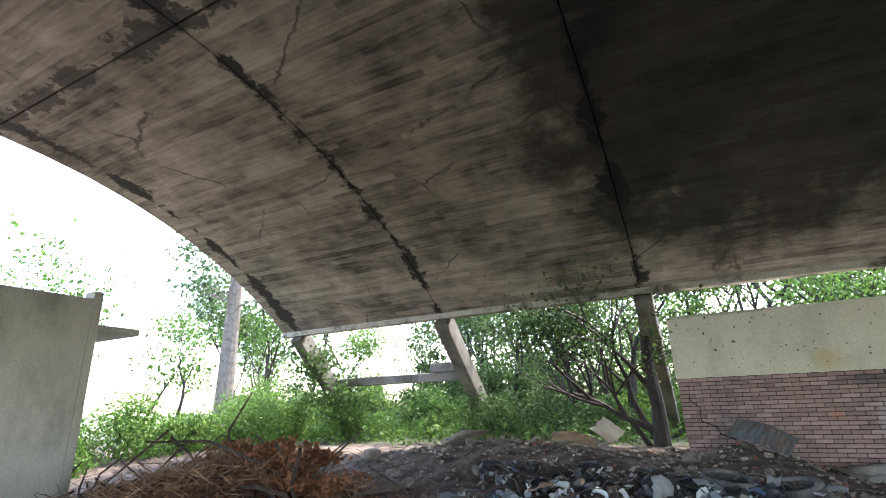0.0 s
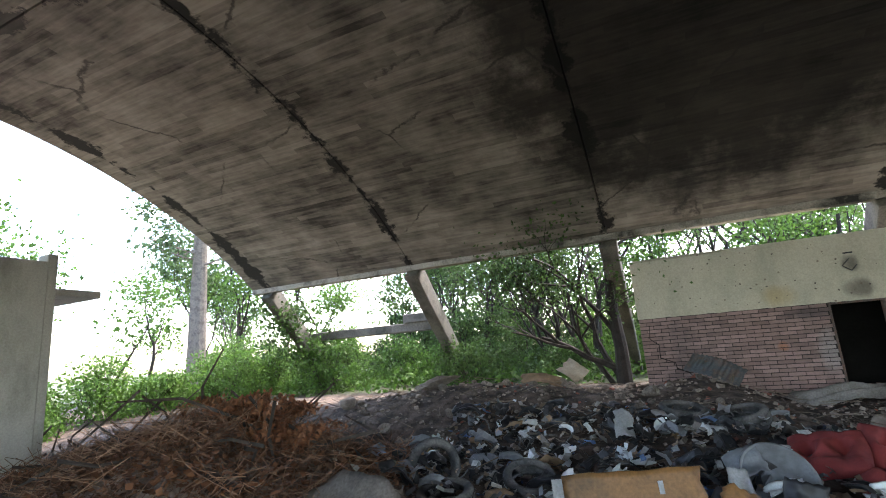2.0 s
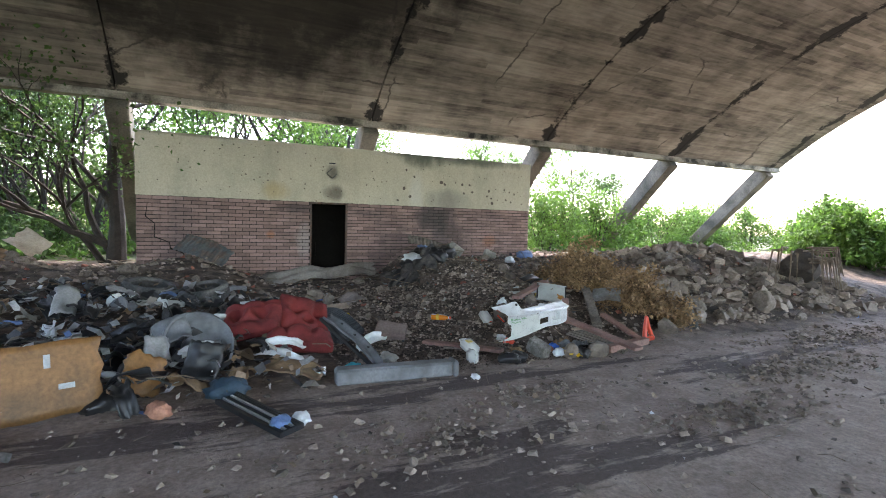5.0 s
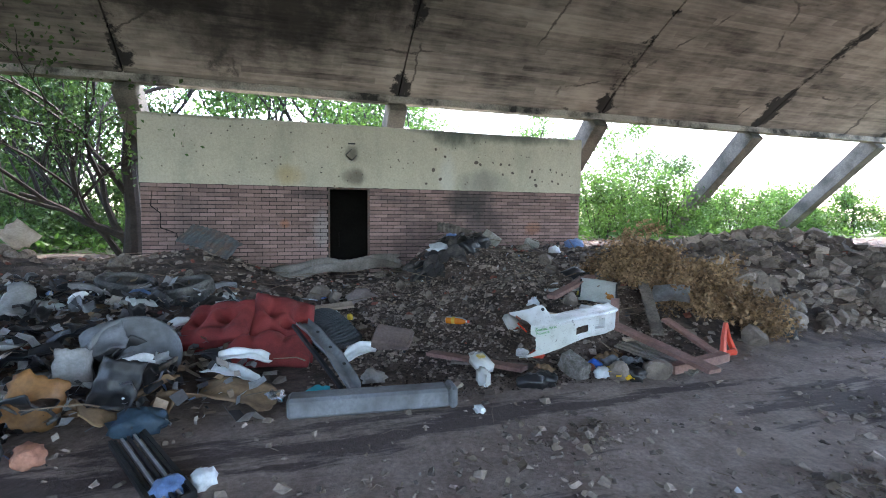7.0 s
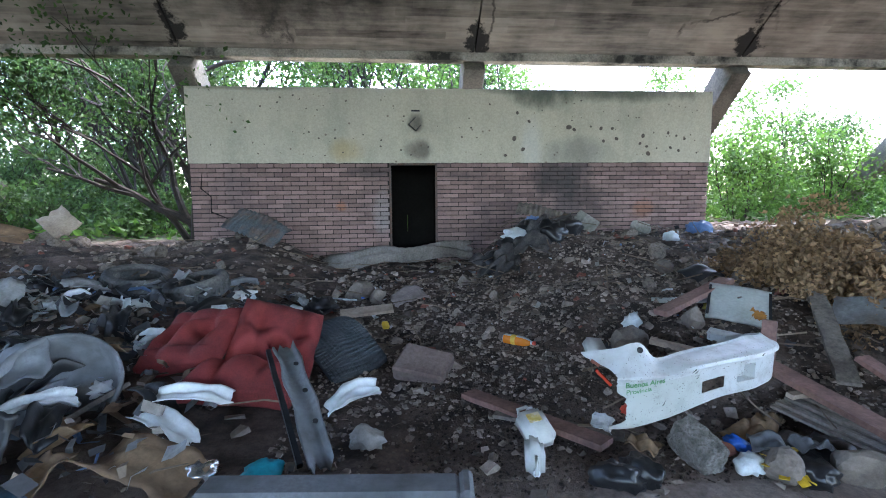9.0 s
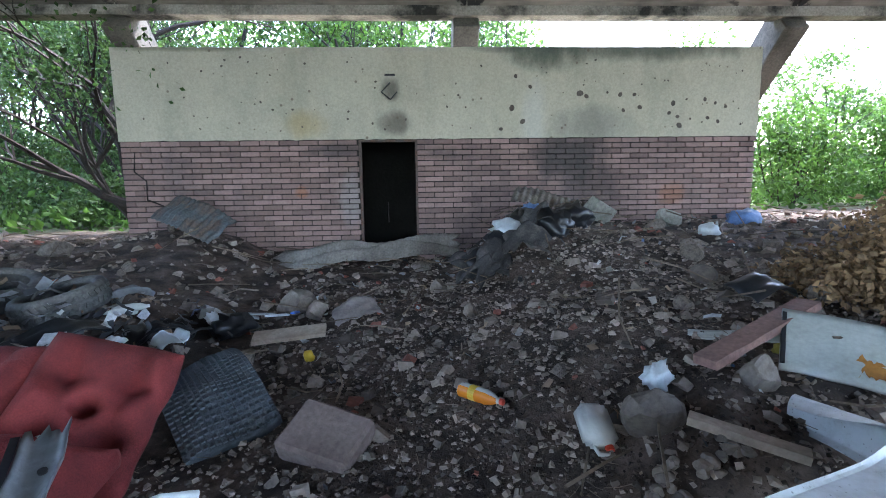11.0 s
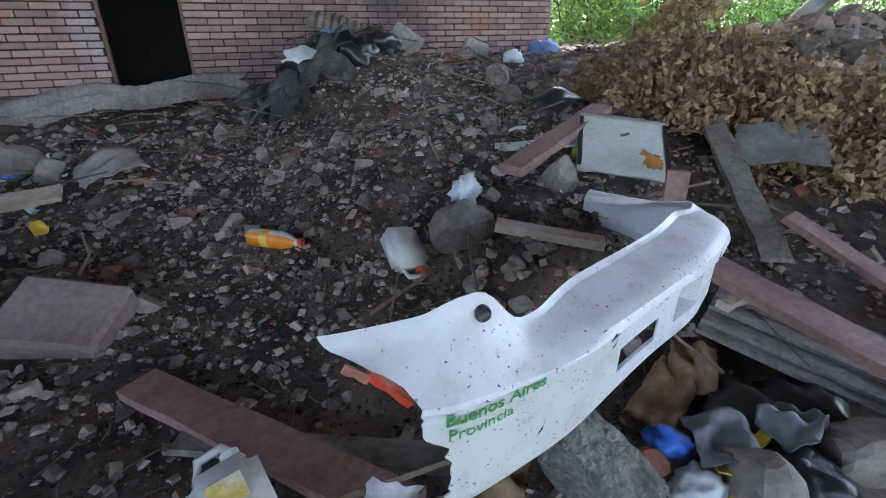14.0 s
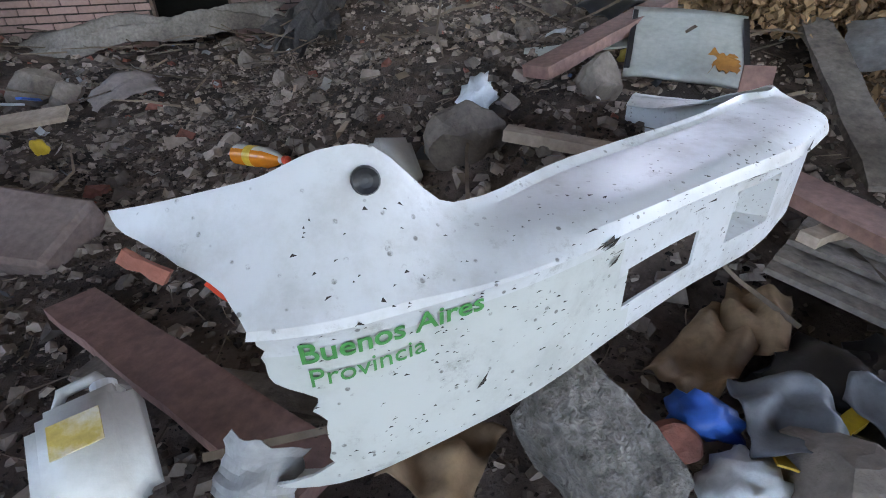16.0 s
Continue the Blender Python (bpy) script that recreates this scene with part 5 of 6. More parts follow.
thing("sheet_metal", sheet_bm(0.42, 0.3, 0.015, 0.01, 0.006, 8, torn=0.06), METAL, pose(3.72, -4.82, 0.53, 34, -4, -48), "grey flat metal sheet resting on dry plants", "metal sheet")
thing("yellow_rag", crumple_bm(0.07, 0.05, 0.04, 12), simple("yellow_rag", (0.5, 0.42, 0.1), 0.8), pose(2.68, -4.5, 0.53), "crumpled yellow and white rag", "rag", True)
thing("black_sheet", sheet_bm(0.4, 0.25, 0.08, 0.04, 0.006, 14), BLACK_PLASTIC, seat_on(3.1, -3.7, 0.08, 15, 0, 20), "bent black rubber sheet on the heap", "rubber sheet", True)
thing("white_board", board_bm(0.55, 0.16, 0.03, 15, 0.004), PALE_WOOD, seat_on(-0.2, -3.1, 0.12, 14, -4, 6), "pale board with chipped edge on rubble", "board")
thing("grey_flap", sheet_bm(0.4, 0.28, 0.05, 0.04, 0.006, 16, torn=0.25), simple("taupe_plastic", (0.3, 0.25, 0.23), 0.6), seat_on(0.25, -2.6, 0.08, 15, -12, 20), "torn taupe plastic flap on rubble", "plastic flap", True)
for i in range(4):
    plank(-0.7 + i * 0.14, -2.75 + 0.05 * i, 0.12, 0.3, 0.035, 0.014, 5, 12, 20 + 25 * i, (BAG_WHITE, METAL, WHITE_PLASTIC, BLUE_PLASTIC)[i], "thin pale plastic strip among rubble", 40 + i)
thing("yellow_can", crumple_bm(0.035, 0.03, 0.05, 31), YELLOW, seat_on(0.0, -3.35, 0.06), "crushed yellow can under the board", "can", True)

# small pile of broken stones before the bumper
rpile = random.Random(55)
for k in range(30):
    x, y, sz_ = 1.84 + rpile.gauss(0, 0.1), -5.1 + rpile.gauss(0, 0.09), rpile.uniform(0.018, 0.05)
    thing("stone", rock_bm(sz_, sz_ * 0.8, sz_ * 0.7, 800 + k, 9), STONE, seat_on(x, y, sz_ * 0.6, rpile.uniform(-30, 30), rpile.uniform(-30, 30), rpile.uniform(0, 360)), "angular grey-brown stone in a small pile", "stone", group="small pile of stones")
# dark rags on the heap by the wall
RAG = simple("dirty_dark_rag", (0.05, 0.046, 0.045), 0.9, 0.4, (0.12, 0.105, 0.095), 5, 60, 0.4)
for k, (x, y, w, h, rz) in enumerate(((1.42, -1.55, 0.5, 0.42, 10), (1.62, -1.75, 0.45, 0.36, 70), (1.95, -1.75, 0.5, 0.3, -20), (1.5, -1.95, 0.4, 0.3, 40), (2.2, -1.5, 0.5, 0.34, 15))):
    thing("rag", sheet_bm(w, h, 0.16, 0.22, 0.008, 840 + k, 18, 14, torn=0.35, curl=-0.1), RAG, seat_on(x, y, 0.05, 35, 10, rz), "dirty dark rag hanging over the heap", "rag", True)

# mesh-covered cushion beside the red seat
mesh_mat = simple("woven_grey_mesh", (0.085, 0.095, 0.105), 0.9, 0.3, (0.05, 0.055, 0.06), 8, 90, 0.5)
mat_bm = sheet_bm(0.85, 0.5, 0.16, 0.05, 0.05, 21, 30, 18)
cushion = holder("seat_cover", pose(-0.42, -3.98, ground_z(-0.42, -3.98) + 0.06, 14, 12, -52), "dark grey woven seat cover over a cushion", "seat cover")
part("cloth", mat_bm, mesh_mat, cushion, smooth=True)
wv = bmesh.new()
for i in range(26):
    for j in range(16):
        u, v = (i + 0.5) / 26 - 0.5, (j + 0.5) / 16 - 0.5
        z = 0.16 * (1 - 4 * u * u) + 0.05 * noise.noise(Vector((u * 3 + 21, v * 3, 0))) + 0.052
        bmesh.ops.create_cube(wv, size=1, matrix=Matrix.Translation((u * 0.85, v * 0.5, z)) @ Matrix.Diagonal((0.024, 0.021, 0.012, 1)))
tagged(part("weave", wv, GREY_CLOTH, cushion), kind="stuff")


# ---- red seat ----
def puffy(w, d, h, tufts, seed):
    bm = boxm(-w / 2, w / 2, -d / 2, d / 2, -h / 2, h / 2)
    bmesh.ops.subdivide_edges(bm, edges=list(bm.edges), cuts=21, use_grid_fill=True)
    for v in bm.verts:
        u, t = v.co.x / w * 2, v.co.y / d * 2
        edge = (1 - abs(u) ** 5) * (1 - abs(t) ** 5)
        v.co.z *= 0.45 + 0.55 * edge
        v.co.x *= 1 - 0.1 * (abs(v.co.z) / h * 2) ** 2
        v.co.y *= 1 - 0.1 * (abs(v.co.z) / h * 2) ** 2
        if v.co.z > 0:
            for a, b in tufts:
                v.co.z -= 0.13 * math.exp(-((v.co.x - a) ** 2 + (v.co.y - b) ** 2) / 0.008)
        if v.co.z > 0:
            v.co.z += 0.09 * edge * abs(math.sin(math.pi * (v.co.x + 0.14) / 0.28)) ** 0.6 * abs(math.sin(math.pi * (v.co.y + 0.15) / 0.3)) ** 0.6
        v.co += 0.02 * noise.noise_vector(v.co * 5 + Vector((seed, 0, 0)))
    return bm


seat = holder("armchair", pose(-0.98, -4.45, 0.0), "torn dark red tufted armchair on the rubbish heap", "armchair")
back = part("backrest", puffy(0.62, 0.75, 0.2, [(-0.14, -0.15), (0.14, -0.15), (-0.14, 0.15), (0.14, 0.15), (0, 0)], 1), RED_CLOTH, seat, "tufted red backrest standing up", True)
back.matrix_basis = pose(0.17, -0.02, 0.3, 42, 18, 10)
cush = part("cushion", puffy(0.7, 0.6, 0.2, [(-0.15, 0), (0.15, 0)], 2), RED_CLOTH, seat, smooth=True)
cush.matrix_basis = pose(-0.42, 0.05, 0.36, 26, -10, -20)
low = part("side_bolster", puffy(0.75, 0.4, 0.22, [], 3), RED_CLOTH, seat, smooth=True)
low.matrix_basis = pose(0.05, -0.38, 0.17, 8, 4, -6)

# ---- panel, tyres, bars on the left heap ----
bp_ = holder("brown_panel", between((-3.72, -6.24, 0.28), (-2.62, -5.98, 0.32)) @ pose(0, 0, 0, 80, 0, 0), "orange-brown board panel standing on its edge", "panel")
part("board", sheet_bm(1.14, 0.56, 0.02, 0.01, 0.02, 1, torn=0.03), ORANGE_BOARD, bp_, smooth=True)
for x_, y_ in ((0.24, 0.14), (0.35, -0.06)):
    hk = part("hinge", board_bm(0.1, 0.04, 0.012, 2, 0.002), METAL, bp_, "bent steel hinge")
    hk.matrix_basis = pose(x_, y_, 0.05, 0, 0, 90 if y_ > 0 else 0)
er = part("edge_strip", sheet_bm(0.5, 0.09, 0.06, 0.01, 0.008, 3), PALE_GREY, bp_, "curved grey edge strip")
er.matrix_basis = pose(-0.6, 0, 0.02, 0, 0, 90)
thing("curved_panel", sheet_bm(0.32, 0.34, 0.06, 0.02, 0.012, 5, torn=0.15), ORANGE_BOARD, pose(-2.36, -5.78, 0.2, 66, 22, 15), "broken orange-brown curved panel standing up", "panel", True)
thing("grey_tub", lathe_bm([(0.02, 0.0), (0.3, 0.02), (0.33, 0.16), (0.345, 0.17), (0.34, 0.19), (0.315, 0.18), (0.28, 0.04), (0.02, 0.03)], 32, True), GREY_PLASTIC, pose(-2.0, -4.95, 0.2, 52, 14, 10), "round grey plastic tub on its side", "tub", True)
for a in ((-1.95, -3.0, 0.12, 0.32, 0.2, 8, -10, 0), (-2.65, -2.75, 0.12, 0.33, 0.2, 10, 6, 20), (-5.0, -5.9, 0.1, 0.3, 0.19, 8, 0, 0), (-4.3, -5.2, 0.13, 0.29, 0.18, 20, 14, 0), (-5.4, -5.3, 0.2, 0.3, 0.2, 82, 0, 30), (5.0, -5.25, 0.1, 0.28, 0.18, 70, 0, 50)):
    tyre(*a)
gb = holder("grey_bumper_bar", between((-0.75, -6.0, 0.08), (0.42, -6.1, 0.08)), "long blue-grey plastic bumper bar on the lane", "bumper bar")
part("bar", jitter(boxm(-0.6, 0.58, -0.09, 0.09, -0.075, 0.075, 0.022), 0.008, 3), GREY_PLASTIC, gb, smooth=False)
part("end_cap", boxm(0.575, 0.64, -0.1, 0.1, -0.08, 0.085, 0.02), GREY_PLASTIC, gb)
gr = holder("car_grille", pose(-1.5, -6.6, 0.05, 4, 2, -62), "black slatted car grille lying on the lane", "car grille")
part("frame", box(box(boxm(-0.45, 0.45, -0.1, -0.08, -0.02, 0.02), -0.45, 0.45, 0.08, 0.1, -0.02, 0.02), 0.43, 0.45, -0.1, 0.1, -0.02, 0.02), BLACK_PLASTIC, gr)
for k in range(5):
    part("slat", boxm(-0.44, 0.44, -0.075 + k * 0.034, -0.06 + k * 0.034, -0.012, 0.015), PALE_GREY if k in (1, 3) else BLACK_PLASTIC, gr)
dash = holder("door_trim", between((-0.64, -4.9, 0.42), (-0.26, -5.78, 0.05)), "grey car door trim leaning on the heap", "car trim")
part("shell", sheet_bm(1.0, 0.14, 0.05, 0.02, 0.02, 31, curl=0.04, torn=0.12), GREY_PLASTIC, dash, smooth=True)
part("seal", board_bm(0.95, 0.03, 0.03, 32, 0.004), BLACK_PLASTIC, dash, "black rubber seal").matrix_basis = pose(0, -0.1, 0.04)
for k in range(3):
    part("clip_hole", lathe_bm([(0.004, 0.0), (0.016, 0.0), (0.016, 0.006), (0.004, 0.006)], 10), BLACK_PLASTIC, dash).matrix_basis = pose(-0.25 + k * 0.25, 0.03, 0.085)
for i, (x, y, dz, w, h, rx, ry, rz, m_, lab) in enumerate((
        (-1.12, -5.15, 0.16, 0.42, 0.13, 25, 12, 15, WHITE_PLASTIC, "broken white plastic moulding"), (-1.2, -5.38, 0.1, 0.5, 0.15, 10, 8, -35, WHITE_PLASTIC, "long broken white plastic moulding"),
        (-1.95, -5.25, 0.14, 0.36, 0.12, 20, 0, 30, BAG_WHITE, "shiny white plastic sleeve"), (-0.15, -5.15, 0.15, 0.34, 0.14, 22, -20, 10, WHITE_PLASTIC, "curved white plastic housing"),
        (-1.9, -5.72, 0.22, 0.3, 0.34, 60, 10, -10, BLACK_PLASTIC, "black moulded plastic tray standing up"), (-2.3, -5.35, 0.2, 0.26, 0.3, 55, 15, 40, PALE_GREY, "grey moulded plastic panel"),
        (-1.15, -5.72, 0.06, 0.62, 0.3, 4, 5, -25, BROWN_CARD, "flat brown board on the ground"), (-3.4, -3.6, 0.2, 0.24, 0.5, 30, 10, 10, PALE_GREY, "grey moulded plastic channel"),
        (-4.4, -1.2, 0.3, 0.5, 0.35, 40, 30, -30, PALE_WOOD, "pale wooden seat board leaning on rubble"), (-4.9, -1.7, 0.14, 0.7, 0.4, 20, 10, 20, BROWN_CARD, "brown curved board on rubble"),
        (-2.2, -5.0, 0.3, 0.34, 0.28, 45, -20, 0, GREY_PLASTIC, "grey car panel on the heap"), (-2.9, -3.2, 0.18, 0.4, 0.2, 15, 20, 60, SCRAPS[1], "blue-grey plastic panel on the heap"),
        (-1.5, -3.6, 0.16, 0.5, 0.22, 15, 0, 70, BLACK_PLASTIC, "black bent plastic liner"))):
    thing("plastic_board", sheet_bm(w, h, 0.05, 0.04, 0.01, 50 + i, torn=0.1, curl=0.03), m_, seat_on(x, y, dz, rx, ry, rz), lab, "panel", True)
for i, (x, y, dz, s, m_, lab, nm) in enumerate((
        (-0.88, -5.72, 0.07, 0.09, FOIL, "crumpled silver foil on rubbish", "foil"), (-0.55, -5.8, 0.12, 0.1, TEAL, "crushed turquoise carton on rubbish", "carton"),
        (-4.7, -6.3, 0.1, 0.13, RED_PLASTIC, "crumpled red plastic bag on rubbish", "plastic_bag"), (-2.2, -6.25, 0.06, 0.1, simple("salmon_wrapper", (0.5, 0.24, 0.16)), "crumpled salmon pink plastic wrapper", "wrapper"),
        (-3.3, -6.75, 0.05, 0.12, BAG_WHITE, "crumpled clear plastic bag on the lane", "plastic_bag"), (-1.7, -6.0, 0.08, 0.16, simple("dark_blue_net", (0.03, 0.06, 0.09)), "tangled dark blue net", "net"),
        (-1.35, -6.85, 0.05, 0.09, SCRAPS[4], "crushed blue bottle on the lane", "wrapper"), (-1.2, -6.8, 0.05, 0.08, BAG_WHITE, "crushed clear bottle on the lane", "wrapper"),
        (1.8, -1.4, 0.22, 0.2, BAG_WHITE, "pale blue-white plastic bag on the heap", "plastic_bag"), (2.15, -1.1, 0.1, 0.14, SCRAPS[4], "small crumpled blue plastic bag", "plastic_bag"),
        (5.0, -0.7, 0.12, 0.2, SCRAPS[4], "crumpled blue plastic sheet", "plastic_sheet"), (4.0, -1.6, 0.08, 0.13, BAG_WHITE, "crumpled white wrapper on the heap", "wrapper"),
        (0.6, -6.3, 0.03, 0.05, BAG_WHITE, "scrap of white paper", "wrapper"), (1.6, -5.35, 0.05, 0.07, RED_PLASTIC, "broken red plastic piece", "plastic_piece"),
        (-0.05, -5.45, 0.08, 0.1, SCRAPS[5], "round white plastic tub", "tub"))):
    thing(nm, crumple_bm(s, s * 0.8, s * 0.6, 70 + i, 0.45, 2.6), m_, seat_on(x, y, dz * 0.6, 0, 0, i * 37), lab, nm.replace("_", " "), True)
chair = holder("broken_chair_part", seat_on(3.55, -5.75, 0.02, 0, 0, 20), "broken red plastic chair part by the lane", "chair part")
part("frame_leg", tube(bmesh.new(), [(0, 0, 0.02), (0.05, 0.02, 0.2), (0.08, 0.02, 0.34)], [0.035, 0.03, 0.022], 6), RED_PLASTIC, chair)
part("frame_leg", tube(bmesh.new(), [(0.26, 0, 0.02), (0.18, 0.03, 0.18), (0.09, 0.02, 0.33)], [0.035, 0.03, 0.022], 6), RED_PLASTIC, chair)
part("rail", tube(bmesh.new(), [(-0.02, 0, 0.03), (0.12, -0.06, 0.04), (0.28, 0, 0.03)], [0.03, 0.035, 0.03], 6), RED_PLASTIC, chair)

# appliance front at the foot of the leaf heap
ap = holder("car_door_panel", seat_on(-5.4, -7.4, 0.16, 24, 0, -24), "grey dented vehicle panel with white trim", "vehicle panel")
part("panel", sheet_bm(1.1, 0.55, 0.08, 0.05, 0.015, 90, torn=0.1), GREY_WOOD, ap, smooth=True).matrix_basis = pose(0.0, 0.25, 0.06, 6)
part("frame", sheet_bm(0.9, 0.3, 0.03, 0.02, 0.02, 91, torn=0.1), BLACK_PLASTIC, ap, smooth=True).matrix_basis = pose(-0.1, -0.25, 0.02)
part("trim", tube(bmesh.new(), [(-0.55, -0.3, 0.08), (-0.3, -0.18, 0.12), (0.0, -0.2, 0.12), (0.3, -0.32, 0.08)], [0.02, 0.025, 0.025, 0.015], 6), WHITE_PLASTIC, ap)
part("housing", sheet_bm(0.3, 0.4, 0.05, 0.02, 0.03, 92), WHITE_PLASTIC, ap, smooth=True).matrix_basis = pose(0.48, -0.2, 0.08, 10, 15, 20)
part("ring", lathe_bm([(0.05, 0.0), (0.075, 0.0), (0.075, 0.03), (0.05, 0.03)], 18, True), BLACK_PLASTIC, ap).matrix_basis = pose(0.5, -0.22, 0.17, 10, 15, 20)
# hoses and black cuttings
rh = random.Random(9)
for i in range(26):
    x, y = -4.3 + rh.uniform(-0.9, 0.7), -6.9 + rh.uniform(-0.5, 0.6)
    a = rh.uniform(0, math.tau)
    pts, p = [], Vector((0, 0, 0))
    for k in range(7):
        a += rh.uniform(-0.9, 0.9)
        p = p + Vector((math.cos(a), math.sin(a), 0)) * 0.11
        pts.append(Vector((p.x, p.y, 0.03 + rh.uniform(0, 0.1))))
    thing("rubber_hose", tube(bmesh.new(), pts, [rh.choice((0.018, 0.024, 0.03))] * 7, 7), RUBBER, seat_on(x, y, 0.0), "bent black rubber hose in a tangle", "hose", True, "tangled hoses")

# mixed rubbish of the long heap: each kind built once, then laid out
def bent_bottle(seed):
    bm = lathe_bm([(0.01, 0.0), (0.034, 0.004), (0.037, 0.03), (0.03, 0.09), (0.037, 0.15), (0.03, 0.2), (0.013, 0.24), (0.013, 0.262)], 12)
    for v in bm.verts:
        v.co.x *= 0.55 + 0.25 * noise.noise(Vector((seed, v.co.z * 9, 0)))
        v.co += 0.012 * noise.noise_vector(v.co * 14 + Vector((seed, 0, 0)))
        v.co.z -= 0.12
    return bm


def cable(seed):
    r = random.Random(seed)
    a, p, pts = 0.0, Vector((-0.2, 0, 0.02)), []
    for k in range(9):
        a += r.uniform(-0.8, 0.8)
        p = p + Vector((math.cos(a), math.sin(a), 0)) * 0.07
        pts.append(Vector((p.x, p.y, 0.02 + r.uniform(0, 0.06))))
    return tube(bmesh.new(), pts, [0.009] * 9, 6)


RUBBISH = (
    ("black_bag", "plastic bag", "crumpled black plastic bag in the rubbish", BAG_BLACK, [crumple_bm(0.15, 0.11, 0.09, 600 + k, 0.6, 2.6) for k in range(4)], 0.03, 34),
    ("plastic_board", "panel", "broken black plastic car trim in the rubbish", BLACK_PLASTIC, [sheet_bm(0.34, 0.14, 0.07, 0.05, 0.01, 620 + k, torn=0.12, curl=0.05) for k in range(4)], 0.08, 40),
    ("plastic_board", "panel", "broken grey plastic moulding in the rubbish", GREY_PLASTIC, [sheet_bm(0.3, 0.1, 0.06, 0.03, 0.012, 640 + k, torn=0.12, curl=0.05) for k in range(4)], 0.08, 22),
    ("plastic_board", "panel", "broken white plastic moulding in the rubbish", WHITE_PLASTIC, [sheet_bm(0.2, 0.08, 0.04, 0.03, 0.01, 660 + k, torn=0.12, curl=0.04) for k in range(3)], 0.08, 16),
    ("crushed_bottle", "bottle", "crushed clear plastic bottle in the rubbish", CLEAR, [bent_bottle(k * 3.1) for k in range(3)], 0.05, 24),
    ("crushed_bottle", "bottle", "crushed pale blue plastic bottle in the rubbish", SCRAPS[4], [bent_bottle(k * 3.1 + 20) for k in range(2)], 0.05, 8),
    ("wrapper", "wrapper", "crumpled white paper wrapper in the rubbish", BAG_WHITE, [crumple_bm(0.07, 0.05, 0.04, 680 + k, 0.7, 3.0) for k in range(3)], 0.05, 22),
    ("rubber_hose", "hose", "bent black rubber hose in the rubbish", RUBBER, [cable(700 + k) for k in range(4)], 0.05, 26),
    ("cardboard_piece", "cardboard", "torn brown cardboard in the rubbish", BROWN_CARD, [sheet_bm(0.26, 0.18, 0.03, 0.04, 0.006, 720 + k, torn=0.12) for k in range(3)], 0.06, 18),
    ("wood_offcut", "wood offcut", "splintered grey wood offcut in the rubbish", GREY_WOOD, [board_bm(0.42, 0.06, 0.025, 740 + k, 0.01) for k in range(3)], 0.07, 24),
)
rl = random.Random(91)
for nm, cat, lab, m_, shapes_, lift_, count_ in RUBBISH:
    meshes_ = []
    for b in shapes_:
        me_ = bpy.data.meshes.new(nm)
        b.to_mesh(me_)
        b.free()
        me_.materials.append(m_)
        if nm != "wood_offcut":
            me_.polygons.foreach_set("use_smooth", [True] * len(me_.polygons))
        meshes_.append(me_)
    for i in range(count_):
        x, y = rl.uniform(-6.2, -0.7), rl.uniform(-6.15, -2.7)
        while y < -5.2 and x > -1.4 or (x > -1.6 and y > -5.0 and y < -3.6):
            x, y = rl.uniform(-6.2, -0.7), rl.uniform(-6.15, -2.7)
        s_ = rl.uniform(0.75, 1.35)
        tip = 85 if nm == "crushed_bottle" else rl.uniform(-35, 35)
        ob = new(nm, meshes_[i % len(meshes_)])
        ob.matrix_world = seat_on(x, y, lift_ * s_, tip, rl.uniform(-35, 35), rl.uniform(0, 360)) @ Matrix.Diagonal((s_, s_, s_, 1))
        tagged(ob, lab, cat, "rubbish of the long heap")

# corrugated sheets at the wall
thing("corrugated_sheet", sheet_bm(2.3, 0.36, 0.0, 0.22, 0.008, 3, ridges=0.006, pitch=0.12, torn=0.12), simple("dull_fibre_cement", (0.25, 0.225, 0.2), 0.9, 0.35, (0.15, 0.13, 0.115), 2), between((-1.0, -0.75, 0.5), (1.35, -0.5, 0.62)) @ pose(0, 0, 0, 32), "long buckled grey corrugated sheet before the doorway", "corrugated sheet", True)
thing("corrugated_sheet", sheet_bm(0.9, 0.5, 0.05, 0.06, 0.008, 4, ridges=0.014, pitch=0.08), simple("dark_tin", (0.1, 0.115, 0.125), 0.6, 0.4, (0.14, 0.1, 0.08)), pose(-2.0, -0.6, ground_z(-2.0, -0.6) + 0.2, 35, 20, -20), "dark corrugated sheet leaning on the wall", "corrugated sheet", True)
thing("corrugated_sheet", sheet_bm(1.0, 0.45, 0.05, 0.05, 0.008, 5, ridges=0.014, pitch=0.08), GREY_WOOD, pose(2.5, -0.65, ground_z(2.5, -0.65) + 0.14, 22, 14, -14), "grey corrugated sheet lying against the wall", "corrugated sheet", True)
thing("block_piece", jitter(boxm(-0.16, 0.16, -0.11, 0.11, -0.13, 0.13, 0.015), 0.02, 4), CONCRETE, pose(3.05, -0.8, ground_z(3.05, -0.8) + 0.14, 20, 30, 25), "broken pale concrete block by the wall", "concrete block")
thing("block_piece", rock_bm(0.18, 0.12, 0.16, 61), CONCRETE, pose(3.9, -0.9, ground_z(3.9, -0.9) + 0.1, 0, 20, 0), "broken pale concrete block by the wall", "concrete block")
for i in range(5):
    thing("black_bag", crumple_bm(0.22, 0.18, 0.16, 120 + i, 0.5, 2.8), BAG_BLACK, seat_on(1.5 + 0.25 * i, -1.6 + 0.15 * (i % 3), 0.04, 0, 0, 50 * i), "crumpled dirty black plastic bag on the heap", "plastic bag", True)


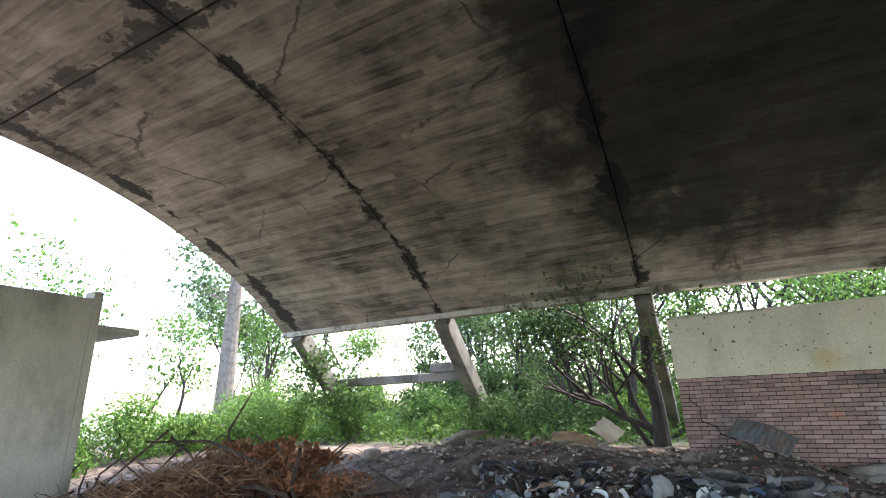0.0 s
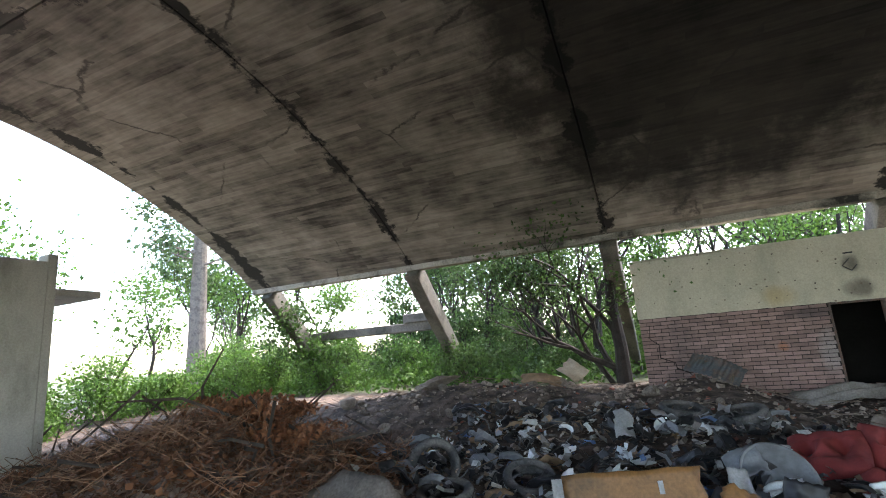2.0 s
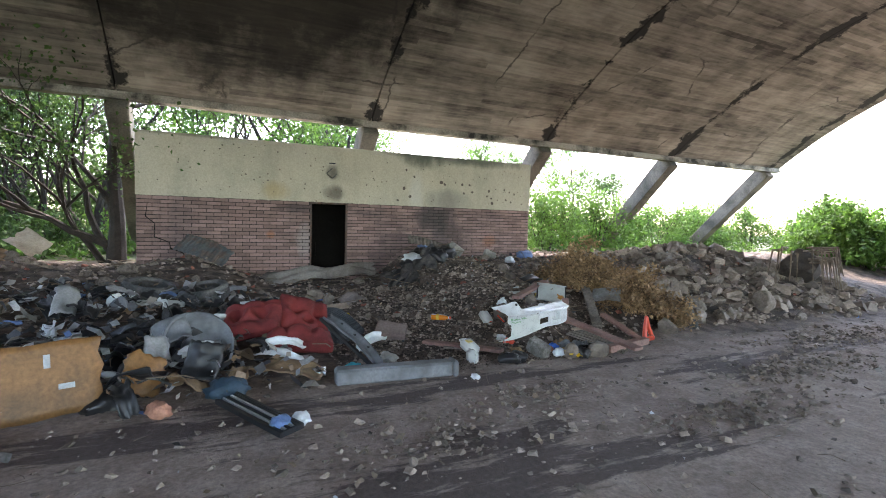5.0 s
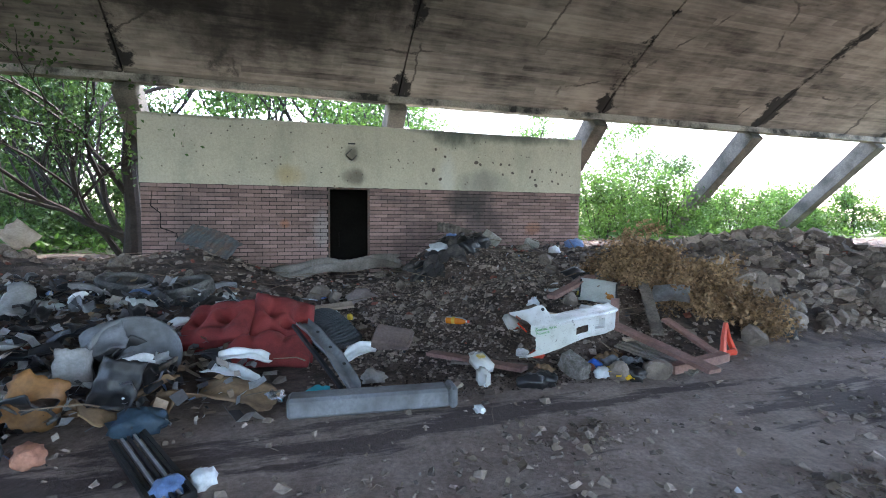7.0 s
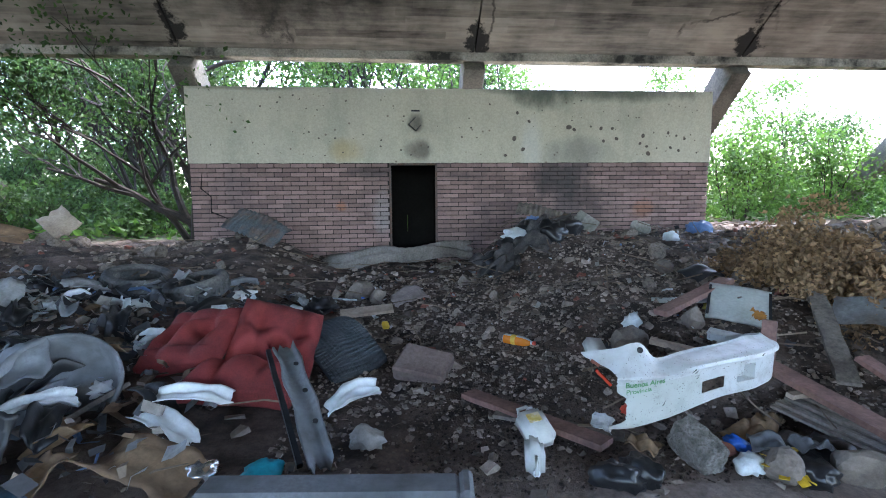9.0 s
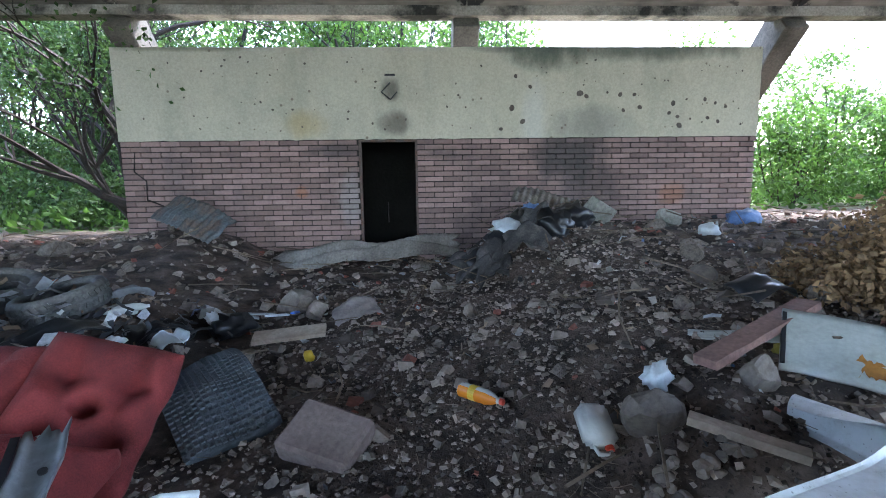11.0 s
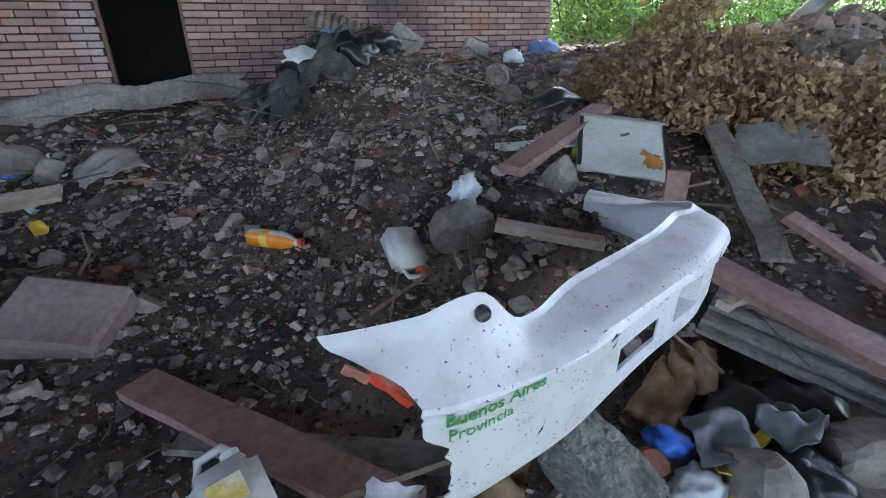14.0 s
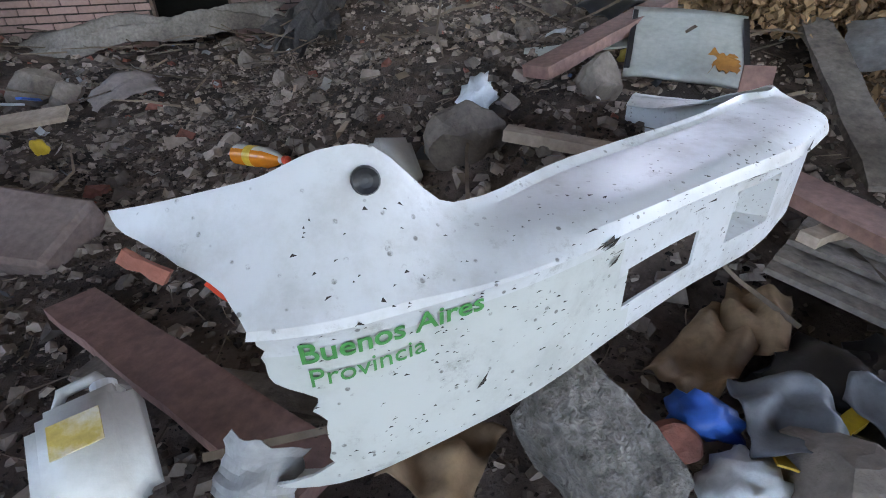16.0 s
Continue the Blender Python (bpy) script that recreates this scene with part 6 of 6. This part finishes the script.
# ---- twigs, leaves, rubble as loose stuff ----
def twigs(name, n, place, length, radius, material, label, seed, lift=0.03, tilt=0.35):
    r = random.Random(seed)
    vs, fs = [], []
    for _ in range(n):
        x, y = place(r)
        a, t = r.uniform(0, math.tau), r.uniform(-tilt, tilt)
        L = length * r.uniform(0.4, 1.5)
        d = Vector((math.cos(a) * math.cos(t), math.sin(a) * math.cos(t), math.sin(t)))
        c = Vector((x, y, ground_z(x, y) + r.uniform(0, lift) + abs(d.z) * L * 0.4))
        s = d.cross(Vector((0, 0, 1))).normalized()
        u = s.cross(d)
        k = len(vs)
        bend = u * L * r.uniform(-0.1, 0.1) + s * L * r.uniform(-0.1, 0.1)
        for q, (o, w) in enumerate(((-0.5, 1), (0, 0.85), (0.5, 0.5))):
            for e in range(3):
                an = e * math.tau / 3
                vs.append(c + d * L * o + (bend if q == 1 else Vector()) + (s * math.cos(an) + u * math.sin(an)) * radius * w)
        for q in (0, 3):
            for e in range(3):
                fs.append((k + q + e, k + q + (e + 1) % 3, k + q + 3 + (e + 1) % 3, k + q + 3 + e))
    me_ = bpy.data.meshes.new(name)
    me_.from_pydata([tuple(v) for v in vs], [], fs)
    me_.materials.append(material)
    return tagged(new(name, me_), label, "twigs", kind="stuff")


def chips(name, n, place, lo, hi, material, label, seed, flat=0.6, sink=0.4):
    """Small angular pieces strewn on the ground."""
    r = random.Random(seed)
    vs, fs = [], []
    base = ((-0.8, -0.7, -0.7), (0.8, -0.7, -0.7), (0.8, 0.7, -0.7), (-0.8, 0.7, -0.7), (-0.6, -0.55, 0.6), (0.6, -0.55, 0.6), (0.6, 0.55, 0.6), (-0.6, 0.55, 0.6))
    tri_ = ((0, 3, 2, 1), (4, 5, 6, 7), (0, 1, 5, 4), (1, 2, 6, 5), (2, 3, 7, 6), (3, 0, 4, 7))
    for _ in range(n):
        x, y = place(r)
        s = lo + (hi - lo) * r.random() ** 2.5
        m = Euler((r.uniform(-0.6, 0.6), r.uniform(-0.6, 0.6), r.uniform(0, 6.28))).to_matrix()
        c = Vector((x, y, ground_z(x, y) + s * flat * (1 - sink) * 0.5))
        k = len(vs)
        for p in base:
            q = Vector((p[0] * s * r.uniform(0.55, 1.2), p[1] * s * r.uniform(0.45, 1.05), p[2] * s * flat * r.uniform(0.5, 1.25)))
            vs.append(c + m @ q)
        fs += [tuple(k + i for i in t) for t in tri_]
    me_ = bpy.data.meshes.new(name)
    me_.from_pydata([tuple(v) for v in vs], [], fs)
    me_.materials.append(material)
    return tagged(new(name, me_), label, "rubble", kind="stuff")


def scraps(name, n, place, lo, hi, material, label, seed, lift=0.1):
    """Thin folded bits of plastic, paper and leaf."""
    r = random.Random(seed)
    vs, fs = [], []
    for _ in range(n):
        x, y = place(r)
        s = lo + (hi - lo) * r.random() ** 2
        m = Euler((r.uniform(-0.8, 0.8), r.uniform(-0.8, 0.8), r.uniform(0, 6.28))).to_matrix()
        c = Vector((x, y, ground_z(x, y) + r.uniform(0.0, lift) + s * 0.15))
        k = len(vs)
        w = s * r.uniform(0.3, 0.8)
        f = s * r.uniform(-0.35, 0.35)
        for a in (-1, 0, 1):
            for b in (-0.5, 0.5):
                vs.append(c + m @ Vector((a * s * 0.5 * r.uniform(0.8, 1.2), b * w * r.uniform(0.6, 1.3), f if a == 0 else f * r.uniform(-0.3, 0.3))))
        fs += [(k, k + 1, k + 3, k + 2), (k + 2, k + 3, k + 5, k + 4)]
    me_ = bpy.data.meshes.new(name)
    me_.from_pydata([tuple(v) for v in vs], [], fs)
    me_.materials.append(material)
    return tagged(new(name, me_), label, "litter", kind="stuff")


def area(x0, x1, y0, y1, test=None):
    def pick(r):
        while True:
            x, y = r.uniform(x0, x1), r.uniform(y0, y1)
            if test is None or test(x, y, r):
                return x, y
    return pick


def heap_area(x0, x1, y0, y1):
    return area(x0, x1, y0, y1, lambda x, y, r: r.random() < 0.12 + 0.88 * float(smoothstep(0.0, 0.12, height(x, y))))


near = area(-0.6, 3.6, -5.9, -1.5, lambda x, y, r: r.random() < 0.35 + 0.65 * float(smoothstep(-6, -4.5, y)))
lane = area(-5, 9, -10.5, -5.8)
chips("rubble", 10500, near, 0.005, 0.034, CHIPS, "small stones and crumbs of rubble on dark soil", 1)
chips("rubble", 2600, heap_area(-10, 12, -6.3, 1.0), 0.018, 0.085, CHIPS, "broken stone and brick strewn over the heaps", 2)
chips("rubble", 5200, heap_area(-9, 11, -6.3, 0.2), 0.01, 0.06, CHIPS, "crumbs of rubble over the heaps", 3)
chips("rubble", 2200, lane, 0.006, 0.045, CHIPS, "scattered small stones on the lane", 4, 0.4)
for k, (cx, cy, w, n) in enumerate(((4.3, -7.3, 0.8, 420), (2.2, -7.9, 0.6, 260), (6.6, -6.5, 0.9, 420), (-0.3, -7.5, 0.7, 240), (1.0, -6.9, 0.5, 160))):
    spot = lambda r, cx=cx, cy=cy, w=w: (cx + r.gauss(0, w), cy + r.gauss(0, w * 0.3))
    chips("rubble", n, spot, 0.01, 0.06, CHIPS, "patch of loose stones and crumbs on the lane", 400 + k, 0.5)
    scraps("leaf_litter", n // 2, spot, 0.02, 0.07, TWIG, "patch of dead leaf and bark on the lane", 420 + k, 0.02)
chips("rubble", 800, heap_area(5.2, 11.5, -5.4, -1.5), 0.05, 0.22, CHIPS, "broken stones of the far heap", 460, 0.7)
soil_near = area(0.2, 2.5, -6.0, -3.6)
chips("soil_crumbs", 12000, soil_near, 0.003, 0.016, simple("dark_soil_crumbs", (0.085, 0.062, 0.048), 0.95, 0.3, (0.03, 0.022, 0.018), 6, 40, 0.4, island=0.7), "dark crumbs of loose soil", 440)
chips("brick_rubble", 260, heap_area(-6, 9, -5, 0.0), 0.02, 0.08, BRICK_CHUNK, "broken red brick crumbs in the heaps", 5)
left_heap = area(-6.0, -0.9, -6.6, -2.6, lambda x, y, r: y > -6.3 + 0.5 * r.random())
for i, sm in enumerate(SCRAPS):
    scraps("litter", (190, 200, 560, 200, 60, 160)[i], left_heap, 0.03, 0.2, sm, "torn plastic, cloth and paper rubbish in a heap", 20 + i, 0.2)
    scraps("litter", (60, 60, 80, 120, 16, 90)[i], heap_area(-0.9, 9, -6.2, -0.4), 0.02, 0.1, sm, "scattered scraps of plastic and wood", 40 + i, 0.08)
scraps("leaf_litter", 1500, near, 0.012, 0.03, simple("dead_leaf_crumbs", (0.15, 0.11, 0.075), 0.9, 0.3, island=0.5), "dead leaf crumbs on dark soil", 60, 0.01)
twigs("twigs", 700, near, 0.12, 0.0022, TWIG, "fine dry twigs on the soil", 61)
twigs("twigs", 500, heap_area(-10, 12, -6, 0.6), 0.5, 0.008, TWIG, "dry sticks over the rubble heaps", 62, 0.12)
for i, sm in enumerate(SCRAPS):
    scraps("litter", (14, 8, 8, 30, 5, 24)[i], lane, 0.02, 0.09, sm, "small scraps of litter on the lane", 80 + i, 0.005)
twigs("twigs", 160, lane, 0.14, 0.003, TWIG, "bits of twig on the lane", 90)
# leaf heap
brush = area(-12.6, -5.4, -9.4, -4.4, lambda x, y, r: height(x, y) > 0.26)
scraps("leaf_litter", 17000, brush, 0.03, 0.1, RUST_LEAF, "heap of rust-brown dead leaves", 63, 0.16)
twigs("twigs", 3600, brush, 0.38, 0.0045, simple("rust_brown_twigs", (0.25, 0.145, 0.09), 0.9, 0.3, (0.12, 0.068, 0.045), 3, 30, 0.2, island=0.5), "dry brown branches in the leaf heap", 64, 0.2, 0.7)
twigs("twigs", 60, brush, 0.8, 0.02, DARK_WOOD, "dark cut branches in the leaf heap", 65, 0.25, 0.9)
rf = random.Random(3)
for i in range(9):
    x, y = -7.3 + rf.uniform(-1.5, 1.3), -6.0 + rf.uniform(-0.7, 0.7)
    root = holder("dry_fern", seat_on(x, y, 0.05, 0, 0, i * 41), "withered orange-brown fern on the leaf heap", "fern", "withered ferns")
    cs = []
    for k in range(7):
        a = rf.uniform(0, math.tau)
        for q in range(6):
            cs.append(((math.cos(a) * q * 0.09, math.sin(a) * q * 0.09, 0.08 + 0.09 * q - 0.011 * q * q), 0.06))
    leaves_mesh("frond", cs, 0.06, simple("orange_fern", (0.24, 0.1, 0.045), 0.8, 0.3, island=0.4), root, 0.7, 14)["kind"] = "stuff"
# withered shrub on the right heap
for i, (x, y, w) in enumerate(((3.7, -3.7, 0.4), (4.2, -3.5, 0.45), (4.1, -4.2, 0.45), (3.9, -3.9, 0.4), (4.0, -4.9, 0.32), (4.5, -4.8, 0.4), (4.0, -4.5, 0.35), (3.6, -4.1, 0.3), (4.4, -5.2, 0.3), (4.3, -4.5, 0.4))):
    root = holder("withered_plant", seat_on(x, y, 0.0, 0, 0, i * 60), "withered plant with hanging dry brown leaves", "dry plant", "withered plants")
    bm, tips = bmesh.new(), []
    r = random.Random(200 + i)
    for s in range(6):
        grow(bm, (r.uniform(-0.1, 0.1), r.uniform(-0.1, 0.1), 0), (r.uniform(-1, 1), r.uniform(-1.2, 0.4), 0.7), w * 0.9, 0.011, 2, tips, r, 0.6, -0.12)
    part("stalk", bm, TWIG, root)
    leaves_mesh("dry_foliage", [((t.x, t.y, max(t.z, 0.05)), 0.13) for t in tips], 0.05, DRY_LEAF, root, 0.6, 36)
# root mass at the far end of the heap
root = holder("uprooted_stump", seat_on(9.6, -4.3, 0.3), "uprooted stump with hanging tangled roots", "tree stump")
rr = random.Random(17)
part("stump", rock_bm(0.5, 0.4, 0.42, 71), DARK_WOOD, root)
for k in range(34):
    a = rr.uniform(-math.pi, 0.3)
    p = Vector((math.cos(a) * 0.55, math.sin(a) * 0.35, rr.uniform(0.1, 0.45)))
    q = p + Vector((math.cos(a) * 0.35, math.sin(a) * 0.3, 0.02))
    e = q + Vector((math.cos(a) * 0.12, math.sin(a) * 0.1, -rr.uniform(0.3, 0.75)))
    part("root", tube(bmesh.new(), [p, q, e], [0.025, 0.02, 0.008], 5), TWIG, root)

# larger stones that can be told apart
shapes = []
for k in range(10):
    b = rock_bm(1.0, 0.8, 0.65, 300 + k)
    me_ = bpy.data.meshes.new("stone")
    b.to_mesh(me_)
    b.free()
    me_.materials.append(STONE)
    shapes.append(me_)
rk = random.Random(44)
spots = [heap_area(-9, -2.5, -3.4, 0.4), heap_area(5.2, 11, -5.6, -1.5), heap_area(-2.4, 5.4, -4.4, -0.3)]
for i in range(235):
    x, y = spots[(0, 1, 1, 1, 2)[i % 5]](rk)
    s = rk.choice((0.05, 0.07, 0.09, 0.12, 0.17)) * (0.75 if i % 5 == 4 else 1.1 if i % 5 else 1.0)
    ob = new("stone", shapes[i % 10])
    ob.matrix_world = seat_on(x, y, s * 0.3, rk.uniform(-25, 25), rk.uniform(-25, 25), rk.uniform(0, 360)) @ Matrix.Diagonal((s, s, s, 1))
    tagged(ob, "angular broken grey-brown stone in the rubble heap", "stone", "stones of the heaps")

# pits and the broken lamp fixing on the plaster
pit_shapes = []
for k in range(4):
    b = bmesh.new()
    n = 9
    rim = [b.verts.new((math.cos(q * math.tau / n) * (1 + 0.4 * noise.noise(Vector((q, k, 0)))), 0, math.sin(q * math.tau / n) * (1 + 0.4 * noise.noise(Vector((q, k, 5)))))) for q in range(n)]
    mid = b.verts.new((0, 0.25, 0))
    for q in range(n):
        b.faces.new((rim[q], rim[(q + 1) % n], mid))
    me_ = bpy.data.meshes.new("pit")
    b.to_mesh(me_)
    b.free()
    me_.materials.append(simple("chipped_render", (0.17, 0.14, 0.115), 0.95, 0.4))
    pit_shapes.append(me_)
rq = random.Random(8)
pits = [(3.04, 2.59, 0.05), (3.13, 2.55, 0.035), (3.42, 2.6, 0.02), (3.6, 2.57, 0.035), (3.8, 2.57, 0.03), (3.88, 2.4, 0.035), (3.65, 2.36, 0.03), (4.35, 2.45, 0.04), (4.3, 2.32, 0.03), (4.42, 2.27, 0.03), (4.45, 2.15, 0.045), (4.8, 2.5, 0.03), (4.95, 2.45, 0.025), (5.1, 2.4, 0.025), (4.85, 2.25, 0.03), (5.0, 2.2, 0.03), (2.1, 2.4, 0.045), (2.25, 2.22, 0.04), (1.95, 2.12, 0.03), (2.35, 2.68, 0.03), (2.15, 2.82, 0.03)]
pits += [(rq.uniform(-3, 5.4), rq.uniform(2.1, 3.1), rq.choice((0.008, 0.01, 0.014, 0.018))) for _ in range(90)]
for i, (x, z, r) in enumerate(pits):
    o = new("pit", pit_shapes[i % 4])
    o.parent = band
    o.matrix_basis = Matrix.Translation((x, -0.0245, z)) @ Matrix.Rotation(i * 0.7, 4, "Y") @ Matrix.Diagonal((r, 0.02, r * 0.8, 1))
cr = [(-2.98, 1.86), (-3.01, 1.6), (-2.86, 1.47), (-2.87, 1.22), (-2.62, 1.12), (-2.6, 1.0), (-2.4, 0.92), (-2.28, 0.75)]
part("wall_crack", tube(bmesh.new(), [(x, -0.006, z) for x, z in cr], [0.006, 0.011, 0.008, 0.013, 0.009, 0.014, 0.01, 0.006], 5), DARK_INSIDE, building, "dark stepped crack in the brickwork")
fx = bmesh.new()
for (xa, za), (xb, zb) in (((0.33, 2.62), (0.45, 2.74)), ((0.33, 2.62), (0.45, 2.52)), ((0.45, 2.52), (0.54, 2.62))):
    tube(fx, [(xa, -0.03, za), (xb, -0.035, zb)], [0.008, 0.008], 5)
part("lamp_bracket", fx, BLACK_PLASTIC, building, "bent black lamp bracket")
part("fixing_slot", boxm(0.38, 0.52, -0.028, -0.0, 2.83, 2.855), BLACK_PLASTIC, building)

# ---- bricks of the front wall ----
COURSE, BL = 0.0725, 0.262
brick_meshes = []
for k in range(6):
    b = boxm(0, BL - 0.011, -0.004 - 0.002 * (k % 3), 0.05, 0, COURSE - 0.013, 0.004)
    for v in b.verts:
        v.co += 0.0035 * noise.noise_vector(v.co * 9 + Vector((k * 3, 0, 0)))
    me_ = bpy.data.meshes.new("brick")
    b.to_mesh(me_)
    b.free()
    me_.materials.append(BRICK)
    brick_meshes.append(me_)
rb = random.Random(12)
rest_v, rest_f = [], []
count = 0
for c in range(int(2.0 / COURSE)):
    z = BAND - (c + 1) * COURSE + 0.004
    x = BX0 - (BL / 2 if c % 2 else 0)
    while x < BX1 - 0.03:
        a, b_ = max(x, BX0), min(x + BL, BX1 + 0.011)
        x += BL
        segs = [(a, b_)]
        if b_ > 0 and a < DOOR:
            segs = [(p, q) for p, q in ((a, 0.0), (DOOR, b_)) if q - p > 0.04]
        for p, q in segs:
            if q - p < 0.04:
                continue
            wdt = (q - p) / BL
            picked = count < 300 and -1.75 < p < 2.6 and z > 0.25
            me_ = rb.choice(brick_meshes)
            if picked:
                count += 1
                ob = new("brick", me_)
                ob.parent = fw
                ob.matrix_basis = Matrix.Translation((p, rb.uniform(-0.004, 0.003), z)) @ Matrix.Diagonal((wdt, 1, 1, 1))
            else:
                k = len(rest_v)
                dy = rb.uniform(-0.004, 0.003)
                rest_v += [(p + v.co.x * wdt, v.co.y + dy, z + v.co.z) for v in me_.vertices]
                rest_f += [tuple(k + i for i in f.vertices) for f in me_.polygons]
me_ = bpy.data.meshes.new("brickwork")
me_.from_pydata(rest_v, [], rest_f)
me_.materials.append(BRICKS)
ob = new("brickwork", me_)
ob.parent = fw
tagged(ob, "weathered brown-red brickwork", kind="stuff")
